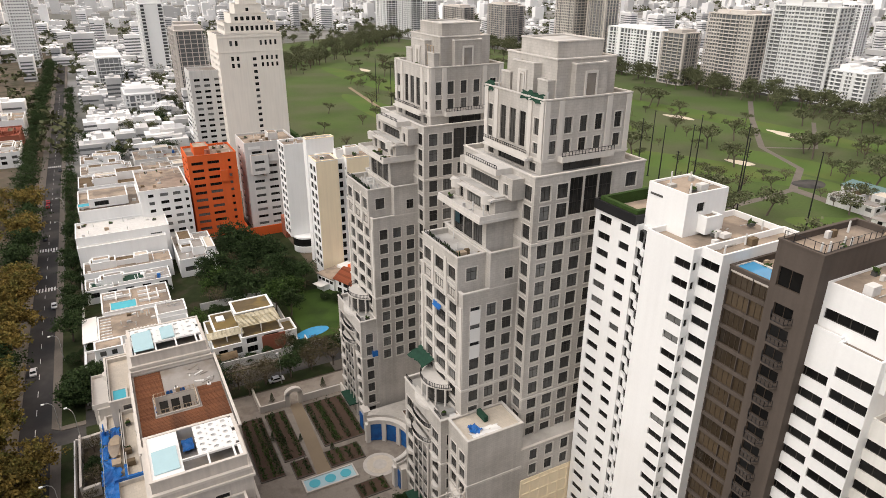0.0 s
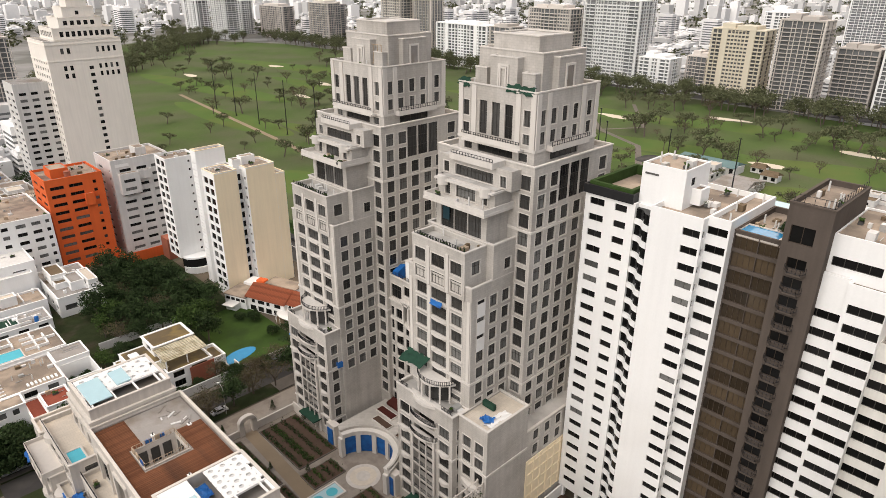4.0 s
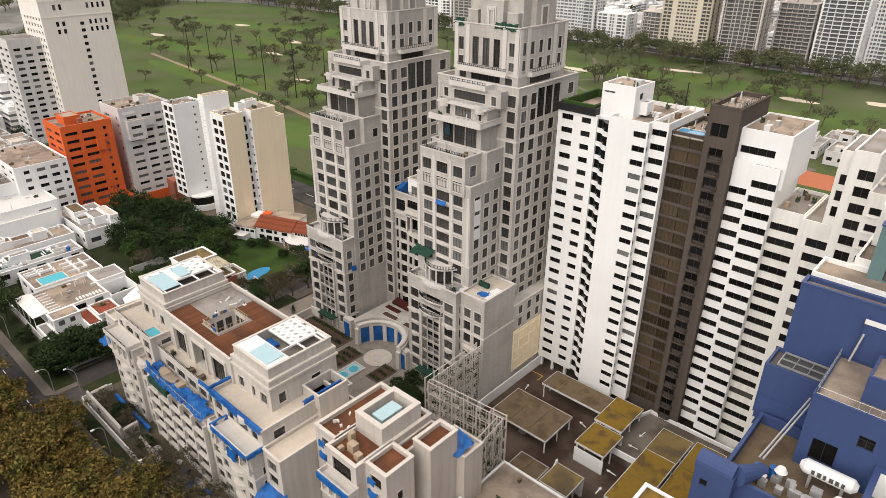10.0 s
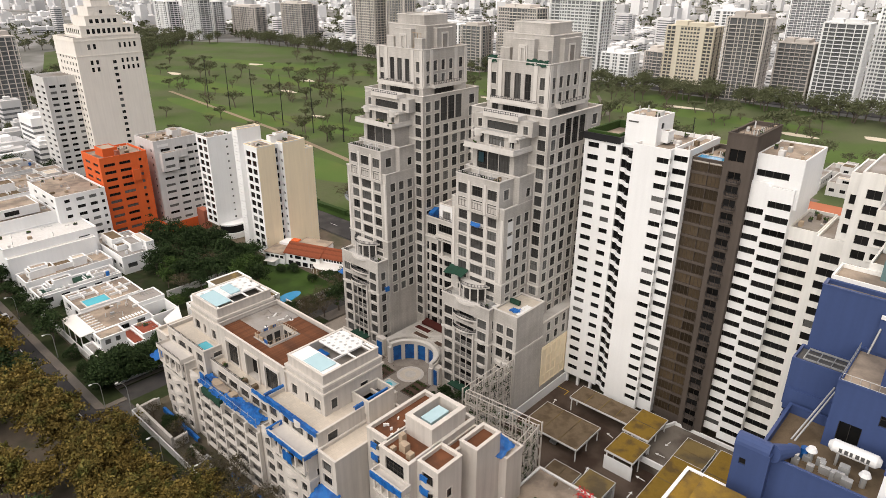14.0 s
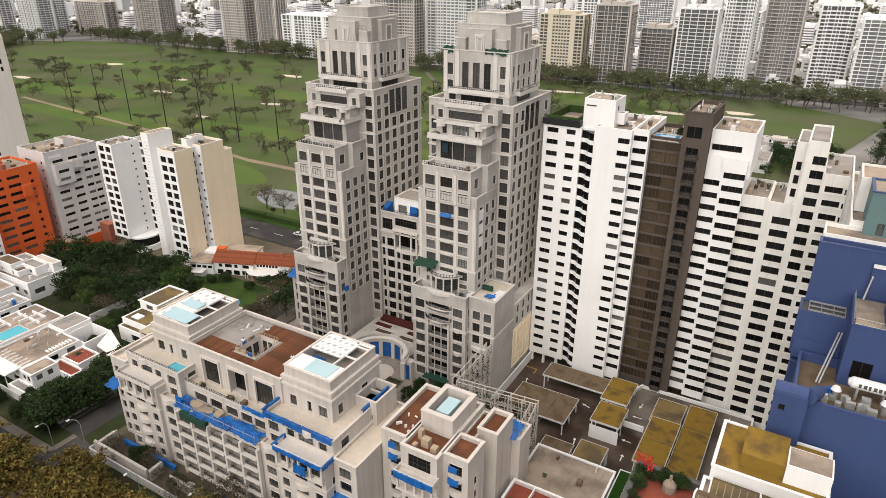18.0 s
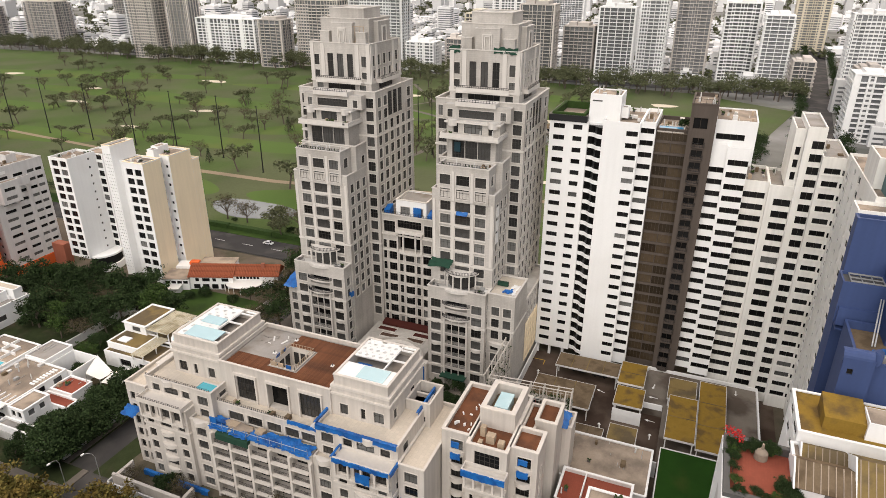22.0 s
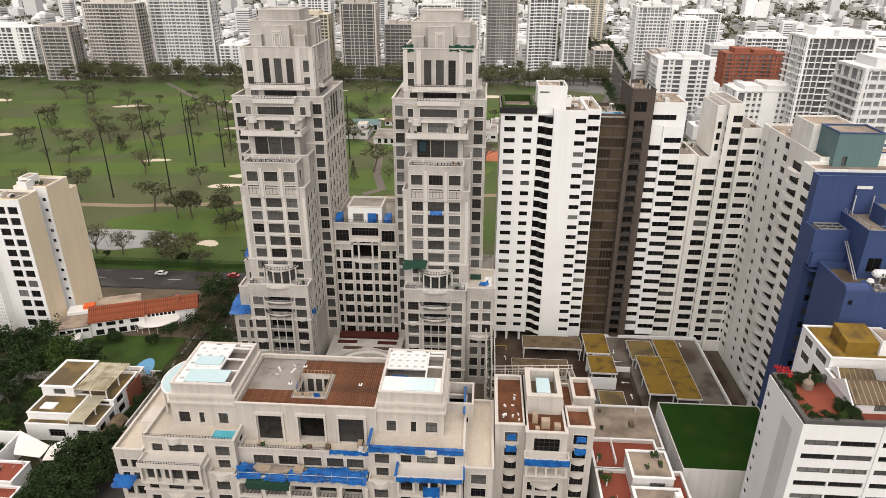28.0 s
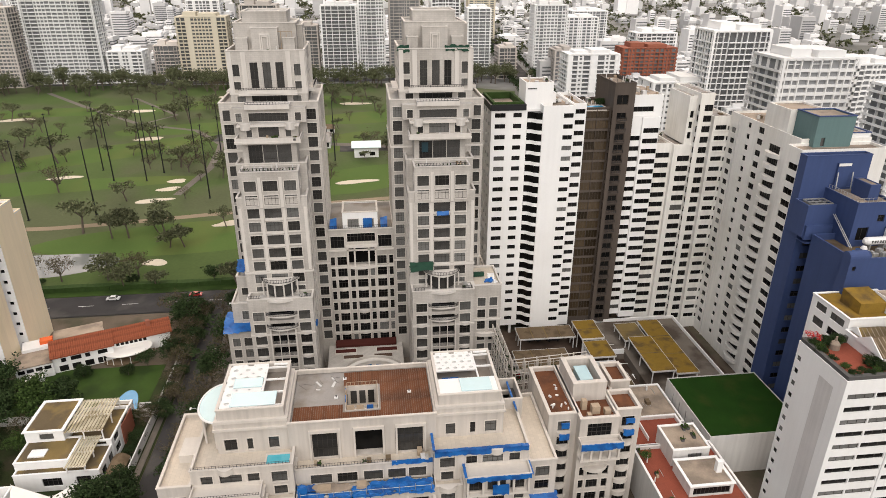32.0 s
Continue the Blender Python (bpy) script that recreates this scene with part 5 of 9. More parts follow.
b.tier(-3.4, 14.8, 65.2, 73.0, G, 23.2, F=grid([(66.6, 71.4)], [(18.7, 21.8)], "g") + grid([(66.2, 67.4), (68.2, 70.6), (71.2, 72.2)], zz), par=0.9, thick=0.5, roofm=1)
b.tier(-1.4, 5.0, 60.0, 65.2, G, 23.2, F=grid([(61.2, 63.8)], zz + [(19.0, 21.4)]), par=0.9, thick=0.5, roofm=1, R=grid([(1, 2.4)], zz))
b.tier(5.0, 14.8, 62.8, 65.2, G, 21.6, par=0.6, roofm=1)
b.tier(7.8, 14.8, 58.8, 63.0, G, 23.2, par=0.9, thick=0.5, roofm=1)
b.tier(3.2, 12.7, 65.8, 72.7, 22.0, 26.6, par=2.6, thick=0.9, coping=0.05)
for z in (2.0, 5.3, 8.6, 11.9, 15.2, 18.4):
    bow(b.t, -1.4, 74.1, 77.1, z - 0.5, z + 0.55, 0.9)
    bow(b.t, -1.4, 60.9, 64.1, z - 0.5, z + 0.55, 0.9)
b.t.box(-5.6, -3.4, 64.8, 73.2, 17.6, 18.0)
b.t.ring(-5.6, -3.3, 64.8, 73.2, 18.0, 18.9, 0, 0.25)
for k in range(5):
    b.t.box(-5.3, -4.9, 65.1 + 1.85 * k, 65.5 + 1.85 * k, 14.6, 17.6)
b.t.box(-5.4, -3.4, 65.0, 73.0, 14.2, 14.6)
bow(b.t, -3.4, 66.6, 71.6, 10.6, 11.5, 1.3)
b.done(extra_roofs=[DECK])
part("skylight", MB().box(5.2, 10.2, 67.9, 70.6, 25.6, 26.0).box(5.3, 10.1, 68.0, 70.5, 24.0, 25.6), SKYLIGHT, b.e, "pale blue skylight lantern")
part("stacked_packs", MB().box(-1.2, 0.2, 68.4, 70.0, 22.3, 24.0).box(-1.8, -0.6, 66.4, 67.6, 22.3, 23.5).box(0.3, 1.4, 70.6, 71.6, 22.3, 24.4).box(-2.4, -1.4, 70.4, 71.2, 22.3, 23.2), CARDBOARD, b.e, "wrapped building packs on the roof")
m = MB()
for i in range(10):
    m.box(-st.uniform(.1, .4), 0.3, -0.12, 0.12, 0, st.uniform(0.1, 0.7), M=Matrix.Translation((st.uniform(0, 9), st.uniform(74.0, 77.2), 22.35)) @ Matrix.Rotation(st.uniform(0, 3), 4, "Z"))
part("clutter", m, PERGOLA, b.e, "scattered white building clutter")
part("tarpaulin", crumpled([(13.5, 57.6, 18.0), (18.5, 57.6, 18.6), (18.5, 61.6, 19.2), (13.5, 61.6, 18.8)], 9, 0.14), TARP, b.e, "blue tarpaulin over the rear terrace")
b2 = Building("rear_annex", (17, 60, G), "cream rear annex with a covered terrace", "building wing", CREAM, CREAM_TRIM, TERRACE)
b2.tier(14.8, 20.0, 57.0, 64.0, G, 17.8, par=0.6, F=())
b2.done()


# blue protective wraps along terrace edges
def wrap(x0, x1, y0, y1, z0, z1, label="blue plastic wrapped along the terrace edge"):
    m_ = MB()
    rr_ = random.Random(int(100 * (x0 + y0 + z0)))
    long_y = (y1 - y0) > (x1 - x0)
    run = (y1 - y0) if long_y else (x1 - x0)
    n = max(3, int(run / 0.45))
    rows_ = []
    for k in range(n + 1):
        u = (y0 if long_y else x0) + run * k / n
        drop, rise, out = rr_.uniform(-.25, .12), rr_.uniform(-.10, .14), rr_.uniform(-.05, .08)
        prof = [(-out - .04, z0 + drop), (-out, (z0 + z1) / 2), (-0.02, z1 + rise), ((x1 - x0 if long_y else y1 - y0) + .05, z1 + rise * .6), ((x1 - x0 if long_y else y1 - y0) + .03, z1 - .3 + drop)]
        rows_.append([(x0 + d, u, z) if long_y else (u, y0 + d, z) for d, z in prof])
    for a, c in zip(rows_, rows_[1:]):
        for p in range(4):
            m_.quad(a[p], a[p + 1], c[p + 1], c[p])
    part("edge_wrap", m_, TARP, res.e, label)


wrap(-9.15, -8.5, 84.5, 101.8, 21.9, 22.9)
wrap(-9.0, -3.8, 101.7, 102.1, 22.0, 23.3)
wrap(-12.6, -12.1, 84.6, 96.4, 18.5, 19.3)
wrap(-12.5, -8.8, 84.2, 84.6, 18.5, 19.3)
wrap(-12.5, -8.8, 96.3, 96.7, 18.6, 19.6)
wrap(-7.55, -7.2, 102.0, 109.5, 19.5, 20.1)
wrap(-5.85, -5.3, 64.8, 73.2, 17.5, 18.7)
wrap(-2.5, -2.2, 74.6, 76.6, 17.6, 18.8)
wrap(-2.5, -2.2, 61.4, 63.6, 17.6, 18.8)
wrap(-12.45, -12.15, 88.6, 91.6, 15.0, 17.0)
wrap(0.6, 10.5, 84.6, 84.9, 22.6, 23.6)
wrap(-13.2, -12.6, 128, 146, -1.4, -0.2)
wrap(-2.55, -2.3, 74.8, 76.4, 20.6, 21.6)
wrap(-2.55, -2.3, 61.6, 63.4, 20.6, 21.6)
for k, (x0, x1, y0, y1) in enumerate(((-11.5, -8.6, 102.2, 106.6), (-11.3, -7.9, 106.2, 110.4), (-11.6, -8.4, 110.0, 113.8), (-11.4, -9.2, 113.4, 116.8), (-11.6, -10.2, 117.0, 121.0), (-11.4, -10.0, 121.6, 126.2), (-9.6, -8.0, 123.4, 126.6))):
    part("tarpaulin", crumpled([(x0, y0, 16.75), (x1, y0, 16.7), (x1, y1, 16.7), (x0, y1, 16.75)], 20 + k, 0.14), TARP, res.e, "crumpled blue tarpaulin over the long terrace")
    part("tarpaulin", crumpled([(x0 - .1, y0, 16.1 + .15 * (k % 3)), (x0, y0, 16.75), (x0, y1, 16.75), (x0 - .1, y1, 16.2)], 40 + k, 0.06, 8), TARP, res.e, "blue tarpaulin hanging over the terrace edge")
for k in range(9):
    y = 102.6 + 2.9 * k
    part("scaffold_pole", MB().tube((-11.3, y, 15.6), (-11.3, y, 18.2), 0.05, sides=6), METAL, res.e)
part("scaffold_rail", MB().tube((-11.3, 102.6, 17.6), (-11.3, 125.8, 17.6), 0.05, sides=6), METAL, res.e)
for k, (y0, y1) in enumerate(((117.4, 120.2), (120.6, 123.0), (114.2, 116.0))):
    part("board_stack", MB().box(-9.9, -8.3, y0, y1, 15.6, 16.7 + .2 * k), CARDBOARD, res.e, "stack of tan boards on the terrace")
part("sand_heap", MB().prism(blob(-9.2, 120.5, 1.2, 3.4, 0, 14, .15, 2), 16.4, 16.82), ROOF_TAN, res.e, "tan sand spread on the tarpaulin")
part("safety_net", MB().prism([(-11.9, 116.5), (-11.0, 116.5), (-11.0, 124.5), (-11.9, 124.5)], 14.2, [15.7, 16.0, 15.9, 15.6]), TARP_GREEN, res.e, "dark green safety net below the terrace edge")
part("blue_board", MB().box(-10.9, -10.7, 124.6, 126.2, 16.4, 18.6), TARP, res.e, "blue board standing on the terrace")
part("awning", crumpled([(-12.5, 78.6, 9.7), (-8.9, 78.6, 11.3), (-8.9, 84.2, 11.3), (-12.5, 84.2, 9.6)], 7, 0.10), TARP, res.e, "blue tarpaulin lean-to")
for pts_, z, h_, st_ in (([(-7.3, 109.6), (-7.3, 126.8)], 20.0, 0.7, 0.5), ([(-8.7, 144.2), (-8.7, 127.4)], 22.8, 0.5, 0.6), ([(-12.3, 144.0), (-12.3, 132.5)], 19.5, 0.5, 0.5)):
    part("railing", MB().rail(pts_, z, h_, st_), RAIL, res.e, "dark terrace railing")
for z, _ in ZL:
    for k in range(5):
        part("railing", MB().rail([(-10.98, 106.6 + 4.8 * k), (-10.98, 103.0 + 4.8 * k)], z, 0.95, 0.25, r=0.03), RAIL, res.e, "dark loggia railing")


# ---- the white and brown apartment slab ----
P_A = 2.96
za = rows_of(2.9, P_A, 22, 1.25)
b = Building("apartment_block", (75, 66, G), "white apartment block with dark window strips and a roof block", "apartment block", WHITE, WHITE, ROOF_TAN, FRAME_DARK, group="white and brown slab", sill=False, panes=False, curtain=0.05)
b.tier(69.8, 86, 68.4, 78.2, 1.0, 67.2, F=grid([(74.3, 77.2), (69.9, 72.2)], za, "p"), L=grid([(73 + 3.5 * k, 74.6 + 3.5 * k) for k in range(3)], za, "p"), par=0.2, coping=0)
zig = rows_of(2.6, P_A, 22, 1.75)
b.tier(70.9, 84, 64.6, 68.4, 1.0, 67.0, par=0.2, coping=0)
wave = [(69.78, 68.3), (69.6, 67.3), (69.25, 66.75), (68.3, 66.0), (67.95, 65.4), (67.72, 64.65)]
part("wave_window", MB().prism([(x + 0.45, y) for x, y in wave] + [(71.2, 64.65), (71.2, 68.3)], 1.1, 66.4), PANE, b.e, "dark glass behind the wavy balconies")
for z, _ in zig:
    # little wavy balcony fronts
    b.t("balcony_front").prism(wave + [(71.0, 64.65), (71.0, 68.3)], z - P_A + 1.95, z - 0.1)
b.tier(67.8, 86, 55.8, 64.6, 0.4, 68.4, F=grid([(55.87, 58.9)], za, "p"), R=grid([(68.0, 68.9)], za, "p"), par=0.9, coping=0)
b.tier(69.3, 86, 52.3, 55.8, 0.4, 68.6, F=grid([(52.6, 55.73)], rows_of(3.6, P_A, 22, 1.3), "p"), par=0.9, coping=0)
for y in (70.2, 74.0, 77.4):
    b.t.box(70.2, 70.9, y - 0.35, y + 0.35, G, 1.0)
# roof block and planter box
b.tier(71.3, 79.5, 61.2, 68.8, 66.9, 74.0, R=[(73.4, 75.0, 71.0, 72.4)], F=(), par=0.3, coping=0)
b.tier(74.0, 77.0, 59.6, 62.0, 68.0, 70.6, par=0.2, coping=0.05)
b.clutter(69.5, 84, 53, 60, 67.8, 16, 3)
b.clutter(72, 79, 62, 68, 73.7, 8, 4)
b.done()
e = thing("roof_planter", (76, 73, 67), "dark planter fence round a brown roof garden", "planter")
part("planter_wall", MB().ring(69.6, 85.8, 68.9, 78.4, 67.0, 68.6, 0.1, 0.3), RAIL, e)
part("hedge", MB().ring(70.2, 85.2, 69.4, 77.8, 67.2, 69.1, 0.0, 0.7), HEDGE, e)
part("soil", MB().box(71, 84.6, 70, 77, 67.0, 67.3), ROOF_TAN, e)
part("lettering", MB().box(71.22, 71.28, 65.8, 68.2, 72.2, 72.5), DARKWALL, b.e, "illegible dark lettering on the roof block")

b = Building("bronze_block", (76, 46, G), "dark brown concrete and bronze glass apartment block", "apartment block", BROWN_CONC, BROWN_CONC, ROOF_TAN, BRONZE, group="white and brown slab", sill=False, panes=False, curtain=0.05)
zb = rows_of(1.9, P_A, 22, 2.35)
b.tier(71.0, 86, 44.6, 52.3, G, 67.0, F=grid([(48.62, 52.15), (45.05, 48.52)], zb, "b"), par=0.9, coping=0.1)
b.tier(69.0, 84, 39.2, 45.0, G, 73.8, F=grid([(41.2, 43.8)], rows_of(2.0, P_A, 22, 1.7), "p") + [(41.0, 44.2, 68.0, 70.6, "p")], L=grid([(69.3, 70.7)], zb, "b"), par=0.8, coping=0.1)
for k in range(22):
    z = 2.0 + P_A * k
    b.t.prism([(69.05, 40.9), (69.05, 44.0), (67.9, 43.2), (67.9, 41.3)][::-1], z - 0.5, z - 0.25)
b.clutter(75.5, 85, 45.4, 51.6, 66.1, 12, 5)
b.clutter(70, 83, 40, 44.4, 73.0, 10, 6)
b.done()
for k in range(22):
    part("railing", MB().rail([(69.0, 43.9), (67.95, 43.1), (67.95, 41.4), (69.0, 41.0)], 1.75 + P_A * k, 0.9, 0.5), RAIL, b.e, "dark iron balcony railing")
part("railing", MB().rail([(69.3, 44.6), (69.3, 39.5), (83.6, 39.5)], 73.8, 1.1, 1.2), RAIL, b.e, "dark iron roof railing")
pool("roof_pool", 71.4, 75.0, 46.2, 51.8, 66.6, POOLBLUE, "small blue roof pool beside a white wall")

b = Building("apartment_block", (78, 28, G), "white stepped apartment block with staggered dark window bands", "apartment block", WHITE, WHITE, ROOF_TAN, FRAME_DARK, group="white and brown slab", sill=False, panes=False, curtain=0.05)
zB = rows_of(4.4, P_A, 20, 1.35)
b.tier(70.4, 84, 35.8, 41.2, 2.6, 64.6, F=grid([(35.87, 40.4)], zB[:-1], "p"), par=0.2, coping=0)
b.tier(69.9, 84, 30.8, 35.8, 1.6, 64.2, F=grid([(30.87, 35.3)], rows_of(3.6, P_A, 20, 1.4), "p"), par=0.2, coping=0)
b.tier(71.0, 86, 30.2, 39.4, 60.0, 70.2, F=[(32.6, 38.8, 65.6, 67.0, "p"), (33.0, 38.6, 62.2, 63.6, "p")], par=0.3, coping=0)
b.clutter(72, 85, 31, 38.6, 69.9, 12, 7)
b.done()
b = Building("apartment_block", (78, 18, G), "warm white stepped apartment block with dark corner windows", "apartment block", WHITE_WARM, WHITE_WARM, ROOF_GREY, FRAME_DARK, group="white and brown slab", sill=False, panes=False, curtain=0.05)
zC = rows_of(1.8, P_A, 18, 1.5)
zE = rows_of(0.9, P_A, 18, 1.7)
b.tier(71.6, 86, 25.4, 31.0, G, 56.4, F=grid([(25.9, 30.9)], zC, "p"), par=0.7, coping=0)
b.tier(70.4, 86, 20.3, 25.4, G, 56.2, F=grid([(20.37, 24.0)], zE, "p"), par=0.7, coping=0)
zD = rows_of(0.6, P_A, 23, 1.8)
b.tier(69.0, 86, 16.4, 20.3, G, 70.6, F=grid([(16.47, 18.9)], zD, "p"), L=grid([(69.15, 70.3)], zD, "p"), par=0.4, coping=0)
b.tier(71.2, 84, 20.1, 22.4, 56.0, 69.6, F=grid([(20.7, 21.7)], rows_of(57.6, P_A, 3, 1.9), "p"), par=0.3, coping=0)
b.tier(67.6, 86, 11.0, 16.4, G, 64.6, F=grid([(12.4, 15.6)], rows_of(1.6, P_A, 21, 1.3), "p") + grid([(11.3, 12.0)], rows_of(1.5, P_A, 21, 1.2), "p"), par=0.4, coping=0)
for k in range(21):
    b.t("sill").box(67.45, 67.62, 11.2, 16.0, 1.2 + P_A * k, 1.4 + P_A * k)
b.clutter(73, 85, 23, 30, 55.7, 14, 8)
b.clutter(71, 85, 12, 16, 64.2, 8, 9)
b.done()
# wing with round balconies
b = Building("apartment_block", (50, 8, G), "warm white apartment wing with stacked rounded balconies", "apartment block", WHITE_WARM, WHITE_WARM, ROOF_TAN, FRAME_DARK, group="white and brown slab", sill=False, panes=False, curtain=0.05)
b.tier(36.6, 67.58, -6.0, 11.6, G, 66.0, L=grid([(64.2, 66.4)], rows_of(1.4, P_A, 21, 1.5), "p") + grid([(57.4, 58.9)], rows_of(1.4, P_A, 22, 1.4), "p") + grid([(51.4, 53.9)], rows_of(1.2, P_A, 22, 1.6), "p") + grid([(43.7, 48.3)], rows_of(1.0, P_A, 21, 1.95), "g"), par=0.6, coping=0)
b.tier(31.0, 36.6, -6.0, 14.9, G, 65.0, L=grid([(31.5, 34.9)], rows_of(0.6, P_A, 21, 1.55), "p"), par=0.6, coping=0)
part("drain_pipe", MB().tube((62.9, 11.75, G), (62.9, 11.75, 65.4), 0.14, sides=8), GREYWALL, b.e, "grey drain pipe down the corner")
b.tier(43.2, 52.8, 2.0, 11.2, 65.5, 71.4, par=0.4, coping=0)
for k in range(21):
    z = 1.0 + P_A * k
    pts = [(46.0 + 2.9 * math.cos(w), 11.6 + 1.35 * math.sin(w)) for w in [math.pi * i / 10 for i in range(11)]]
    b.t("balcony").prism(pts, z - 0.95, z + 0.12)
b.clutter(54, 66, -5, 11, 65.5, 12, 10)
b.done()

# ---- navy blue building ----
b = Building("blue_building", (28, 0, G), "navy blue building with a tall blank gable and tan roofs", "office building", BLUEWALL, BLUEWALL, ROOF_TAN, FRAME_DARK, sill=False, panes=False)
b.tier(28.4, 30.9, -0.4, 15.2, G, 64.4, par=0.6, coping=0.06)
part("roof_slab", MB().box(30.9, 36.0, -0.2, 14.6, 63.9, 64.2), ROOF_TAN, b.e, "dusty tan roof behind the gable")
b.tier(36.8, 42.4, -5.6, 0.4, 58.0, 67.2, par=0.6, m=1)
b.tier(35.0, 43.0, 0.5, 9.7, 63.9, 71.6, par=0.3, m=2, F=[(7.0, 8.0, 64.6, 66.6)])
b.tier(23.6, 28.4, 9.1, 15.8, 47.0, 54.6, par=0.5, coping=0.0, roofm=2)
b.tier(23.0, 23.7, 9.2, 15.5, 46.6, 50.0, par=0.1, coping=0.0)
b.tier(25.8, 28.4, 9.1, 15.2, G, 47.0, par=0.2, coping=0.0, F=grid([(11.2, 13.4)], rows_of(1.0, 3.3, 14, 1.5), "w"))
b.tier(17.6, 28.4, 0.4, 9.1, G, 57.0, par=0.5, coping=0.05, F=[(2.2, 3.8, 52.6, 54.2), (5.2, 7.8, 48.4, 51.4, "p")])
b.tier(20.4, 25.6, 2.6, 5.0, 56.4, 60.0, par=0.15, coping=0.0)
b.tier(8.6, 22.1, -16.0, 14.4, G, 48.4, par=1.4, coping=0.06, roofm=1)
b.tier(7.0, 9.4, 12.4, 16.6, G, 49.4, par=0.1, coping=0.0, F=[(15.0, 15.8, 46.6, 47.6)])
b.tier(10.4, 17.4, -15.0, 1.4, 46.0, 51.4, par=3.6, thick=0.5, coping=0.1, m=1, roofm=2)
b.t("duct").tube((8.2, 12.6, 49.3), (8.2, 16.7, 49.3), 1.2, sides=16)
b.t("duct").tube((8.2, 12.6, 49.3), (12.4, 10.8, 48.2), 1.2, 0.7, sides=14)
b.t("pilaster").box(27.9, 28.4, 4.6, 7.6, 57.0, 62.6)
for k in range(3):
    b.t("ledge").box(23.1 - 0.25 * k, 25.9, 9.0, 15.3, 47.6 - 0.9 * k, 47.85 - 0.9 * k)
b.done(extra_roofs=[ROOF_BROWN, DARKWALL], extra_walls=[WHITE, TEAL])
m = MB()
for y in (5.0, 8.6):
    m.tube((26.9, y - 0.8, 57.0), (27.9, y - 1.3, 60.6), 0.14, sides=8)
m.rail([(27.6, 8.9), (17.8, 8.9), (17.8, 0.6), (28.2, 0.6)], 57.0, 1.0, 1.0)
m.tube((23.0, 9.5, 52.6), (13.6, 11.4, 48.6), 0.12, sides=6).tube((23.0, 9.9, 52.6), (13.6, 11.8, 48.6), 0.12, sides=6)
part("pipework", m, METAL, b.e, "white exhaust pipes and galvanised roof railing")
part("hanger", MB().box(27.75, 27.9, 4.6, 7.6, 62.0, 62.6), PERGOLA, b.e, "white metal bracket at the pilaster top")
part("grille", MB().ring(24.2, 27.6, 9.5, 14.6, 54.5, 54.75, 0, .12).box(24.2, 27.6, 11.1, 11.18, 54.5, 54.7).box(24.2, 27.6, 12.8, 12.88, 54.5, 54.7).box(25.9, 25.98, 9.5, 14.6, 54.5, 54.7), METAL, b.e, "white framed roof grille")
e = thing("gas_tank", (15.0, 5.2, 47.2), "white horizontal gas tank on a roof stand", "gas tank")
m = MB().tube((15.0, 2.6, 49.4), (15.0, 7.4, 49.4), 0.85, sides=16).tube((15.0, 7.4, 49.4), (15.0, 7.9, 49.4), 0.85, 0.4, 16).tube((15.0, 2.1, 49.4), (15.0, 2.6, 49.4), 0.4, 0.85, 16)
part("tank_shell", m, PERGOLA, e)
for y in (3.4, 6.6):
    part("saddle", MB().box(14.3, 15.7, y - 0.15, y + 0.15, 46.9, 49.0), METAL, e)
for i, wdt in enumerate((0.34, 0.42, 0.3, 0.42, 0.4, 0.34)):
    part("letter_bar", MB().box(14.13, 14.15, 6.6 - i * 0.6 - wdt, 6.6 - i * 0.6, 49.2, 49.8), DARKWALL, e, "dark lettering bar on the tank")
m = MB()
rr_ = random.Random(21)
for i in range(14):
    x, y = rr_.uniform(10.6, 13.0), rr_.uniform(3.4, 10.5)
    m.box(x, x + rr_.uniform(.4, 1.0), y, y + rr_.uniform(.4, 1.2), 47.0, 47.5 + rr_.uniform(0, 1.3))
single("roof_plant", m, METAL, "cluster of grey and white roof machines and pipes", "roof machinery", kind="stuff")
for x, y in ((12.6, 11.4), (13.4, 10.0)):
    single("water_drum", MB().tube((x, y, 47.0), (x, y, 48.4), 0.5, sides=14), TARP, "blue plastic drum on the roof", "drum")
for x, y in ((12.9, 9.2), (12.4, 3.2)):
    e = thing("extractor_fan", (x, y, 47.0), "white roof extractor fan hood", "roof fan", "roof fans")
    part("stem", MB().tube((x, y, 47.0), (x, y, 48.7), 0.35, sides=12), METAL, e)
    part("hood", MB().tube((x, y, 48.7), (x, y, 49.2), 0.7, 0.45, 12), PERGOLA, e)

# ---- car park ----
sheet("yard_ground", rect(29.5, 70.8, 14, 80.4), G - 0.05, ASPHALT_BROWN, "oily brown car park paving")
sheet("upper_yard_ground", [(29.6, 40.4), (52, 40.4), (52, 52), (69, 45.5), (69, 18.4), (34, 18.4), (29.6, 22)], G + 2.6, DECK_CONC, "grey-brown raised car park deck with arrows", thick=2.6)
m = MB()
m.box(36.0, 71.0, 79.9, 80.4, G - 0.2, G + 2.6)
m.box(29.4, 29.8, 40, 60, G, G + 4.2)
single("yard_wall", m, WHITE, "white painted car park boundary wall", "wall", kind="structure")
m = MB()
for a, c in (((52, 52), (69, 45.5)), ((69, 45.5), (69, 18.4)), ((69, 18.4), (34, 18.4)), ((52, 40.6), (52, 52))):
    d = Vector((c[0] - a[0], c[1] - a[1])).normalized() * 0.2
    m.prism([(a[0] + d.y, a[1] - d.x), (c[0] + d.y, c[1] - d.x), (c[0] - d.y, c[1] + d.x), (a[0] - d.y, a[1] + d.x)], G + 2.0, G + 3.5)
single("deck_kerb", m, WHITE, "white low parapet round the raised car park deck", "kerb", kind="structure")


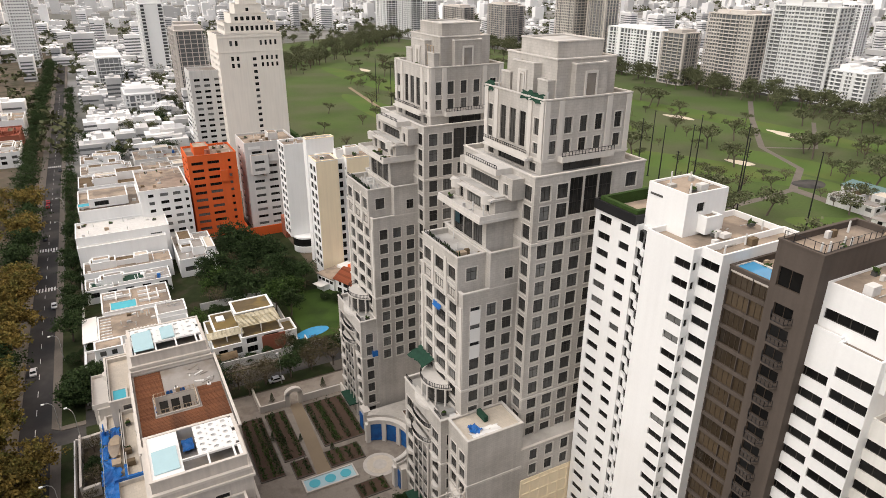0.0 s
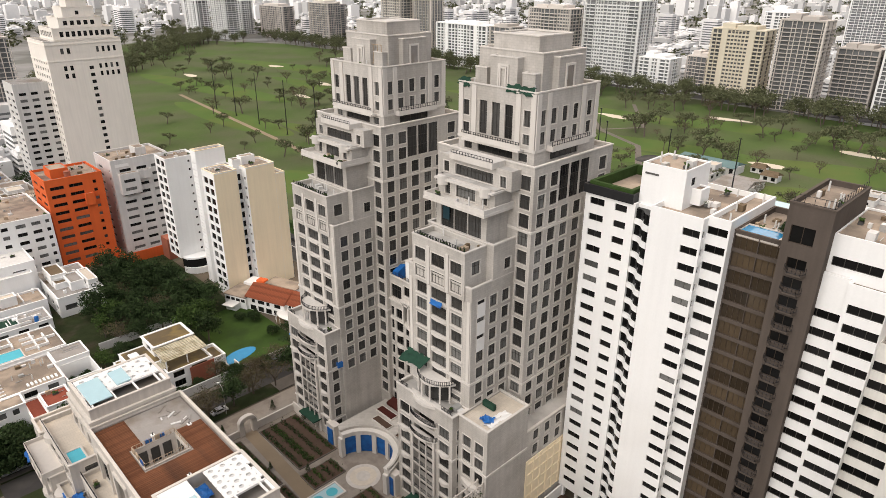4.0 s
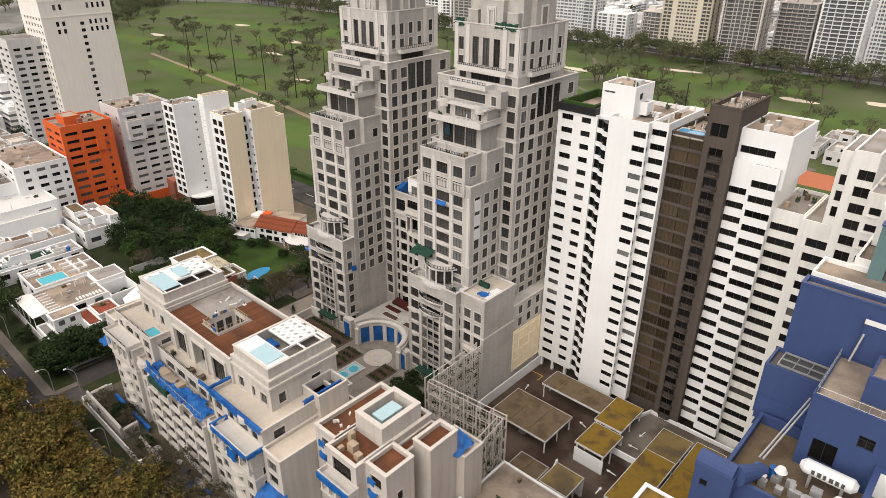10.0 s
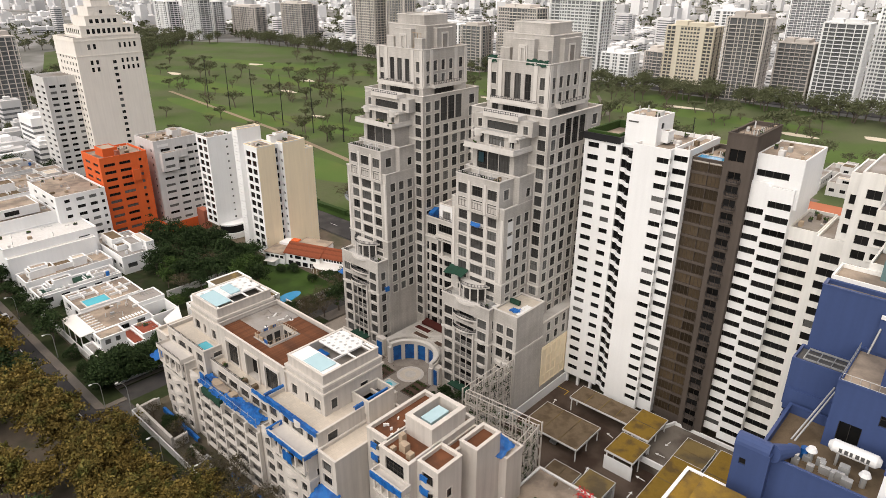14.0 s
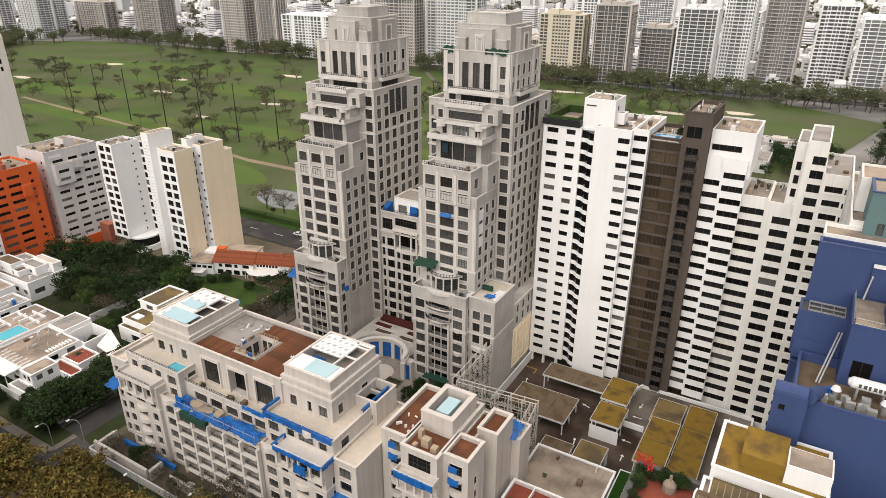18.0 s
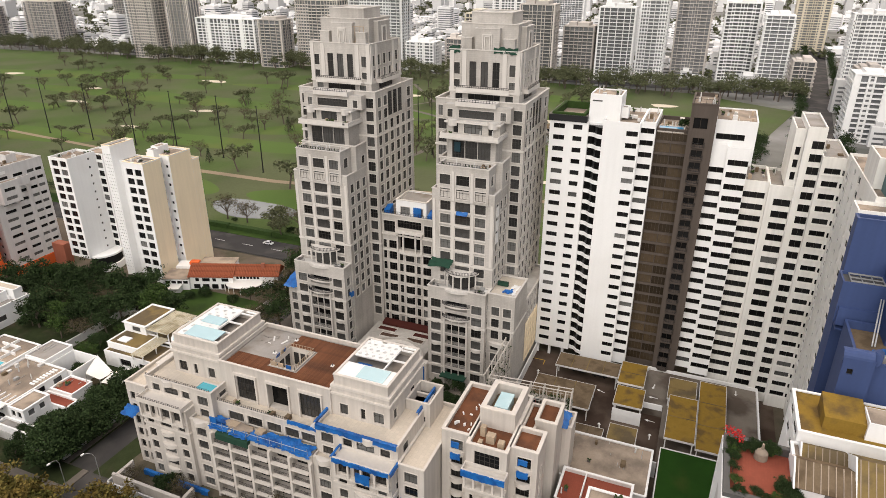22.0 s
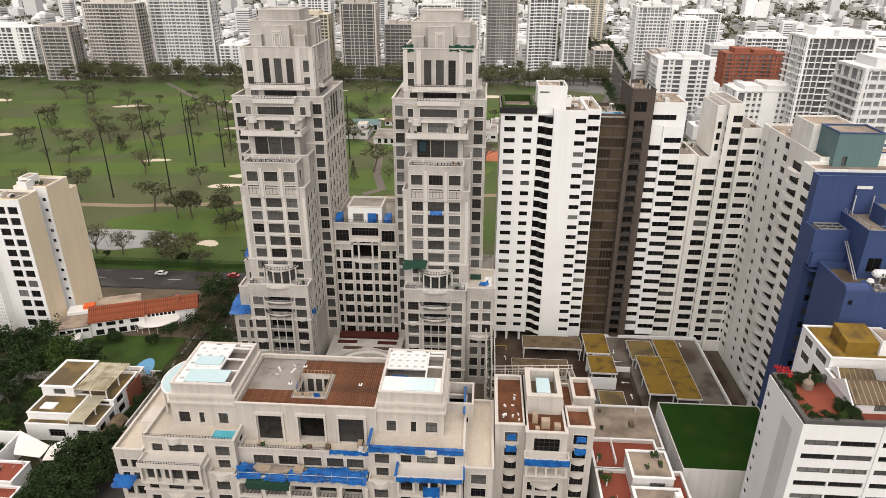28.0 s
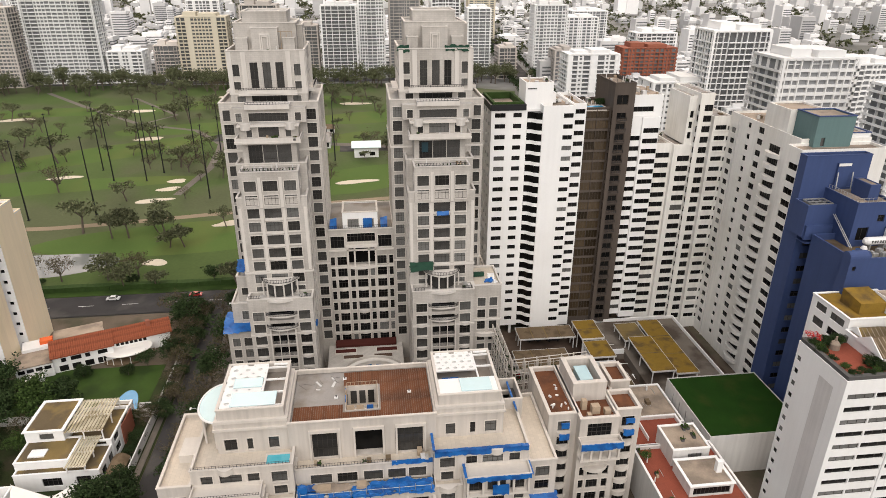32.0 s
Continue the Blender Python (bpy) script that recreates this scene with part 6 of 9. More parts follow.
def shed(x0, x1, y0, y1, z, roof, label, posts=True, seams=2, wall=False):
    e = thing("car_canopy", ((x0 + x1) / 2, (y0 + y1) / 2, G), label, "canopy", "car park canopies")
    part("roof_slab", MB().box(x0, x1, y0, y1, z - 0.22, z), roof, e)
    part("fascia", MB().ring(x0, x1, y0, y1, z - 0.45, z + 0.03, 0.06, 0.06), WHITE_OLD, e, "pale painted edge beam")
    for k in range(1, seams + 1):
        if x1 - x0 > y1 - y0:
            x = x0 + (x1 - x0) * k / (seams + 1)
            part("seam", MB().box(x - 0.09, x + 0.09, y0 + 0.1, y1 - 0.1, z - 0.05, z + 0.10), ROOF_OCHRE, e)
        else:
            y = y0 + (y1 - y0) * k / (seams + 1)
            part("seam", MB().box(x0 + 0.1, x1 - 0.1, y - 0.09, y + 0.09, z - 0.05, z + 0.10), ROOF_OCHRE, e)
    for x in (x0 + 0.4, (x0 + x1) / 2, x1 - 0.4):
        for y in (y0 + 0.4, y1 - 0.4):
            part("post", MB().box(x - 0.12, x + 0.12, y - 0.12, y + 0.12, G, z - 0.3), PERGOLA, e)
    if wall:
        part("wall", MB().box(x0, x0 + 0.2, y0, y1, G, z - 1.5), WHITE, e)
        part("wall", MB().box(x1 - 0.2, x1, y0, y1, G, z - 0.25), WHITE, e)


shed(59.2, 65.8, 52.8, 69.6, 2.2, ROOF_BROWN, "long brown car park canopy on white posts", seams=3)
shed(43.1, 54.0, 57.6, 73.0, 1.8, ROOF_BROWN, "broad brown car park canopy with seams")
shed(30.4, 37.4, 52.8, 59.8, 1.6, ROOF_BROWN, "brown canopy by the trellis wall", seams=1)
shed(54.7, 65.0, 45.8, 52.4, 4.0, ROOF_YELLOW, "ochre stained canopy roof", seams=1)
shed(46.3, 54.6, 45.2, 52.2, 3.2, ROOF_YELLOW, "ochre stained canopy beside the ramp", seams=0, wall=True)
shed(32.0, 38.6, 45.2, 51.6, 3.0, ROOF_OCHRE, "tan stained shed roof over a dark opening", seams=0, wall=True)
shed(36.0, 53.2, 32.7, 39.3, 4.6, ROOF_YELLOW, "long ochre canopy roof with a raised edge", seams=1)
shed(53.6, 63.2, 33.1, 39.9, 3.2, ROOF_OCHRE, "lower browned ochre canopy roof", seams=1)
shed(35.8, 63.6, 26.1, 32.4, 3.6, ROOF_YELLOW, "long ochre canopy roof beside another", seams=2)


def arrow(x, y, turn, z):
    m_ = MB()
    M_ = Matrix.Translation((x, y, z)) @ Matrix.Rotation(turn, 4, "Z")
    m_.box(-1.2, 0.4, -0.12, 0.12, 0, 0.012, M=M_)
    n = len(m_.v)
    m_.v += [tuple(M_ @ Vector(p)) for p in ((0.4, -0.45, 0.012), (1.2, 0, 0.012), (0.4, 0.45, 0.012))]
    m_.f.append((n, n + 1, n + 2))
    m_.m.append(0)
    tagged(single("arrow_marking", m_, PAINTLINE, "white painted direction arrow", "road marking"), kind="structure")


for x, y, w, z in ((56, 43.2, 1.6, G + 2.61), (61, 43.5, 3.0, G + 2.61), (46, 43.0, 1.5, G + 2.61), (40, 42.4, 0, G + 2.61), (60, 74.5, 0.2, G - 0.04), (57.5, 56.6, 1.2, G - 0.04), (43, 54.5, 0.2, G - 0.04), (66, 23.4, 3.1, G + 2.61)):
    arrow(x, y, w, z)
m = MB().box(64, 66.4, 74.0, 74.2, G - 0.045, G - 0.035).box(66.2, 66.4, 74.2, 77.5, G - 0.045, G - 0.035)
single("yellow_marking", m, YELLOWLINE, "yellow painted bay lines", "road marking", kind="structure")


# trellis walls
def trellis(x0, y0, x1, y1, z1, label):
    e = thing("trellis_wall", ((x0 + x1) / 2, (y0 + y1) / 2, G), label, "trellis", "trellis walls")
    n = max(3, round(math.hypot(x1 - x0, y1 - y0) / 3.0))
    for off in (0.0, 1.3):
        dx, dy = (0, off) if abs(x1 - x0) > abs(y1 - y0) else (off, 0)
        for i in range(n + 1):
            x, y = x0 + (x1 - x0) * i / n + dx, y0 + (y1 - y0) * i / n + dy
            part("post", MB().box(x - 0.14, x + 0.14, y - 0.14, y + 0.14, G, z1), CREAM_TRIM, e)
        for k in range(6):
            z = G + 2.0 + (z1 - G - 2.2) * k / 5
            part("beam", MB().tube((x0 + dx, y0 + dy, z), (x1 + dx, y1 + dy, z), 0.13, sides=4), CREAM_TRIM, e)
        d = MB()
        for i in range(2 * n):
            t = (i + 0.5) / (2 * n)
            x, y = x0 + (x1 - x0) * t + dx, y0 + (y1 - y0) * t + dy
            d.box(x - 0.07, x + 0.07, y - 0.07, y + 0.07, G + 2.0, z1 - 0.2)
        for k in range(10):
            z = G + 2.0 + (z1 - G - 2.2) * (k + 0.5) / 10
            d.tube((x0 + dx, y0 + dy, z), (x1 + dx, y1 + dy, z), 0.07, sides=4)
        if not off:
            part("lattice", d, CREAM, e)
    for k in range(5):
        z = G + 2.0 + (z1 - G - 2.2) * k / 5
        ox, oy = (0.0, 0.65) if abs(x1 - x0) > abs(y1 - y0) else (0.65, 0.0)
        part("planting_shelf", MB().tube((x0 + ox, y0 + oy, z + 0.1), (x1 + ox, y1 + oy, z + 0.1), 0.42, sides=4), CREAM, e)
    v = MB()
    q = random.Random(int(x0 + y1))
    pts_ = []
    for i in range(260):
        t = q.random()
        z = G + 2.4 + (z1 - G - 2.2) / 5 * q.randrange(5) + abs(q.gauss(0, .5))
        pts_.append((x0 + (x1 - x0) * t + 0.5 + q.gauss(0, .25), y0 + (y1 - y0) * t + 0.5 + q.gauss(0, .25), z))
    leaf_cloud(v, pts_, 9, 0.2, 0.3, q)
    tagged(part("climbers", v, LEAF_DARK, e, "climbing plants in the trellis"), kind="stuff")


trellis(30.0, 60.0, 28.4, 79.0, 15.4, "tall cream lattice trellis wall with climbing plants")
trellis(28.8, 79.0, 46.3, 79.2, 15.6, "cream lattice trellis wall beside the tower")
trellis(20.5, 58.8, 29.8, 60.0, 15.2, "cream lattice trellis wall behind the annex")
m = MB()
m.box(58.2, 74, 78.42, 78.57, 1.6, 13.6)
for k in range(8):
    m.box(58.2 + 2.2 * k, 58.4 + 2.2 * k, 78.27, 78.42, 1.6, 13.6)
for k in range(5):
    m.box(58.2, 74, 78.29, 78.41, 1.8 + 2.7 * k, 2.0 + 2.7 * k)
single("screen_wall", m, BEIGE, "pale tan panelled screen wall on the tower base", "screen")

single("boundary_wall", MB().box(44, 71.8, 77.5, 77.8, G, 0.9), WHITE, "white boundary wall between the tower and the car park", "wall", kind="structure")

# ---- turf-roofed hall, red-terraced house ----
b = Building("turf_hall", (16, 32, G), "low white hall with a green artificial turf roof", "hall", WHITE_OLD, WHITE_OLD, TURF, sill=False, panes=False)
b.tier(5.2, 27.3, 16.8, 39.8, G, 8.6, par=0.15, thick=0.2, coping=0.0, L=grid([(6 + 3.4 * k, 6.5 + 3.4 * k) for k in range(6)], [(2, 7)], "p"))
b.done()
b = Building("red_terrace_house", (2, 50, G), "white house with red clay roof terraces and tan roofs", "house", WHITE_OLD, WHITE, ROOF_TAN, sill=False, panes=False)
b.tier(-14, 4.9, 40.2, 57.6, G, 8.0, par=0.9, roofm=1, F=grid([(46, 49), (52, 55)], [(1, 3), (4.5, 6.5)]))
b.tier(4.9, 14.4, 43.6, 57.6, G, 8.0, par=0.9, roofm=1)
b.tier(-0.8, 7.0, 43.4, 51.4, 7.0, 11.3, par=0.3, coping=0.15, F=grid([(45, 48)], [(8, 10)]))
b.tier(-9.5, -2.0, 42.6, 51.6, 7.0, 9.9, par=0.2, coping=0.25, F=[(43.2, 50.9, 7.4, 9.2, "g")])
b.tier(14.5, 29.3, 41, 58.5, G, 5.6, par=0.4, coping=0.1)
b.t("chimney").box(-6.4, -5.4, 43.6, 44.8, 9.7, 12.4)
b.t("roof_kerb").box(7.2, 14.2, 52.8, 53.05, 7.0, 8.1)
b.clutter(-13, 15, 54.2, 57.2, 7.1, 12, 61)
b.clutter(-0.2, 6.4, 44.2, 50.8, 11.0, 6, 62)
b.clutter(17.5, 28.5, 42, 57.5, 5.2, 10, 63)
b.done(extra_roofs=[REDFLOOR])

# ---- roof garden tower at the far right ----
b = Building("garden_roof_tower", (-10, 10, G), "white apartment tower with window bands and a planted red roof terrace", "apartment block", WHITE, WHITE, REDFLOOR, FRAME_DARK, sill=False, panes=False, curtain=0.45)
zt = rows_of(34.0 - 2.75 * 12, 2.75, 13, 1.15)
b.tier(-16.8, -3.4, -30.0, 31.7, G, 38.0, F=grid([(25.6, 30.8), (19.9, 25.3), (13.6, 18.9), (8, 13.3), (2, 7.6), (-4, 1.6)], zt, "p"), L=grid([(-5.0, -3.8)], zt, "p"), par=0.6, coping=0)
b.facing("L", -14.2, -10.4, 31.72, G, 35.0, GREYWALL)
for k in range(3):
    b.t.box(-17.0, -16.7, 19.2 - 5.7 * k, 19.6 - 5.7 * k, G, 38.2)
b.tier(-12.5, -3.2, -12.0, 22.6, 37.0, 39.6, par=0.2, coping=0.1, roofm=1, F=grid([(12, 14), (17, 19)], [(37.8, 39.2)]))
b.tier(-3.0, 8.0, 8.0, 22.0, G, 41.6, par=0.2, coping=0.1, roofm=2, L=grid([(-1.8, 2.2), (3.4, 6.6)], [(39.0, 40.6), (35.6, 37.4)], "p"))
b.done(extra_roofs=[ROOF_TAN, ROOF_YELLOW], extra_walls=[GREYWALL])
for k, (xa, xm, xb, ya, yb, z0, z1) in enumerate(((-13.2, -9.6, -6.2, 15.6, 22.8, 39.5, 41.6), (-12.4, -8.0, -3.0, 6.4, 15.4, 39.6, 42.6), (-12.8, -8.6, -4.0, -6.0, 6.2, 39.5, 41.9), (-6.2, -4.6, -2.8, 15.6, 21.4, 39.5, 40.6))):
    part("gable_roof", MB().prism([(xa, ya), (xm, ya), (xm, yb), (xa, yb)], z0, [z0 + .1, z1, z1, z0 + .1]).prism([(xm, ya), (xb, ya), (xb, yb), (xm, yb)], z0, [z1, z0 + .1, z0 + .1, z1]), (ROOF_BROWN, ROOF_OCHRE, ROOF_YELLOW, ROOF_OCHRE)[k], b.e, "brown pitched penthouse roof")
    gm = MB()
    for y in (yb + .02, yb + .24):
        n = len(gm.v)
        gm.v += [(xa - .2, y, z0), (xb + .2, y, z0), (xm, y, z1 + .35)]
        gm.f.append((n, n + 1, n + 2))
        gm.m.append(0)
    gm.quad((xa - .2, yb + .02, z0), (xm, yb + .02, z1 + .35), (xm, yb + .24, z1 + .35), (xa - .2, yb + .24, z0))
    gm.quad((xm, yb + .02, z1 + .35), (xb + .2, yb + .02, z0), (xb + .2, yb + .24, z0), (xm, yb + .24, z1 + .35))
    part("gable_wall", gm, WHITE, b.e, "white plastered gable end")
    for m_ in range(int((yb - ya) / 0.9)):
        y = ya + .45 + .9 * m_
        part("tile_batten", MB().prism([(xa, y), (xm, y), (xm, y + .12), (xa, y + .12)], z0, [z0 + .16, z1 + .06, z1 + .06, z0 + .16]), ROOF_TAN, b.e)
part("ochre_roof", MB().prism([(-1.0, 13.4), (4.4, 13.4), (4.4, 18.8), (-1.0, 18.8)], 41.4, [43.6, 44.4, 44.4, 43.6]), ROOF_YELLOW, b.e, "ochre waterproofed roof box")
part("white_box", MB().box(-1.5, 2.6, 8.1, 13.4, 38, 44.4), WHITE, b.e, "white plastered stair housing")
part("stained_roof", MB().box(-1.3, 2.4, 8.3, 13.2, 44.4, 44.46), ROOF_TAN, b.e, "stained tan roof of the stair housing")
part("planter_wall", MB().ring(-16.6, -3.6, -29.8, 31.5, 37.3, 38.7, 0.05, 0.8), DARKWALL, b.e, "dark planter edge round the roof")
part("clay_oven", MB().tube((-6.0, 26.4, 37.4), (-6.0, 26.4, 38.5), 0.95, 0.9, 14).tube((-6.0, 26.4, 38.5), (-6.0, 26.4, 39.1), 0.9, 0.35, 14).tube((-6.0, 26.4, 39.1), (-6.0, 26.4, 40.0), 0.2, 0.18, 8), ROOF_TAN, b.e, "tan domed clay oven on the terrace")


# ---- blocks beyond the side street ----
b = Building("orange_block", (37, 281, G), "bright orange apartment block with dark window bands", "apartment block", ORANGE, ORANGE, ROOF_TAN, FRAME_DARK, sill=False, panes=False, curtain=0.35)
zo = rows_of(1.6, 3.1, 10, 1.2)
b.tier(27.6, 46.8, 272.0, 290.0, G, 33.4, F=grid([(274, 279), (282, 287)], zo, "p"), R=grid([(29.0, 33.5), (35.2, 39.8)], zo, "p") + grid([(43.2, 44.4)], zo, "p"), par=0.8, coping=0.05)
b.tier(31, 37, 276, 284, 32.5, 36.0, par=0.2, coping=0)
b.clutter(38, 46, 273, 289, 32.6, 10, 13)
b.tier(39.5, 42.5, 270.6, 272.2, 22.0, 26.5, par=0.2, coping=0)
b.done()
single("roof_tank", MB().tube((36, 274.5, 33), (36, 274.5, 35), 1.1, sides=14), BRICKRED, "red water tank on the orange block", "water tank")
b = Building("grey_block", (54, 266, G), "pale grey apartment block with slit windows and a roof sign", "apartment block", GREYWALL, GREYWALL, ROOF_TAN, FRAME_DARK, sill=False, panes=False, curtain=0.3)
zg = rows_of(-0.4, 3.15, 11, 1.15)
b.tier(50.6, 72.0, 273.0, 291.0, G, 36.0, F=grid([(275.4, 276.6), (283, 287)], zg, "p"), R=grid([(53.4, 57.6), (59.6, 63.4), (65.2, 68.0), (68.6, 71.2)], zg, "p"), par=0.8, coping=0.05)
b.clutter(52, 71, 274, 290, 35.2, 18, 14)
b.tier(52.4, 59.6, 270.6, 273.2, 22.8, 31.0, par=0.2, coping=0, R=grid([(53.6, 57.8)], [(24.2, 25.4), (27.4, 28.6)], "p"))
b.tier(60.0, 64.6, 271.6, 273.2, 27.6, 31.0, par=0.2, coping=0)
b.tier(62, 66, 278, 284, 35.2, 38.2, par=0.2, coping=0)
b.done()
part("lettering", MB().box(52.0, 57.0, 272.86, 272.9, 33.2, 34.3), PERGOLA, b.e, "pale illegible roof lettering")
part("base_wall", MB().box(47, 62, 264.0, 264.4, G, 2.0).box(47, 47.4, 264.4, 284, G, 2.0), ORANGE, b.e, "orange garden wall at the foot")
part("gate_house", MB().box(60.5, 63.6, 257.0, 263.0, G, 6.4), BRICKRED, b.e, "orange red gate house")
b = Building("white_block", (62, 247, G), "white apartment slab with a rounded base and square windows", "apartment block", WHITE, WHITE, ROOF_TAN, FRAME_DARK, sill=False, panes=False, curtain=0.1)
zh = rows_of(4.6, 3.05, 12, 2.1)
b.tier(59.4, 70.8, 242.8, 251.8, 3.6, 41.2, F=grid([(243.7, 246.6), (247.6, 250.6)], zh, "p"), R=grid([(67.4, 68.2)], rows_of(5.2, 3.05, 12, 0.8), "p"), par=0.8, coping=0.05)
# recess with window pairs between slab and stair tower
b.tier(70.8, 78.0, 239.4, 249.0, 1.0, 40.4, F=grid([(240.0, 242.6)], zh, "p"), par=0.5, coping=0.05)
b.clutter(61, 70, 244, 251, 40.4, 8, 15)
b.done()
pts = [(66.2 + 6.2 * math.cos(w), 243.0 + 5.4 * math.sin(w)) for w in [math.pi + math.pi * k / 14 for k in range(15)]]
part("base_glass", MB().prism(pts, 0.4, 3.6), PANE, b.e, "curved dark base glazing")
part("base_wall", MB().prism([(x, y - 0.7) for x, y in pts], G, 0.4), WHITE, b.e, "curved white base wall")
part("base_band", MB().prism([(x, y - 0.4) for x, y in pts], 3.6, 4.2), WHITE, b.e, "curved white band over the glazing")
b = Building("beige_block", (74, 213, G), "cream and beige apartment slab with white stair tower", "apartment block", WHITE, BEIGE, ROOF_TAN, FRAME_DARK, sill=False, panes=False, curtain=0.1)
zq = rows_of(1.4, 3.3, 12, 2.2)
b.tier(62.4, 70.4, 211.8, 220.6, G, 42.2, F=grid([(212.9, 215.7), (216.6, 219.5)], zq, "p"), par=0.6, coping=0.05)
b.facing("R", 62.45, 70.3, 211.76, G, 41.8, BEIGE)
# dotted stair tower
b.tier(63.6, 74.0, 226.4, 230.2, G, 46.6, F=grid([(226.85 + 0.8 * k, 227.2 + 0.8 * k) for k in range(4)], rows_of(0.0, 1.2, 37, 0.4), "p"), par=0.6, coping=0.05)
b.tier(66.5, 74.0, 220.6, 226.4, G, 41.0, par=0.4, coping=0)
# dark service recess and rear slab with its lower step
b.tier(70.4, 73.0, 213.6, 219.6, G, 41.6, R=grid([(71.0, 72.4)], zq, "p"), par=0.3, coping=0)
b.tier(73.0, 83.4, 210.6, 220.6, G, 42.4, par=0.8, coping=0.05, F=grid([(211.5, 212.6)], rows_of(1.6, 3.3, 12, 1.0), "p"))
b.tier(83.4, 87.1, 210.6, 219.0, G, 38.4, par=0.8, coping=0.05)
b.facing("R", 73.05, 83.38, 210.56, G, 42.0, BEIGE)
b.facing("R", 83.42, 87.0, 210.56, G, 38.0, BEIGE)
b.clutter(63.4, 69.6, 213, 219.6, 41.6, 7, 11)
b.clutter(74, 82.6, 211.6, 219.6, 41.6, 8, 12)
b.tier(70.6, 73.4, 214.6, 217.4, 41.0, 44.6, par=0.2, coping=0)
b.tier(75, 80, 217, 220, 41.5, 44.4, par=0.2, coping=0)
b.done(extra_walls=[BEIGE])

# tall pale tower with corniced top
b = Building("pale_tower", (78, 380, G), "tall pale cream tower with a corniced top", "residential tower", PALECREAM, PALECREAM, ROOF_GREY, FRAME_DARK, sill=False, panes=False, curtain=0.1)
zf = rows_of(4.0, 3.3, 18, 1.6)
b.tier(61, 95, 369, 397, G, 70.6, F=grid([(371 + 4 * k, 372.6 + 4 * k) for k in range(6)], zf), R=grid([(78.4, 80.4)], zf[:-1]) + grid([(67.2, 68.6), (70.0, 71.4), (83.0, 84.2), (85.6, 86.8), (88.2, 89.4), (90.8, 92.0)], [(64.6, 67.2), (57.0, 59.2), (53.4, 55.6)]), par=0.8, cornice=(61.6, 69.0))
b.tier(66, 93, 371, 393, 70, 76.0, R=grid([(69 + 2.6 * k, 70.6 + 2.6 * k) for k in range(9)], [(72.0, 74.4)]), F=grid([(373 + 2.6 * k, 374.6 + 2.6 * k) for k in range(7)], [(72, 74.4)]), par=0.8, cornice=(71,))
b.tier(70, 89, 373, 391, 75, 80.5, R=grid([(72 + 3 * k, 73.8 + 3 * k) for k in range(5)], [(77, 79)]), par=0.6)
b.tier(73, 87, 375, 389, 80, 85.0, R=[(78.6, 80.2, 81.5, 83.2)], par=0.5)
b.tier(76, 85, 377, 387, 84.5, 88.0, par=0.3)
b.done()
b = Building("grey_block", (55, 385, G), "pale grey slab beside the corniced tower", "apartment block", WHITE_OLD, WHITE_OLD, ROOF_GREY, FRAME_DARK, sill=False, panes=False)
b.tier(46, 63, 378, 396, G, 52, F=grid([(380, 384), (388, 392)], rows_of(3, 3.1, 15, 1.3), "p"), R=grid([(48, 51), (53, 56), (58.5, 61.5)], rows_of(3, 3.1, 15, 1.3), "p"), par=0.6, coping=0)
b.done()
# white villa blocks towards the avenue
b = Building("white_flats", (16, 282, G), "white low block of flats with scattered windows and a tan roof", "apartment block", WHITE, WHITE, ROOF_TAN, FRAME_DARK, sill=False, panes=False, curtain=0.3)
zv = rows_of(1.0, 3.1, 7, 1.3)
b.tier(8.0, 26.6, 269.0, 300, G, 22.6, R=grid([(11, 13), (15.4, 18.4), (20.2, 23.0)], zv, "p") + grid([(24.6, 25.8)], zv, "p"), F=grid([(272, 275), (280, 284), (290, 293)], zv, "p"), par=0.7, coping=0.05)
b.tier(-14, 8.0, 272, 300, G, 17.0, R=grid([(-11, -8), (-4, -1), (3, 6)], zv[:4], "p"), F=grid([(276, 279), (285, 290)], zv[:4], "p"), par=0.9, coping=0.05)
b.tier(-10, 4.0, 276, 290, 16.5, 20.0, par=0.3, coping=0.1, R=grid([(-8, -3)], [(17.2, 19)], "p"))
b.clutter(9, 26, 270, 299, 21.9, 18, 15)
b.clutter(-13, 7, 273, 299, 16.1, 12, 16)
b.tier(-16, 15.8, 255.0, 272, G, 12.6, par=0.6, coping=0.05, roofm=1, R=grid([(9, 13)], [(9.0, 10.2)], "p"))
b.tier(-16, 14.0, 252.4, 255.2, G, 9.6, par=0.2, coping=0.05, roofm=1)
b.clutter(-15, 15, 256, 271, 12.0, 16, 17)
b.done(extra_roofs=[WHITE_OLD])
pool("roof_pool", -14, -9, 277, 281, 17.0, POOLTILE, "small turquoise pool on the flats' roof")


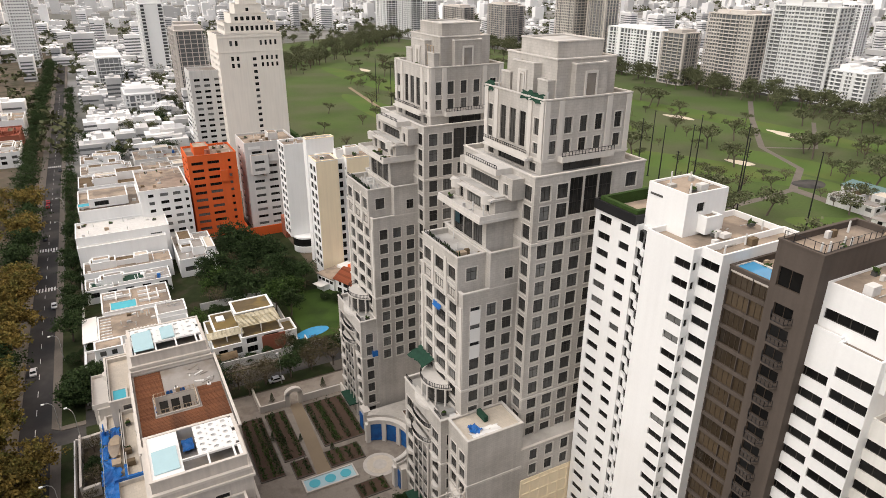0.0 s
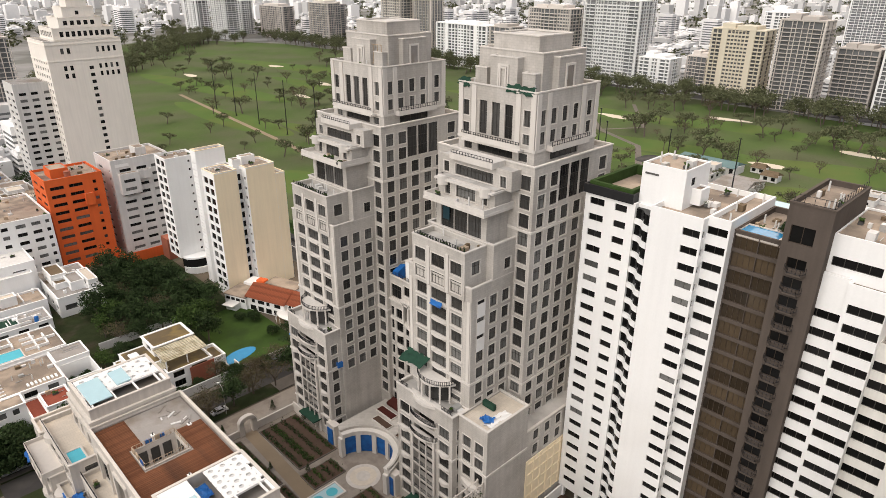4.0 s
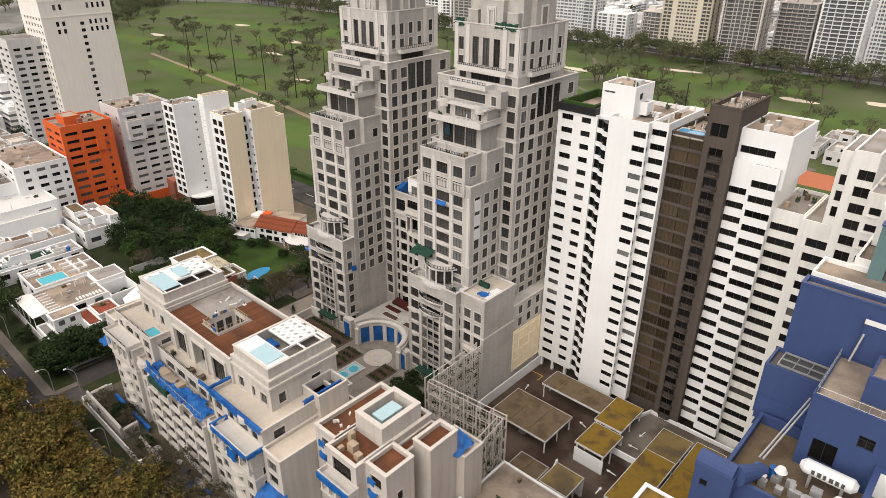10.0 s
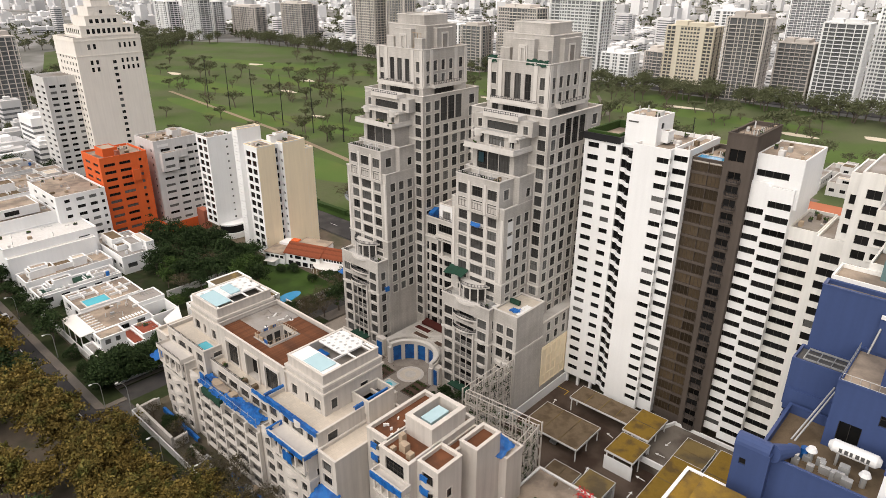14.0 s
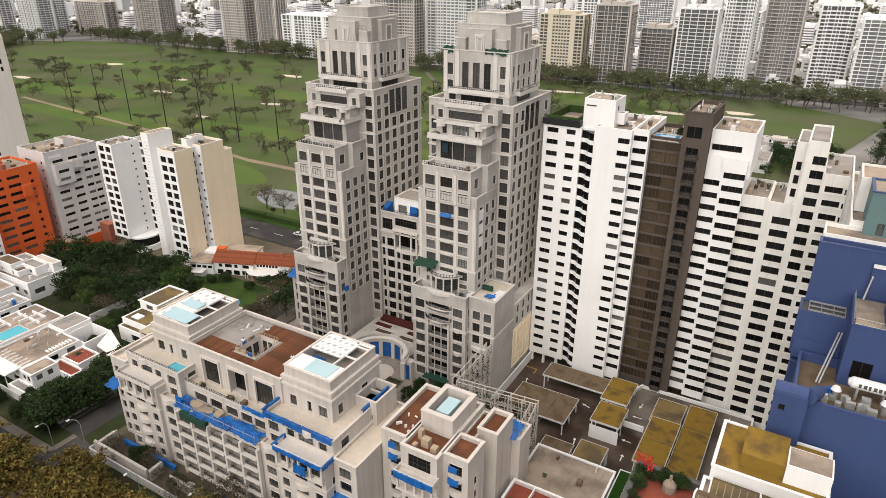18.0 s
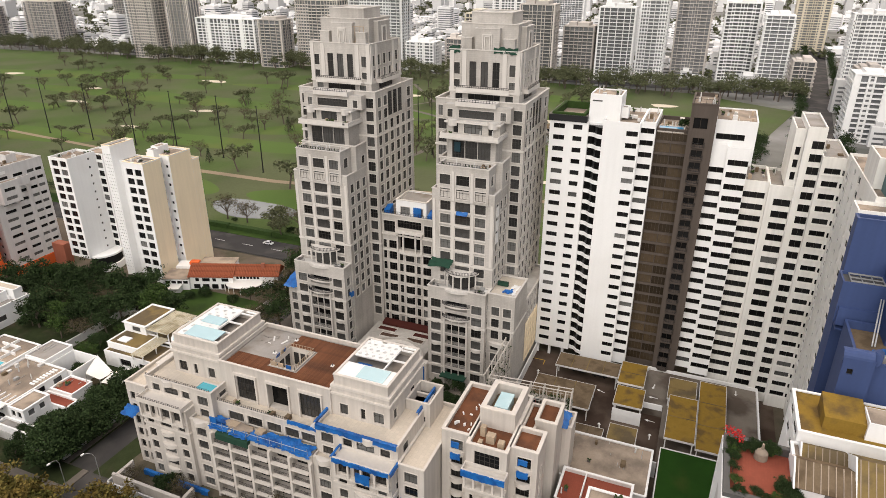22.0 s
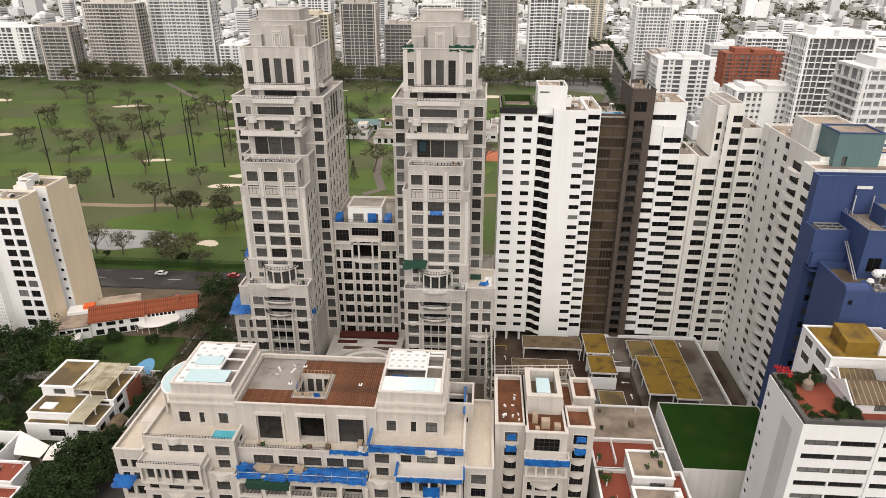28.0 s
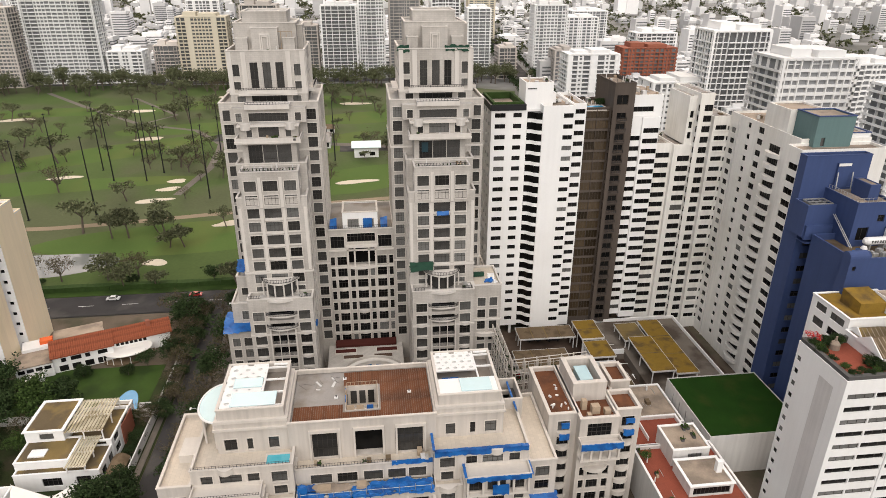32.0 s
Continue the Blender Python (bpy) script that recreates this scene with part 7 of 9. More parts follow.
def villa(x0, x1, y0, y1, z, label, wall=WHITE, roof=ROOF_TAN, seed=1, clutter=True):
    """A low villa of a few stepped blocks with parapets, windows and roof stuff."""
    q = random.Random(seed)
    v = Building("villa", ((x0 + x1) / 2, (y0 + y1) / 2, G), label, "house", wall, wall, roof, FRAME_DARK, group="villas", sill=False, panes=False, curtain=0.2)
    zz_ = [(0.2, 2.0)] + ([(3.2, 4.9)] if z > 5.4 else [])

    def cols(a, c, n):
        s_ = (c - a) / n
        return [(a + s_ * k + s_ * 0.25, a + s_ * k + s_ * 0.75) for k in range(n)]

    nx, ny = max(1, int((x1 - x0) / 5)), max(1, int((y1 - y0) / 5))
    v.tier(x0, x1, y0, y1, G, z, F=grid(cols(y0, y1, ny), zz_), R=grid(cols(x0, x1, nx), zz_), par=0.6, coping=0.08)
    for k in range(5):
        w_, d_ = (x1 - x0) * q.uniform(.15, .42), (y1 - y0) * q.uniform(.25, .45)
        xa, ya = q.uniform(x0 + .8, x1 - w_ - .8), q.uniform(y0 + .8, y1 - d_ - .8)
        v.tier(xa, xa + w_, ya, ya + d_, z - 0.7 - 0.03 * k, z + q.uniform(0.6, 2.9) + 0.1 * k, par=0.25, coping=0.08, roofm=k % 3, F=grid([(ya + d_ * .3, ya + d_ * .7)], [(z - 0.2, z + 1.2)]))
    if clutter:
        for k in range(6):
            # low partition walls and kerbs across the roof
            xa, ya = q.uniform(x0 + 1, x1 - 1), q.uniform(y0 + 1, y1 - 1)
            if k % 2:
                v.t("roof_kerb").box(xa, min(x1 - .4, xa + q.uniform(3, 9)), ya, ya + .25, z - 0.6, z + q.uniform(-.1, .5))
            else:
                v.t("roof_kerb").box(xa, xa + .25, ya, min(y1 - .4, ya + q.uniform(3, 9)), z - 0.6, z + q.uniform(-.1, .5))
        for k in range(5):
            xa, ya = q.uniform(x0 + 1, x1 - 2), q.uniform(y0 + 1, y1 - 2)
            v.t("roof_box").box(xa, xa + q.uniform(.4, 1.5), ya, ya + q.uniform(.4, 1.5), z - 0.6, z + q.uniform(0.1, 0.8))
        for k in range(2):
            xa, ya = q.uniform(x0 + 1, x1 - 4), q.uniform(y0 + 1, y1 - 4)
            part("roof_patch", MB().box(xa, xa + q.uniform(2, 3.4), ya, ya + q.uniform(2, 3.4), z - .6, z - .57 + .01 * k), q.choice([ROOF_BROWN, ROOF_GREY, REDFLOOR, TERRACE]), v.e)
        xa, ya = q.uniform(x0 + 1.5, x1 - 1.5), q.uniform(y0 + 1.5, y1 - 1.5)
        part("water_tank", MB().tube((xa, ya, z - .6), (xa, ya, z + .9), 0.65, 0.6, 12), q.choice([DARKWALL, METAL, TARP]), v.e)
    v.done(extra_roofs=[ROOF_BROWN, TERRACE])
    return v


v = Building("villa", (-3, 204, G), "white villa with wide tan roofs and low white kerbs", "house", WHITE, WHITE, ROOF_TAN, FRAME_DARK, group="villas", sill=False, panes=False)
v.tier(-12.0, 4.6, 189.6, 205.0, G, 4.0, par=0.35, coping=0.08, F=grid([(192, 195), (197, 200), (201.4, 203.6)], [(-1.0, 0.6), (1.6, 3.2)], "p"), R=grid([(-10, -7.5), (-5, -2), (0.5, 3)], [(-0.8, 0.8), (1.6, 3.2)], "p"))
v.tier(-10.4, 9.6, 205.0, 219.8, G, 5.0, par=0.3, coping=0.08, F=grid([(207, 210), (213, 217)], [(1.8, 3.8)], "p"))
v.tier(4.6, 13.2, 197.2, 205.0, G, 4.6, par=0.3, coping=0.08, roofm=2)
v.tier(-13.2, -6.0, 182.4, 187.6, G, 5.0, par=0.2, coping=0.12, F=grid([(183.4, 184.8), (185.4, 186.8)], [(2.4, 4.2)], "p"), R=grid([(-12, -10.4), (-9, -7.6)], [(2.6, 4.2)], "p"))
v.tier(-6.0, -2.4, 177.6, 188.0, G, 2.2, par=0.5, coping=0.08, roofm=1)
v.tier(-2.4, 3.8, 179.6, 187.2, G, 3.2, par=0.5, coping=0.1, roofm=1, F=grid([(181, 183), (184, 186)], [(-0.8, 1.0)], "p"))
v.tier(-16.0, -13.2, 178.0, 189.4, G, 1.6, par=0.6, coping=0.08, roofm=2)
for x0, x1, y0, y1 in ((0.4, 8.8, 212.4, 212.8), (3.2, 3.6, 207.0, 218.6), (0.4, 6.4, 208.6, 208.95), (6.0, 6.4, 208.9, 215.6), (-9.6, -1.4, 214.6, 215.0), (-9.6, -4.0, 216.4, 216.8), (-6.2, -5.8, 213.0, 219.0), (-2.0, -1.6, 212.4, 219.0), (0.4, 4.2, 215.4, 215.7)):
    v.t("roof_kerb").box(x0, x1, y0, y1, 4.6, 5.5)
for k in range(7):
    v.t("roof_kerb").box(-11.4, -8.4, 191.2 + 1.9 * k, 191.45 + 1.9 * k, 3.6, 3.95)
for k in range(8):
    v.t("skylight_kerb").box(-3.6 + 0.95 * k, -3.1 + 0.95 * k, 191.4, 193.0, 3.6, 3.95)
v.clutter(-7, 4, 194.5, 204, 3.66, 14, 33)
v.clutter(5.2, 12.6, 198, 204.4, 4.3, 5, 34)
v.clutter(-1.8, 3.2, 180.4, 186.4, 2.7, 5, 35)
v.done(extra_roofs=[REDFLOOR, ROOF_GREY])
part("canopy", MB().prism([(-16.2, 189.8), (-12.2, 189.8), (-12.2, 205.4), (-16.2, 205.4)], 3.9, [4.0, 4.3, 4.3, 4.0]), CANVAS, v.e, "long white terrace canopy")
for y in (190.4, 195.4, 200.4, 204.8):
    part("canopy_post", MB().box(-15.9, -15.7, y - .1, y + .1, G, 3.95), PERGOLA, v.e)
pool("roof_pool", -7.8, -0.6, 205.6, 210.8, 4.9, POOLTILE, "pale turquoise pool on a villa roof")
m = MB().ring(4.8, 13.0, 187.8, 197.0, G, 3.4, 0.0, 0.3)
single("court_wall", m, WHITE, "white walled planted court beside the villa", "wall", kind="structure")
v = villa(-15, 12, 228, 238, 3.0, "white walled villa with a dark courtyard", seed=8, roof=ROOF_GREY)
for x0, x1, y0, y1 in ((-13.4, -6.6, 229.6, 234.0), (-4.6, 3.4, 230.0, 236.2)):
    part("court_kerb", MB().ring(x0, x1, y0, y1, 2.2, 3.5, 0.25, 0.0), WHITE, v.e)
    # no void is sunk here: a dark block on the roof gives its shade
    part("court_glass", MB().box(x0, x1, y0, y1, 2.4, 2.9), TARP_GREEN, v.e, "dark planted court behind white walls")
villa(-15, 14, 240, 250.5, 4.4, "white villa with glazed roof terrace", seed=9)
villa(16, 30, 236, 262, 5.0, "low white house beside tall trees", seed=10, roof=ROOF_GREY)
villa(-15, 5, 306, 330, 7.5, "white mansion with brown roofs near the avenue", seed=12, roof=ROOF_BROWN)
villa(-15, 18, 336, 356, 8.0, "brown-roofed house near the avenue", seed=13, roof=ROOF_BROWN)
villa(22, 44, 300, 330, 9.0, "white house behind the orange block", seed=14)
villa(-14, 10, 362, 380, 7.0, "white house among trees", seed=15)
villa(14, 40, 340, 366, 9.0, "pale house with tan roof", seed=16, wall=WHITE_OLD)
villa(-14, 6, 388, 408, 6.0, "small white house by the avenue", seed=17)
villa(12, 36, 376, 398, 8.0, "pale block with a tan roof", seed=18, wall=WHITE_OLD)
villa(-66, -46, 470, 500, 8.0, "red-roofed house across the avenue", seed=19, roof=REDFLOOR, wall=BRICKRED)
villa(-66, -44, 430, 458, 7.0, "white house across the avenue", seed=20)
villa(-70, -46, 515, 545, 9.0, "white flats across the avenue", seed=21)

# stepped villa by the lane, with two slatted pergolas
v = Building("villa", (26, 180, G), "white stepped villa with ochre roofs and two roof pergolas", "house", WHITE, WHITE, ROOF_OCHRE, FRAME_DARK, group="villas", sill=False, panes=False)
v.tier(16.6, 26.0, 172.0, 189.6, G, 2.8, par=0.15, coping=0.05, F=grid([(174, 177), (180, 184)], [(-0.8, 1.4)]), R=grid([(18, 20.5), (22, 25)], [(-0.6, 1.6)], "p"))
v.tier(18.4, 26.2, 178.6, 189.8, 2.4, 4.6, par=0.15, coping=0.1)
v.tier(24.6, 37.0, 171.8, 182.0, G, 4.3, par=0.7, coping=0.08, R=grid([(26, 29), (31, 35.5)], [(-1.0, 1.0), (2.0, 3.8)], "g"), F=grid([(173.0, 176)], [(3.0, 4.0)], "p"))
v.tier(25.2, 36.4, 181.8, 190.0, G, 7.4, par=0.12, coping=0.35, R=grid([(27, 31), (32, 35)], [(4.8, 6.8)], "g"), F=grid([(184, 187)], [(5.0, 6.6)], "p"))
v.tier(36.4, 41.0, 172.4, 180.0, G, 3.0, par=0.9, coping=0.1, R=grid([(37.4, 39.8)], [(-1.0, 1.0)], "p"))
v.w.box(20.0, 22.4, 184.2, 187.6, 4.0, 4.75)
v.done()


def pergola(x0, x1, y0, y1, z, n, posts, ground, label):
    """Slats on two beams, with posts down to the terrace below."""
    e = thing("pergola", (x0, y0, ground), label, "pergola")
    for k in range(n):
        y = y0 + (y1 - y0) * k / n
        part("slat", MB().box(x0, x1, y, y + (y1 - y0) / n * 0.72, z, z + 0.10), SLAT, e)
    for x in (x0 + 0.3, (x0 + x1) / 2, x1 - 0.5):
        part("beam", MB().box(x, x + 0.2, y0 - 0.1, y1 + 0.1, z - 0.28, z - 0.003), PERGOLA, e)
    for x, y in posts:
        part("post", MB().box(x - .12, x + .12, y - .12, y + .12, ground, z - 0.28), PERGOLA, e)


SLAT = mat("stained_cream_slats", (0.50, 0.45, 0.33), 0.3, 0.4, 3.0, 0.85, tint=(0.27, 0.23, 0.14), tintscale=0.35, tintcut=0.56)
pergola(24.8, 36.8, 173.4, 181.7, 6.8, 11, [(25.2, 173.6), (25.2, 177.6), (30.9, 173.6), (36.4, 173.6), (36.4, 177.6)], 4.1, "stained cream slatted pergola over a roof terrace")
pergola(15.8, 26.0, 174.3, 178.6, 4.5, 7, [(16.2, 174.5), (16.2, 178.2), (21.0, 174.5)], 2.7, "stained slatted pergola over a low terrace")
part("brick_panel", MB().box(30.4, 37.2, 171.5, 171.78, G, 3.4), BRICKRED, v.e, "red brick side wall")
# barrel-roofed car shelter
e = thing("car_shelter", (18, 169.5, G), "brown barrel-roofed car shelter beside the lane", "car shelter")
m = MB()
arc_ = [(167.6 + 3.8 * k / 8, 0.9 + 1.1 * math.sin(math.pi * k / 8)) for k in range(9)]
for (ya, za_), (yb, zb_) in zip(arc_, arc_[1:]):
    m.quad((14.5, ya, za_), (22.6, ya, za_), (22.6, yb, zb_), (14.5, yb, zb_))
    m.quad((14.5, yb, zb_ - .12), (22.6, yb, zb_ - .12), (22.6, ya, za_ - .12), (14.5, ya, za_ - .12))
part("barrel_roof", m, ROOF_BROWN, e)
for x in (14.7, 18.5, 22.4):
    for y in (167.7, 171.2):
        part("post", MB().box(x - .1, x + .1, y - .1, y + .1, G, 0.9), PERGOLA, e)

# terracotta-roofed house with a fan-shaped terrace canopy, turned to the lane
HM = Matrix.Translation((62.8, 200.2, 0)) @ Matrix(((0.352, 0.936, 0, 0), (-0.936, 0.352, 0, 0), (0, 0, 1, 0), (0, 0, 0, 1)))
house = thing("garden_house", (68, 190, G), "white house with a terracotta tiled roof and a fan-shaped terrace canopy", "house")


def hbox(name, a, material, label="", parent=None):
    return part(name, MB().box(*a, M=HM), material, parent or house, label)


hbox("wall", (0.0, 15.2, 0.0, 8.8, G, 3.1), WHITE)
hbox("wall", (15.2, 30.6, 1.4, 8.4, G, 3.0), WHITE)
hbox("wall", (-9.0, 0.0, -0.8, 7.0, G, 2.2), WHITE)
hbox("flat_roof", (-9.3, -0.02, -1.1, 7.3, 2.2, 2.5), ROOF_TAN, "dusty tan flat roof")
hbox("wall", (-6.6, -2.6, -3.2, -0.8, G, 0.2), WHITE)
hbox("awning", (-6.8, -2.4, -4.8, -0.85, 0.2, 0.34), CANVAS, "white canvas awning")
hbox("wall", (0.5, 13.0, 8.8, 14.0, G, 3.6), WHITE)
hbox("flat_roof", (0.3, 13.2, 8.7, 14.3, 3.6, 3.9), ROOF_TAN, "dusty tan flat roof")
hbox("wall", (-7.5, -1.0, 7.0, 12.0, G, 3.4), WHITE)
hbox("skylight_box", (-3.0, 0.2, 8.4, 10.8, 3.4, 4.4), ORANGE, "small orange roof box")
hbox("chimney", (24.6, 25.8, 3.0, 4.2, 3.0, 6.6), BRICKRED)
for a in ((2.0, 3.2), (4.4, 7.0), (8.0, 9.2), (11.2, 13.6)):
    hbox("window", (a[0], a[1], -0.06, 0.02, 1.1, 2.3), PANE)
for k in range(4):
    hbox("window", (-8.4 + 2.1 * k, -6.8 + 2.1 * k, -0.86, -0.78, 0.5, 1.5), PANE)
for k in range(7):
    hbox("window", (16.0 + 1.2 * k, 16.85 + 1.2 * k, 1.33, 1.42, 1.5, 2.6), PANE)
for k in range(4):
    hbox("window", (1.2 + 3.2 * k, 3.4 + 3.2 * k, -0.06, 0.02, -1.7, 0.0), PANE)
hbox("garden_door", (15.8, 24.4, 1.32, 1.42, -1.8, 0.0), PANE, "dark glazed garden doors")
fan = [(13.6, 1.38)] + [(19.0 + 6.4 * math.cos(math.pi * (1 - k / 12)), 0.2 - 4.2 * math.sin(math.pi * k / 12)) for k in range(13)] + [(25.0, 1.38)]
fm = MB()
fm.prism(fan, 0.35, [0.95 if y > 0.3 else 0.55 for _, y in fan])
fm.v = [tuple(HM @ Vector(p)) for p in fm.v]
part("canopy", fm, CANVAS, house, "white fan-shaped terrace canopy")
fm = MB()
fm.prism([(19.0 + (x - 19.0) * 1.1, y * 1.15) for x, y in fan], G - 0.2, G + 0.35)
fm.v = [tuple(HM @ Vector(p)) for p in fm.v]
part("terrace", fm, ROOF_BROWN, house, "red-brown rounded garden terrace")
fm = MB()
for k in range(9):
    x, y = 19.0 + 6.9 * math.cos(math.pi * (1 - (k + 0.5) / 9)), 0.2 - 4.9 * math.sin(math.pi * (k + 0.5) / 9)
    fm.tube(tuple(HM @ Vector((x, y, G + .3))), tuple(HM @ Vector((x, y, 0.5))), 0.08, sides=6)
part("canopy_post", fm, PERGOLA, house)


def tiled(u0, u1, v0, vm, v1, z0, z1):
    """A gable of tile courses in the house's own axes."""
    base = MB().prism([(u0, v0), (u1, v0), (u1, vm), (u0, vm)], z0 - 0.15, [z0, z0, z1, z1]).prism([(u0, vm), (u1, vm), (u1, v1), (u0, v1)], z0 - 0.15, [z1, z1, z0, z0])
    base.v = [tuple(HM @ Vector(p)) for p in base.v]
    ro = part("tiled_roof", base, TILE_ROOF, house, "terracotta tiled roof")
    for va, sgn in ((v0, 1), (v1, -1)):
        run = abs(vm - va)
        half = math.hypot(run, z1 - z0)
        tl = MB()
        for r_ in range(8):
            tl.tube((0, 0, half * r_ / 8), (0, 0, half * (r_ + 1.08) / 8), 0.24, 0.18, 6)
        me_ = tl.mesh("tile_course", TILE_ROOF)
        n = int((u1 - u0) / 0.55)
        R_ = HM.to_3x3().to_4x4()
        for k in range(n):
            ob = new("tile_course", me_)
            u = u0 + 0.28 + (u1 - u0 - 0.56) * k / (n - 1)
            d = R_ @ Vector((0, sgn * run, z1 - z0))
            ob.parent = ro
            ob.matrix_basis = Matrix.Translation(HM @ Vector((u, va, z0 + 0.03))) @ d.to_track_quat("Z", "Y").to_matrix().to_4x4()
            ob.matrix_parent_inverse = Matrix.Identity(4)


tiled(-0.5, 15.6, -0.7, 4.2, 9.4, 3.0, 5.9)
tiled(15.0, 31.2, 0.4, 4.6, 9.0, 3.0, 5.7)
single("lawn", MB().box(44, 64, 171, 205, G - 0.3, G + 0.05), LAWN, "green garden lawn behind the villa", "lawn", kind="structure")
m = MB()
pts = blob(46.2, 176.0, 5.6, 2.9, 0.25, 24, .10, 3)
n = len(m.v)
m.prism(pts, G - 0.3, G + 0.16)
single("garden_pool", m, POOLBLUE, "kidney-shaped blue garden pool covered in leaves", "pool")
# garden walls along the side street
m = MB()
m.box(-16, 93, 167.0, 167.3, G, 0.6).box(-19.4, -19.1, 96, 150, G, 0.2).box(-19.1, -12.0, 150, 150.3, G, 0.2).box(40.4, 40.7, 167.1, 206, G, 0.4).box(43, 43.3, 169, 172, G, 0.4).box(-16.5, -16.2, 167, 300, G, 0.4)
m.box(6.8, 7.2, 206, 232, G, 0.6).box(18, 44, 206.6, 206.9, G, 0.6)
single("garden_wall", m, WHITE_OLD, "weathered pale garden wall along the lane", "wall", kind="structure")
# white shade sails
for pl_ in (((13.3, 188.2, 3.4), (6.8, 185.6, 2.2), (4.9, 178.0, 3.4), (10.4, 179.6, 2.0)), ((10.4, 179.0, 2.2), (4.2, 177.0, 3.3), (6.0, 172.4, 2.2), (12.4, 174.8, 3.3))):
    m = MB()
    N_ = 8
    A, B, C, D = (Vector(p) for p in pl_)
    for i in range(N_ + 1):
        for k in range(N_ + 1):
            a_, b_ = i / N_, k / N_
            p = A.lerp(B, a_).lerp(D.lerp(C, a_), b_)
            pull = 0.16 * (math.sin(math.pi * a_) * (1 if b_ < .5 else -1) * abs(2 * b_ - 1) ** 2)
            m.v.append((p.x, p.y + pull, p.z - 0.5 * math.sin(math.pi * a_) * math.sin(math.pi * b_)))
    for i in range(N_):
        for k in range(N_):
            n = i * (N_ + 1) + k
            m.f.append((n, n + 1, n + N_ + 2, n + N_ + 1))
            m.m.append(0)
    e = thing("shade_sail", (A.x, A.y, G), "white tensioned shade sail over a patio", "shade sail", "shade sails")
    part("canvas", m, CANVAS, e)
    for p in (A, B, C, D):
        part("pole", MB().tube((p.x, p.y, G), (p.x, p.y, p.z + 0.2), 0.08, sides=6), METAL, e)


# ---- formal garden and forecourt between residence and towers ----
sheet("forecourt_ground", rect(13, 61, 84, 152), G - 0.02, GARDEN_STONE, "pale stone garden paving")
sheet("garden_walk", [(28.6, 110), (32.0, 110), (33.2, 143), (30.2, 143)], G + 0.03, SANDPATH, "pinkish brick garden walk", "path")
BEDSOIL = mat("red_brown_bed_soil", (0.085, 0.052, 0.036), 0.3, 0.4, 5.0, 0.95)


def planted_row(x, y0, y1, seed, tall=0.8):
    """A row of small leafy plants along y."""
    r_ = random.Random(seed)
    h = MB()
    for k in range(int((y1 - y0) * 26)):
        y, z = r_.uniform(y0, y1), G + 0.2 + abs(r_.gauss(0, .42)) * tall
        c = Vector((x + r_.gauss(0, .32), y, z))
        u = Vector((r_.gauss(0, 1), r_.gauss(0, 1), r_.gauss(0, .6))).normalized() * r_.uniform(.12, .28)
        w_ = u.cross(Vector((r_.gauss(0, 1), r_.gauss(0, 1), r_.gauss(0, 1)))).normalized() * r_.uniform(.08, .18)
        h.quad(tuple(c - u), tuple(c - w_), tuple(c + u), tuple(c + w_))
    return h


for k, (x0, x1, y0, y1, rows_) in enumerate(((23.4, 28.3, 122.2, 141.2, (24.2, 25.0, 27.4)), (33.4, 43.6, 123.2, 141.0, (34.1, 36.4, 37.2, 39.6, 42.7)), (32.4, 40.6, 115.6, 121.2, (33.2, 35.4, 37.6, 39.8)), (24.4, 28.4, 115.6, 121.2, (25.2, 27.4)), (35.0, 41.8, 103.4, 107.8, (36, 38.4, 40.8)), (17.0, 22.4, 118, 141, (18, 20.2, 21.6)))):
    e = thing("garden_bed", ((x0 + x1) / 2, (y0 + y1) / 2, G), "red-brown planting bed with rows of low green plants", "flower bed", "garden beds")
    part("soil", MB().box(x0, x1, y0, y1, G - 0.1, G + 0.18), BEDSOIL, e)
    part("kerb", MB().ring(x0, x1, y0, y1, G - 0.1, G + 0.25, 0.12, 0.05), PAVING, e)
    for i, x in enumerate(rows_):
        part("plant_row", planted_row(x, y0 + 0.4, y1 - 0.4, 10 * k + i, 0.7 + .5 * (i % 2)), (LEAF, LEAF_DARK, HEDGE)[(i + k) % 3], e)
e = thing("reflecting_pool", (32, 112, G), "long pale turquoise pool with round basins", "pool")
part("pool_rim", MB().ring(25.3, 36.6, 110.5, 114.1, G - 0.2, G + 0.45, 0.35, 0), CREAM_TRIM, e)
part("water", MB().box(25.3, 36.6, 110.5, 114.1, G - 0.2, G + 0.25), SKYLIGHT, e)
for k in range(3):
    part("basin", MB().tube((27.4 + 3.6 * k, 112.3, G + 0.2), (27.4 + 3.6 * k, 112.3, G + 0.32), 1.2, 1.25, 20), POOLTILE, e, "round green basin")
# round paving in front of the arcade
e = thing("round_paving", (42.6, 111.6, G), "round stone paving pattern", "paving")
for k, rr in enumerate((3.9, 3.0, 1.6)):
    part("paving_ring", MB().prism(blob(42.6, 111.6, rr, rr, 0, 28, 0.0, 1), G, G + 0.05 + 0.03 * k), [CREAM, TERRACE, CREAM][k], e)
# curved arcade hung with blue cloth
e = thing("arcade", (50, 112.2, G), "curved stone arcade round the circle with blue cloth in its arches", "arcade")
ACX, ACY = 42.4, 112.2
AW = [math.radians(-84 + 14 * k) for k in range(13)]


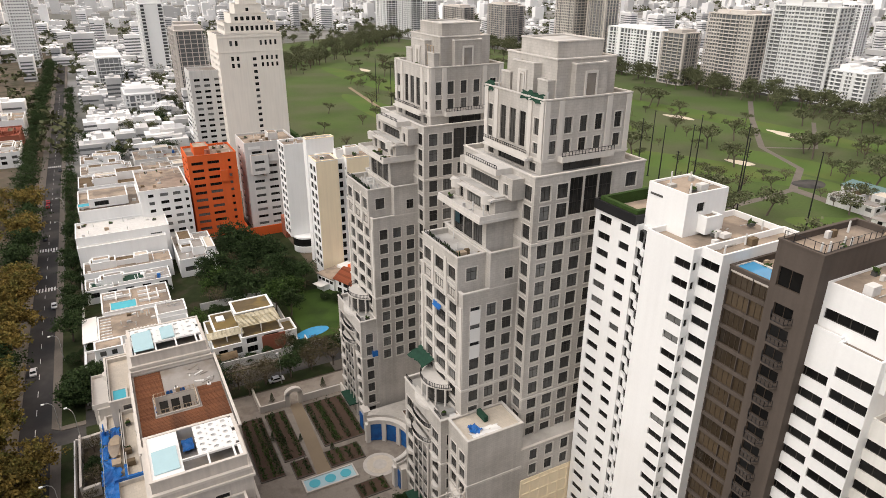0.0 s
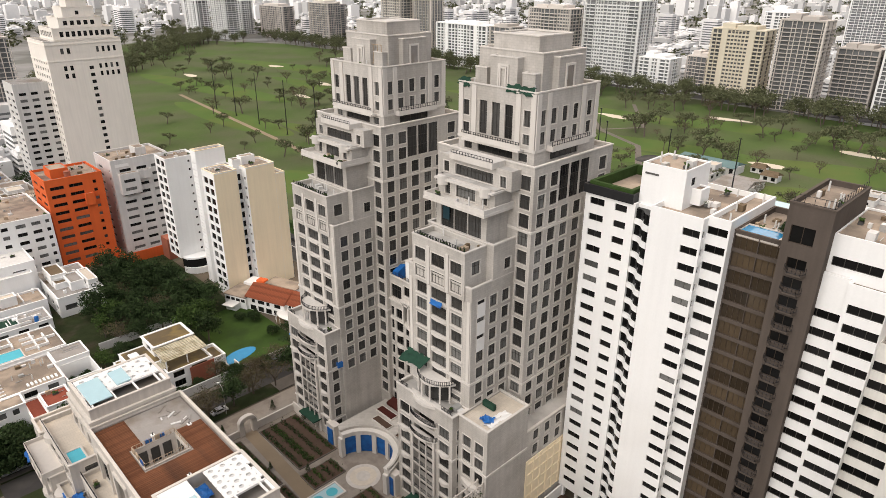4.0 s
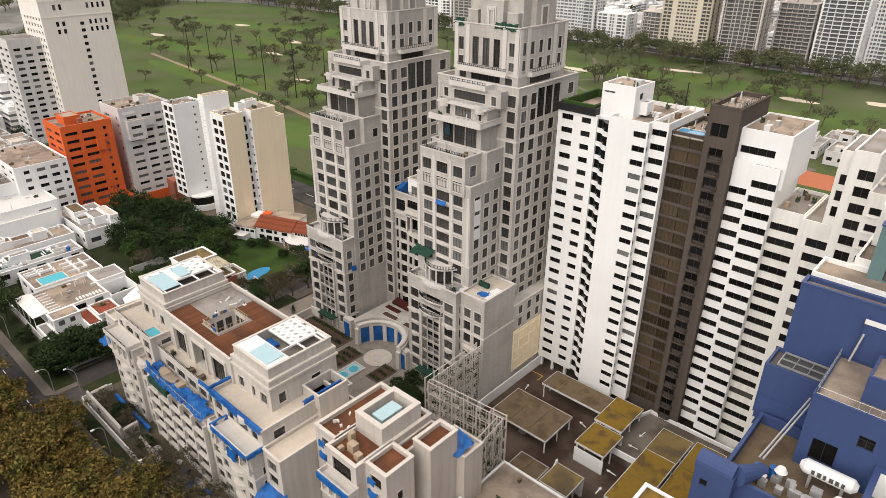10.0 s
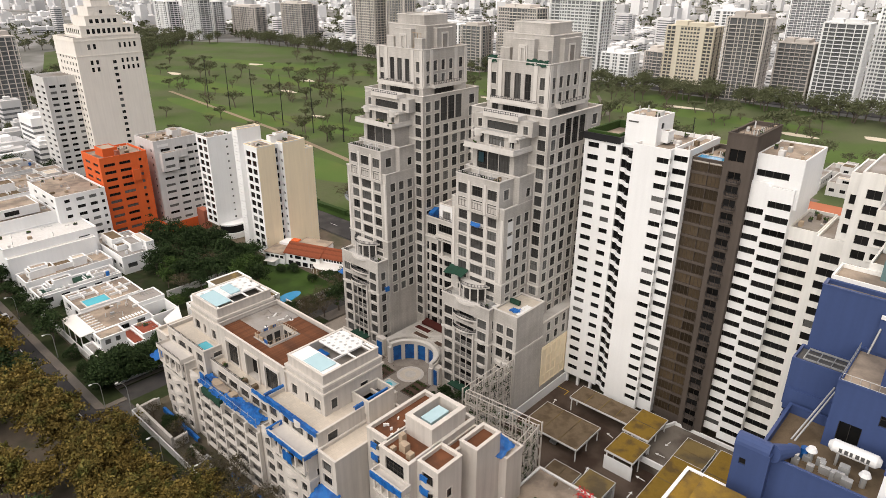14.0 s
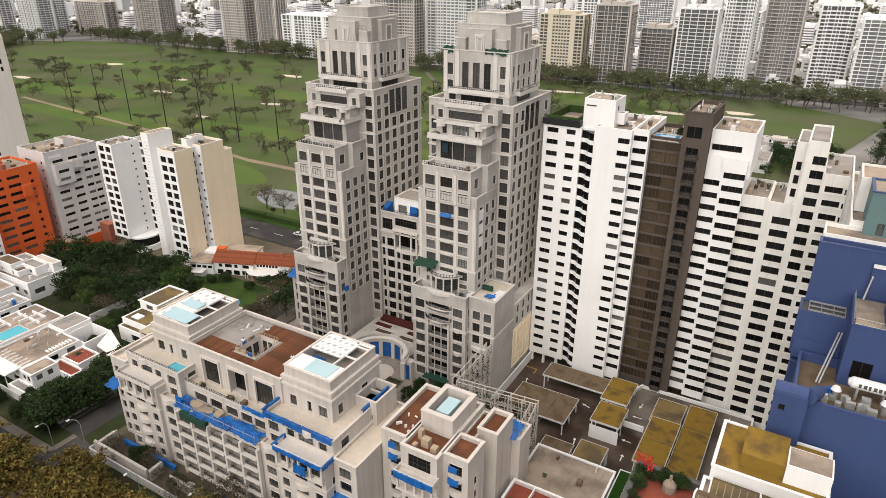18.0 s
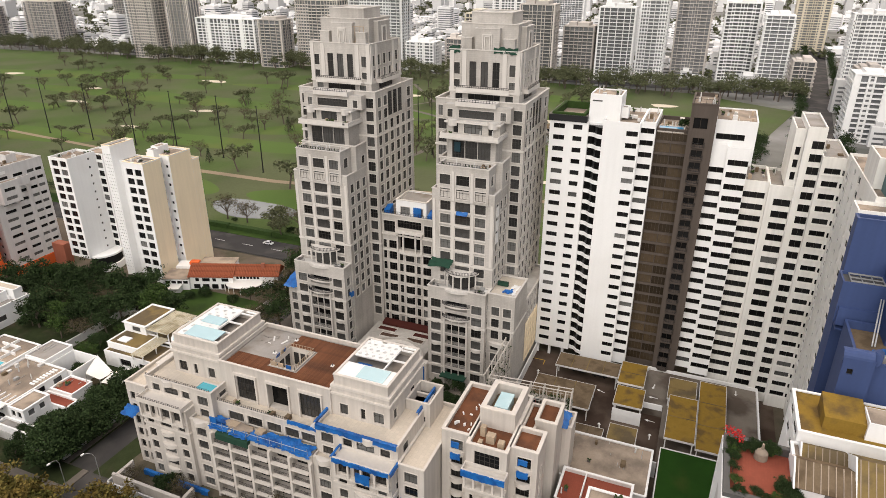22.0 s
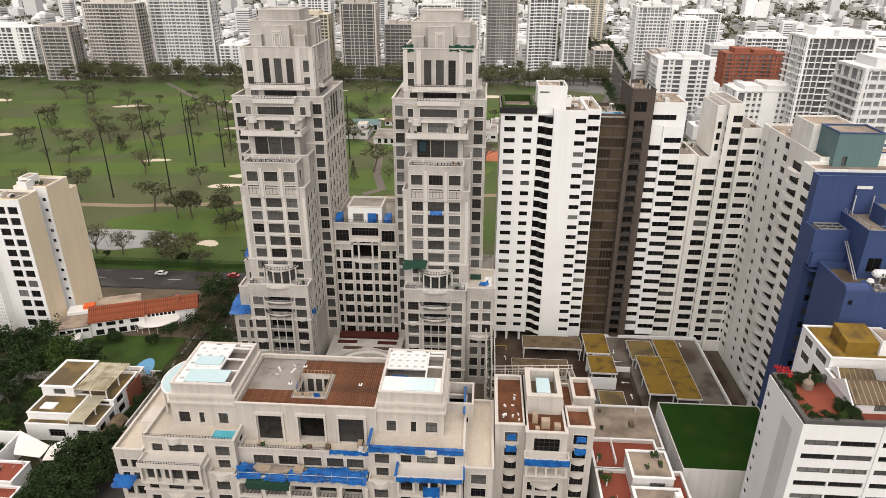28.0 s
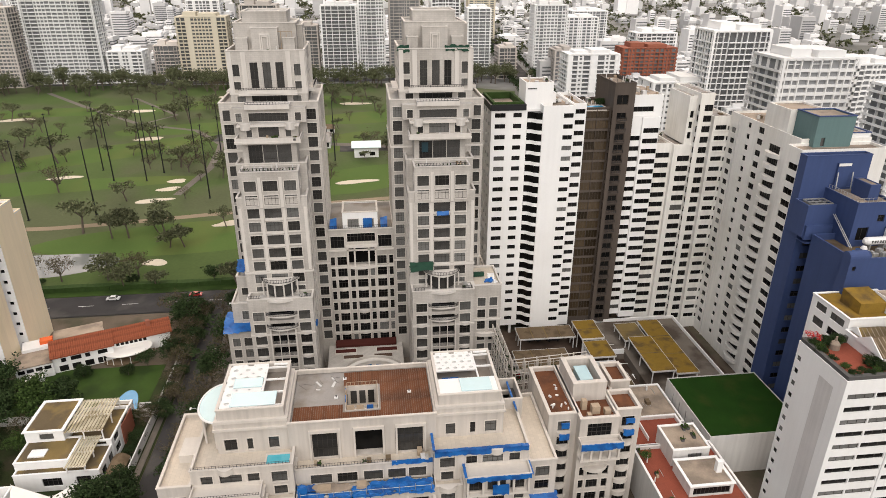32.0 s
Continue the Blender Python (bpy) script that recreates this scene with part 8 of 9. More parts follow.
def arc_ring(r0, r1, z0, z1, w0, w1, n=4):
    """A curved block between two radii round the circle's middle."""
    m_ = MB()
    for k in range(n + 1):
        w = w0 + (w1 - w0) * k / n
        m_.v += [(ACX + r * math.cos(w), ACY + r * math.sin(w), z) for r, z in ((r0, z0), (r1, z0), (r1, z1), (r0, z1))]
    m_.f += [(3, 2, 1, 0), tuple(4 * n + p for p in range(4))]
    for k in range(n):
        m_.f += [(4 * k + p, 4 * k + (p + 1) % 4, 4 * k + 4 + (p + 1) % 4, 4 * k + 4 + p) for p in range(4)]
    m_.m += [0] * len(m_.f)
    return m_


part("entablature", arc_ring(7.5, 9.0, 3.2, 4.1, AW[0], AW[-1], 24), STONE_TRIM, e)
part("cornice", arc_ring(7.3, 9.2, 4.1, 4.45, AW[0], AW[-1], 24), STONE_TRIM, e)
part("parapet", arc_ring(8.5, 8.9, 4.45, 5.1, AW[0], AW[-1], 24), STONE, e)
for k in range(0, 13, 2):
    part("pier", arc_ring(7.55, 8.8, G, 3.2, AW[k] - 0.07, AW[k] + 0.07, 2), STONE_TRIM, e)
for k in range(0, 12, 2):
    part("cloth", arc_ring(8.05, 8.12, G + .05, 3.1, AW[k] + 0.07, AW[k + 2] - 0.07, 5), TARP, e, "blue protective cloth hung in an arch")
arc = [(ACX + 8.6 * math.cos(w), ACY + 8.6 * math.sin(w)) for w in AW]
single("court_terrace", MB().prism(arc + [(45.2, 124.5), (61, 124.5), (61, 104), (45.2, 104)], G, 3.4), STONE, "raised grey stone court terrace between the towers", "terrace", kind="structure")
for k, (x0, x1, y0, y1) in enumerate(((52.4, 54.2, 107.0, 112.0), (52.4, 54.2, 115.0, 120.4), (55.4, 57.4, 105.6, 111.2), (55.4, 57.4, 117.0, 122.6))):
    e = thing("court_planter", (x0, y0, 3.4), "dark red-brown planting bed on the court terrace", "planter", "court planters")
    part("kerb", MB().ring(x0, x1, y0, y1, 3.4, 3.75, 0.15, 0.0), STONE_TRIM, e)
    part("soil", MB().box(x0, x1, y0, y1, 3.3, 3.6), MAROON if k > 1 else BEDSOIL, e)
single("court_awning", MB().prism([(58.6, 105.6), (60.9, 105.6), (60.9, 122.6), (58.6, 122.6)], 3.42, [4.1, 4.6, 4.6, 4.1]), MAROON, "dark maroon canopy along the back of the court", "canopy")
for y0, y1 in ((86.5, 101.5), (127, 141.5)):
    single("entrance_canopy", MB().box(42.6, 45.2, y0 + 4, y1 - 4, 1.4, 1.7), TARP_GREEN, "dark green entrance canopy", "canopy")
for y in (103.4, 125.6):
    m = MB().box(43.8, 45.6, y - 1.6, y + 1.6, G, 3.6)
    single("gate_pier", m, CREAM_TRIM, "cream stone gate block", "gate pier")
    single("blue_cloth", MB().box(43.55, 43.75, y - 1.0, y + 1.0, G, 2.6), TARP, "blue cloth over a gate opening", "tarpaulin")
# garden end wall and arched gate
e = thing("garden_gate", (31.5, 143, G), "cream arched garden gate with low side walls", "gate")
part("side_wall", MB().box(23.0, 29.2, 142.9, 143.3, G, -0.2), CREAM_TRIM, e)
part("side_wall", MB().box(33.8, 44.6, 142.9, 143.3, G, 0.0), CREAM_TRIM, e)
for x in (29.2, 32.6):
    part("gate_pier", MB().box(x, x + 1.2, 142.5, 143.7, G, 1.6), CREAM_TRIM, e)
am = MB()
for k in range(10):
    w0, w1 = math.pi * k / 10, math.pi * (k + 1) / 10
    for ra, rb in ((1.15, 2.3),):
        p = [(31.5 + r_ * math.cos(w_), 1.2 + (0.0 if r_ == ra else 0.05) + r_ * 0.8 * math.sin(w_)) for r_, w_ in ((ra, w0), (rb, w0), (rb, w1), (ra, w1))]
        f_ = [(x, 142.5, z) for x, z in p]
        g_ = [(x, 143.7, z) for x, z in p]
        am.quad(*f_)
        am.quad(*reversed(g_))
        am.quad(f_[1], g_[1], g_[2], f_[2])
        am.quad(f_[0], f_[3], g_[3], g_[0])
part("arch", am, CREAM_TRIM, e)
single("garden_wall_inner", MB().box(44.2, 44.6, 139.0, 143.0, G, 0.6).box(22.6, 23.0, 143.0, 152, G, 0.0), CREAM_TRIM, "cream garden wall beside the tower", "wall", kind="structure")


# street lamps
def street_lamp(x, y, turn=0.0):
    e = thing("street_lamp", (x, y, G), "grey curved-arm street lamp", "street lamp", "street lamps")
    m_ = MB().tube((x, y, G), (x, y, G + 7), 0.11, 0.07, 8)
    dx, dy = math.cos(turn), math.sin(turn)
    pts_ = [(x, y, G + 7), (x + .4 * dx, y + .4 * dy, G + 8), (x + 1.2 * dx, y + 1.2 * dy, G + 8.5), (x + 2.2 * dx, y + 2.2 * dy, G + 8.5)]
    for a, c in zip(pts_, pts_[1:]):
        m_.tube(a, c, 0.06, sides=6)
    part("lamp_post", m_, METAL, e)
    hx, hy = pts_[-1][0], pts_[-1][1]
    part("lamp_head", MB().box(hx - .35, hx + .35, hy - .18, hy + .18, G + 8.35, G + 8.6), PERGOLA, e)


for i in range(8):
    street_lamp(-22.0, 60 + 34 * i if i < 3 else 92 + 34 * i, math.pi)
for i in range(4):
    street_lamp(5 + 26 * i, 153.4, math.pi / 2)
street_lamp(-22.6, 158.9, math.pi)
street_lamp(-18.3, 153.3, 2.4)
street_lamp(-19, 112, math.pi)


# ---- cars ----
def car_mesh(paint):
    body = MB()
    prof = [(-2.1, 0.35), (-2.15, 0.8), (-1.5, 0.92), (-0.9, 1.42), (0.7, 1.45), (1.35, 0.95), (2.05, 0.85), (2.15, 0.4)]
    n = len(prof)
    for s in (-0.85, 0.85):
        k = 0.88 if True else 1
        body.v += [(x, s * (k if z > 1.2 else 1), z) for x, z in prof]
    body.f.append(tuple(range(n)))
    body.f.append(tuple(reversed(range(n, 2 * n))))
    for i in range(n):
        j = (i + 1) % n
        body.f.append((i, i + n, j + n, j))
    body.m += [0] * (n + 2)
    glass = MB()
    glass.quad((-1.45, -0.7, 0.97), (-1.45, 0.7, 0.97), (-0.93, 0.65, 1.40), (-0.93, -0.65, 1.40))
    glass.quad((1.33, 0.7, 0.99), (1.33, -0.7, 0.99), (0.75, -0.65, 1.42), (0.75, 0.65, 1.42))
    for s in (-1, 1):
        glass.quad((-1.2, s * 0.86, 0.98), (1.1, s * 0.86, 0.98), (0.6, s * 0.77, 1.38), (-0.85, s * 0.77, 1.38))
    for v in range(len(glass.v)):
        x, y, z = glass.v[v]
        glass.v[v] = (x * 1.012, y * 1.012, z + 0.02)
    wheel = MB().tube((0, -0.1, 0), (0, 0.1, 0), 0.32, sides=14)
    return body.mesh("body", paint), glass.mesh("glass", PANE), wheel.mesh("wheel", TYRE)


CARS = [(car_mesh(c), n) for c, n in ((CARPAINT_W, "white"), (CARPAINT_D, "black"), (CARPAINT_S, "silver"), (CARPAINT_R, "red"))]


def car(x, y, z, turn, k):
    (body, glass, wheel), n = CARS[k % 4]
    e = thing("car", (x, y, z), n + " saloon car parked on the paving", "car", "parked cars")
    e.rotation_euler = (0, 0, turn)
    for nm, me_ in (("body", body), ("glass", glass)):
        o = new(nm, me_)
        o.parent = e
    for dx in (-1.3, 1.3):
        for dy in (-0.78, 0.78):
            o = new("wheel", wheel)
            o.location = (dx, dy, 0.32)
            o.parent = e


q = random.Random(9)
for x, y, t in ((46, 72.2, 0.1), (50, 72.4, 0.05), (47, 65.2, 0), (64.4, 58, 1.57), (64.8, 64, 1.57), (30, 155.2, 0), (52, 166.0, 0)):
    car(x, y, G - 0.04 if y < 150 else G, t, q.randrange(4))
for y in (190, 232, 300, 345, 352, 410, 470):
    car(-25 if q.random() < .5 else -29.5, y, G - 0.02, 1.57, q.randrange(4))
for y in (150, 172, 199, 240):
    car(99 if q.random() < .5 else 106, y, G - 0.03, 1.57, q.randrange(4))

# builders' rubble on the forecourt
q = random.Random(12)
for k in range(34):
    x, y = -15.6 + q.gauss(0, 2.4), 107 + q.gauss(0, 5.0)
    w_, d_, h_ = q.uniform(.3, 1.6), q.uniform(.3, 1.4), q.uniform(.15, .8)
    mt_, lb_ = q.choice([(CARDBOARD, "tan pack of building material on the forecourt"), (WHITE_OLD, "pale broken slab on the forecourt"), (TARP, "crumpled blue tarpaulin on the forecourt"), (STONE, "grey stone offcut on the forecourt"), (METAL, "grey metal bundle on the forecourt")])
    nm_ = {"tan_wrapped_packs": "material_pack", "weathered_white_paint": "slab", "blue_tarpaulin": "tarpaulin", "pale_cast_stone": "stone_offcut", "galvanised_metal": "metal_bundle"}[mt_.name]
    m = MB().box(-w_, w_, -d_, d_, 0, h_, M=Matrix.Translation((x, y, G + 0.05)) @ Matrix.Rotation(q.uniform(0, 3), 4, "Z"))
    m.v = [(a + q.gauss(0, .12), b_ + q.gauss(0, .12), c + (abs(q.gauss(0, .12)) if c > G + .1 else 0)) for a, b_, c in m.v]
    single(nm_, m, mt_, lb_, "building material", "forecourt rubble")
for x0, x1, y0, y1, h_ in ((-18.2, -17.7, 131.0, 149.6, 1.5), (-17.6, -13.4, 148.6, 149.1, 1.2), (-17.6, -14.2, 130.6, 131.1, 0.9), (-16.2, -15.8, 112.0, 126.0, 0.6)):
    single("site_wall", MB().prism([(x0, y0), (x1, y0), (x1, y1), (x0, y1)], G, [h_ - .3, h_, h_ + .2, h_]), CREAM, "rough unfinished cream garden wall on the forecourt", "wall", kind="structure")
m = MB()
for k in range(8):
    w0, w1 = 0.2 + 1.3 * k / 8, 0.2 + 1.3 * (k + 1) / 8
    m.prism([(-19.4 + 6.5 * math.sin(w0), 95 + 6.5 * math.cos(w0)), (-19.4 + 6.5 * math.sin(w1), 95 + 6.5 * math.cos(w1)), (-19.4 + 6.9 * math.sin(w1), 95 + 6.9 * math.cos(w1)), (-19.4 + 6.9 * math.sin(w0), 95 + 6.9 * math.cos(w0))], G, 0.0)
single("curved_wall", m, CREAM, "low curved cream garden wall on the forecourt", "wall", kind="structure")


# ---- skyline beyond the golf course ----
def far_block(x, y, w, h, style, d=22.0):
    wall = {"band": FARWALL, "white": FARWALL, "brown": FARBROWN_HAZED, "tan": FARTAN, "grid": FARWALL, "dark": FARBROWN_HAZED, "brick": BRICKRED, "glass": FARWALL}[style]
    words = {"band": "white far apartment tower with long balcony bands", "white": "white far apartment block with window rows", "brown": "brown far apartment tower with balcony bands", "tan": "tan far apartment tower with balcony bands",
             "grid": "pale far tower with a grid of slabs and piers", "dark": "dark far tower with grey slabs", "brick": "brick red far apartment block", "glass": "far glazed tower with thin white slabs"}[style]
    e = thing("far_tower", (x, y, G), words, "apartment tower", "far skyline")
    x0, x1, y0, y1 = x, x + d, y - w / 2, y + w / 2
    top, pch = G + h, 3.1
    n = int(h / pch)
    r_ = random.Random(int(x * 7 + y * 3))
    part("window_core", MB().box(x0 + 1.3, x1 - 1.3, y0 + 1.3, y1 - 1.3, G, top - 0.4), FARGLASS_HAZED, e)
    s, p = MB(), MB()
    low, high, pier = {"band": (1.1, .25, .5), "white": (1.15, .5, 1.1), "brown": (1.0, .2, .5), "tan": (1.15, .3, .7), "grid": (.5, .25, .6), "dark": (.45, .15, .4), "brick": (1.2, .5, 1.3), "glass": (.35, .1, .3)}[style]

    def bays(length):
        out, u = [], 0.0
        while u < length - 2.0:
            kind_ = r_.choice(("balcony", "window", "window", "balcony", "blank") if style in ("white", "brick", "tan") else ("balcony", "balcony", "window", "strip", "window"))
            wd = {"balcony": r_.uniform(4.0, 6.5), "window": r_.uniform(2.4, 3.4), "blank": r_.uniform(1.5, 3.0), "strip": r_.uniform(3, 5)}[kind_]
            wd = min(wd, length - u)
            out.append((u, u + wd, kind_))
            u += wd
        out[-1] = (out[-1][0], length, out[-1][2])
        return out

    def put(mb, side, u0, u1, d0, d1, za, zb):
        if side == "F":
            mb.box(x0 + d0, x0 + d1, y0 + u0, y0 + u1, za, zb)
        elif side == "R":
            mb.box(x0 + u0, x0 + u1, y0 + d0, y0 + d1, za, zb)
        else:
            mb.box(x0 + u0, x0 + u1, y1 - d1, y1 - d0, za, zb)

    for side, length in (("F", w), ("R", d), ("L", d)):
        half = bays(length / 2)
        for u0, u1, kind_ in half + [(length - b_, length - a_, k_) for a_, b_, k_ in half]:
            if kind_ == "blank":
                put(p, side, u0, u1, 0.35, 1.5, G, top)
                continue
            put(p, side, u0, u0 + pier * .5, 0.3, 1.5, G, top)
            put(p, side, u1 - pier * .5, u1, 0.3, 1.5, G, top)
            for k in range(n):
                z = G + pch * k
                if kind_ == "balcony":
                    put(s, side, u0 + .1, u1 - .1, -0.7, 1.4, z - .12, z + .12)
                    put(s, side, u0 + .1, u1 - .1, -0.7, -0.55, z + .12, z + max(.55, low * .8))
                elif kind_ == "strip":
                    put(s, side, u0, u1, 0.4, 1.4, z, z + low)
                else:
                    put(s, side, u0 + .1, u1 - .1, 0.45, 1.4, z, z + low)
                    put(s, side, u0 + .1, u1 - .1, 0.46, 1.4, z + pch - high, z + pch - .01)
    s.box(x0 + 1.5, x1 - 1.5, y0 + w * .2, y1 - w * .45, top, top + 3.2)
    s.box(x0 + 3.5, x1 - 4, y1 - w * .4, y1 - w * .15, top, top + r_.uniform(1.5, 5))
    s.box(x0 + 0.3, x1 - 0.3, y0 + 0.3, y1 - 0.3, top - 0.5, top + 0.5)
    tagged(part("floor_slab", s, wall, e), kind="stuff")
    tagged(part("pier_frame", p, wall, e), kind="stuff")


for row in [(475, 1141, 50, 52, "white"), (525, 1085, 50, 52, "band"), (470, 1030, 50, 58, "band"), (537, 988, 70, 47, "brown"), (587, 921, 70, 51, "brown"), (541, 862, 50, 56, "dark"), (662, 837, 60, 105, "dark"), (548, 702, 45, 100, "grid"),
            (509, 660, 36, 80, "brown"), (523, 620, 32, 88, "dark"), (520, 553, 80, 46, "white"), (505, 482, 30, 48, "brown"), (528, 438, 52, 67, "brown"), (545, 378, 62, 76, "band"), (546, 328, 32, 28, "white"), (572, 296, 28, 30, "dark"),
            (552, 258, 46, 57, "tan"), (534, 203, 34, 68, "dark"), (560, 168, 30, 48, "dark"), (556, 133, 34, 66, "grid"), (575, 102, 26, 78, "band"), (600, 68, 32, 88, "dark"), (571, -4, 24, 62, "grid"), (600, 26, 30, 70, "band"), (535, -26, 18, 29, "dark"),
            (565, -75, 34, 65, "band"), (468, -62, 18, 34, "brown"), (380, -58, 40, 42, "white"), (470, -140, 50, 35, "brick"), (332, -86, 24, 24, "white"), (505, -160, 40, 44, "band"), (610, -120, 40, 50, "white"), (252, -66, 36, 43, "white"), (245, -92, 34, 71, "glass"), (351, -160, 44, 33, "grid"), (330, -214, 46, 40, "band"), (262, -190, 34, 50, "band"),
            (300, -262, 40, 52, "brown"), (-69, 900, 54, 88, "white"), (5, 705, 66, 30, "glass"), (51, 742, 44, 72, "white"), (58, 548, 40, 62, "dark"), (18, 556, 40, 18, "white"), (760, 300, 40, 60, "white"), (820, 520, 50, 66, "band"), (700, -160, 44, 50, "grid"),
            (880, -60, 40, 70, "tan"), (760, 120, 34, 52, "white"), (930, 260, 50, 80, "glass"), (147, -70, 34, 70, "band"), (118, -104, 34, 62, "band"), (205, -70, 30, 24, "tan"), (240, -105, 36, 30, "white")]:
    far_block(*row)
# low city fabric to the horizon
q = random.Random(77)
m = MB()
for i in range(4200):
    x, y = q.uniform(-900, 2700), q.uniform(-1500, 2400)
    if -150 < x < 600 and -60 < y < 1160 and not (x < 100 and y > 420):
        continue
    if -60 < x < 110 and -140 < y < 420 or -36 < x < -16 or 95 < x < 112 or abs(y + 3 + (x - 110) * 0.09) < 26 or (-220 < x < 0 and -200 < y < 420):
        continue
    far = math.hypot(x, y - 100)
    w_, d_ = q.uniform(9, 26), q.uniform(9, 26)
    h_ = q.uniform(5, 16) if q.random() < 0.8 else q.uniform(18, 42)
    if far < 700:
        h_ = min(h_, 24)
    m.box(x, x + w_, y, y + d_, G - 0.4, G + h_)
    if far < 1300:
        for z in range(1, int(h_ / 3.2)):
            m.box(x - 0.1, x + w_ * .9, y - 0.1, y + d_ * .9, G + 3.2 * z - 1.4, G + 3.2 * z, 1)
    m.box(x + w_ * .3, x + w_ * .6, y + d_ * .3, y + d_ * .7, G + h_, G + h_ + 2.2)
for i in range(1500):
    x, y = (q.uniform(-14, 92), q.uniform(420, 1100)) if i < 330 else ((q.uniform(556, 1150), q.uniform(-260, 1100)) if i < 1130 else (q.uniform(115, 620), q.uniform(-420, -45)))
    if abs(y + 3 + (x - 110) * 0.09) < 26 or 535 < x < 555:
        continue
    w_, d_, h_ = q.uniform(7, 17), q.uniform(7, 17), q.uniform(4, 13)
    m.box(x, x + w_, y, y + d_, G - 0.4, G + h_)
    for z in range(1, int(h_ / 3.2) + 1):
        m.box(x - 0.1, x + w_ * q.uniform(.3, .9), y - 0.1, y + d_ * .8, G + 3.2 * z - 2.0, G + 3.2 * z - .7, 1)
    m.box(x + w_ * .2, x + w_ * q.uniform(.4, .8), y + d_ * .3, y + d_ * .8, G + h_, G + h_ + q.uniform(.8, 3))
single("distant_city", m, [CITY, FARGLASS_HAZED], "pale distant city blocks reaching the horizon", "city blocks", kind="stuff")

# club house and courts behind the towers
b = Building("club_house", (280, 112, G), "white club house with a pale roof on the golf course", "club house", WHITE, WHITE, SKYLIGHT, sill=False, panes=False)
b.tier(272, 284, 105, 119, G, 4.0, F=grid([(107, 110), (113, 116)], [(-1.0, 1.2)]), par=0.05, coping=0)
b.done()
part("pitched_roof", MB().prism([(270.5, 103.5), (278, 103.5), (278, 120.5), (270.5, 120.5)], 4.0, [4.2, 6.4, 6.4, 4.2]).prism([(278, 103.5), (285.5, 103.5), (285.5, 120.5), (278, 120.5)], 4.0, [6.4, 4.2, 4.2, 6.4]), SKYLIGHT, b.e, "pale grey-green pitched roof")
for x0, x1, y0, y1, h in ((306, 325, 157, 180, 3.0), (300, 322, 40, 70, 5), (326, 345, 60, 78, 4), (305, 325, 74, 96, 4.5), (335, 360, 25, 50, 5), (120, 140, 40, 70, 9), (150, 176, 20, 52, 8), (190, 215, 10, 40, 7), (122, 142, 0, 30, 12)):
    villa(x0, x1, y0, y1, h, "low pale club building with flat roofs", seed=int(x0), roof=ROOF_GREY, wall=WHITE_OLD, clutter=False)
for x0, x1, y0, y1, h, mt_, lb_ in ((328, 342, 153, 188, 2.4, TEAL, "long low club pavilion with a dark green pitched roof"), (294, 320, 133, 152, 2.0, ROOF_GREY, "low club pavilion with a blue-grey pitched roof"), (332, 340, 132, 142, 1.2, ROOF_BROWN, "small brown-roofed club hut on the course"), (344, 351, 143, 152, 1.0, ROOF_BROWN, "small brown-roofed club hut on the course")):
    e = thing("club_pavilion", ((x0 + x1) / 2, (y0 + y1) / 2, G), lb_, "club house", "club pavilions")
    part("wall", MB().box(x0 + .6, x1 - .6, y0 + .6, y1 - .6, G, h), WHITE_OLD, e)
    xm = (x0 + x1) / 2
    part("pitched_roof", MB().prism([(x0, y0), (xm, y0 + 1.5), (xm, y1 - 1.5), (x0, y1)], h - .1, [h, h + 2.2, h + 2.2, h]).prism([(xm, y0 + 1.5), (x1, y0), (x1, y1), (xm, y1 - 1.5)], h - .1, [h + 2.2, h, h, h + 2.2]), mt_, e)
    for k in range(int((y1 - y0) / 4)):
        part("window", MB().box(x0 + .52, x0 + .62, y0 + 1.6 + 4 * k, y0 + 3.6 + 4 * k, G + .8, h - .5), PANE, e)
sheet("club_lot_2", blob(328, 204, 9, 8, 0, 18, .1, 4), G - 0.012, ASPHALT, "grey club turning circle", "ground")
sheet("tennis_court", rect(262, 284, 52, 84), G + 0.02, mat("orange_clay_court", (0.42, 0.13, 0.06), 0.1), "orange clay tennis court", "tennis court")
sheet("club_pool", blob(340, 84, 9, 14, 0, 18, .05, 2), G + 0.03, POOLBLUE, "blue club swimming pool", "pool")
sheet("club_lot", rect(286, 300, 78, 128), G - 0.02, ASPHALT, "grey club parking lot", "ground")


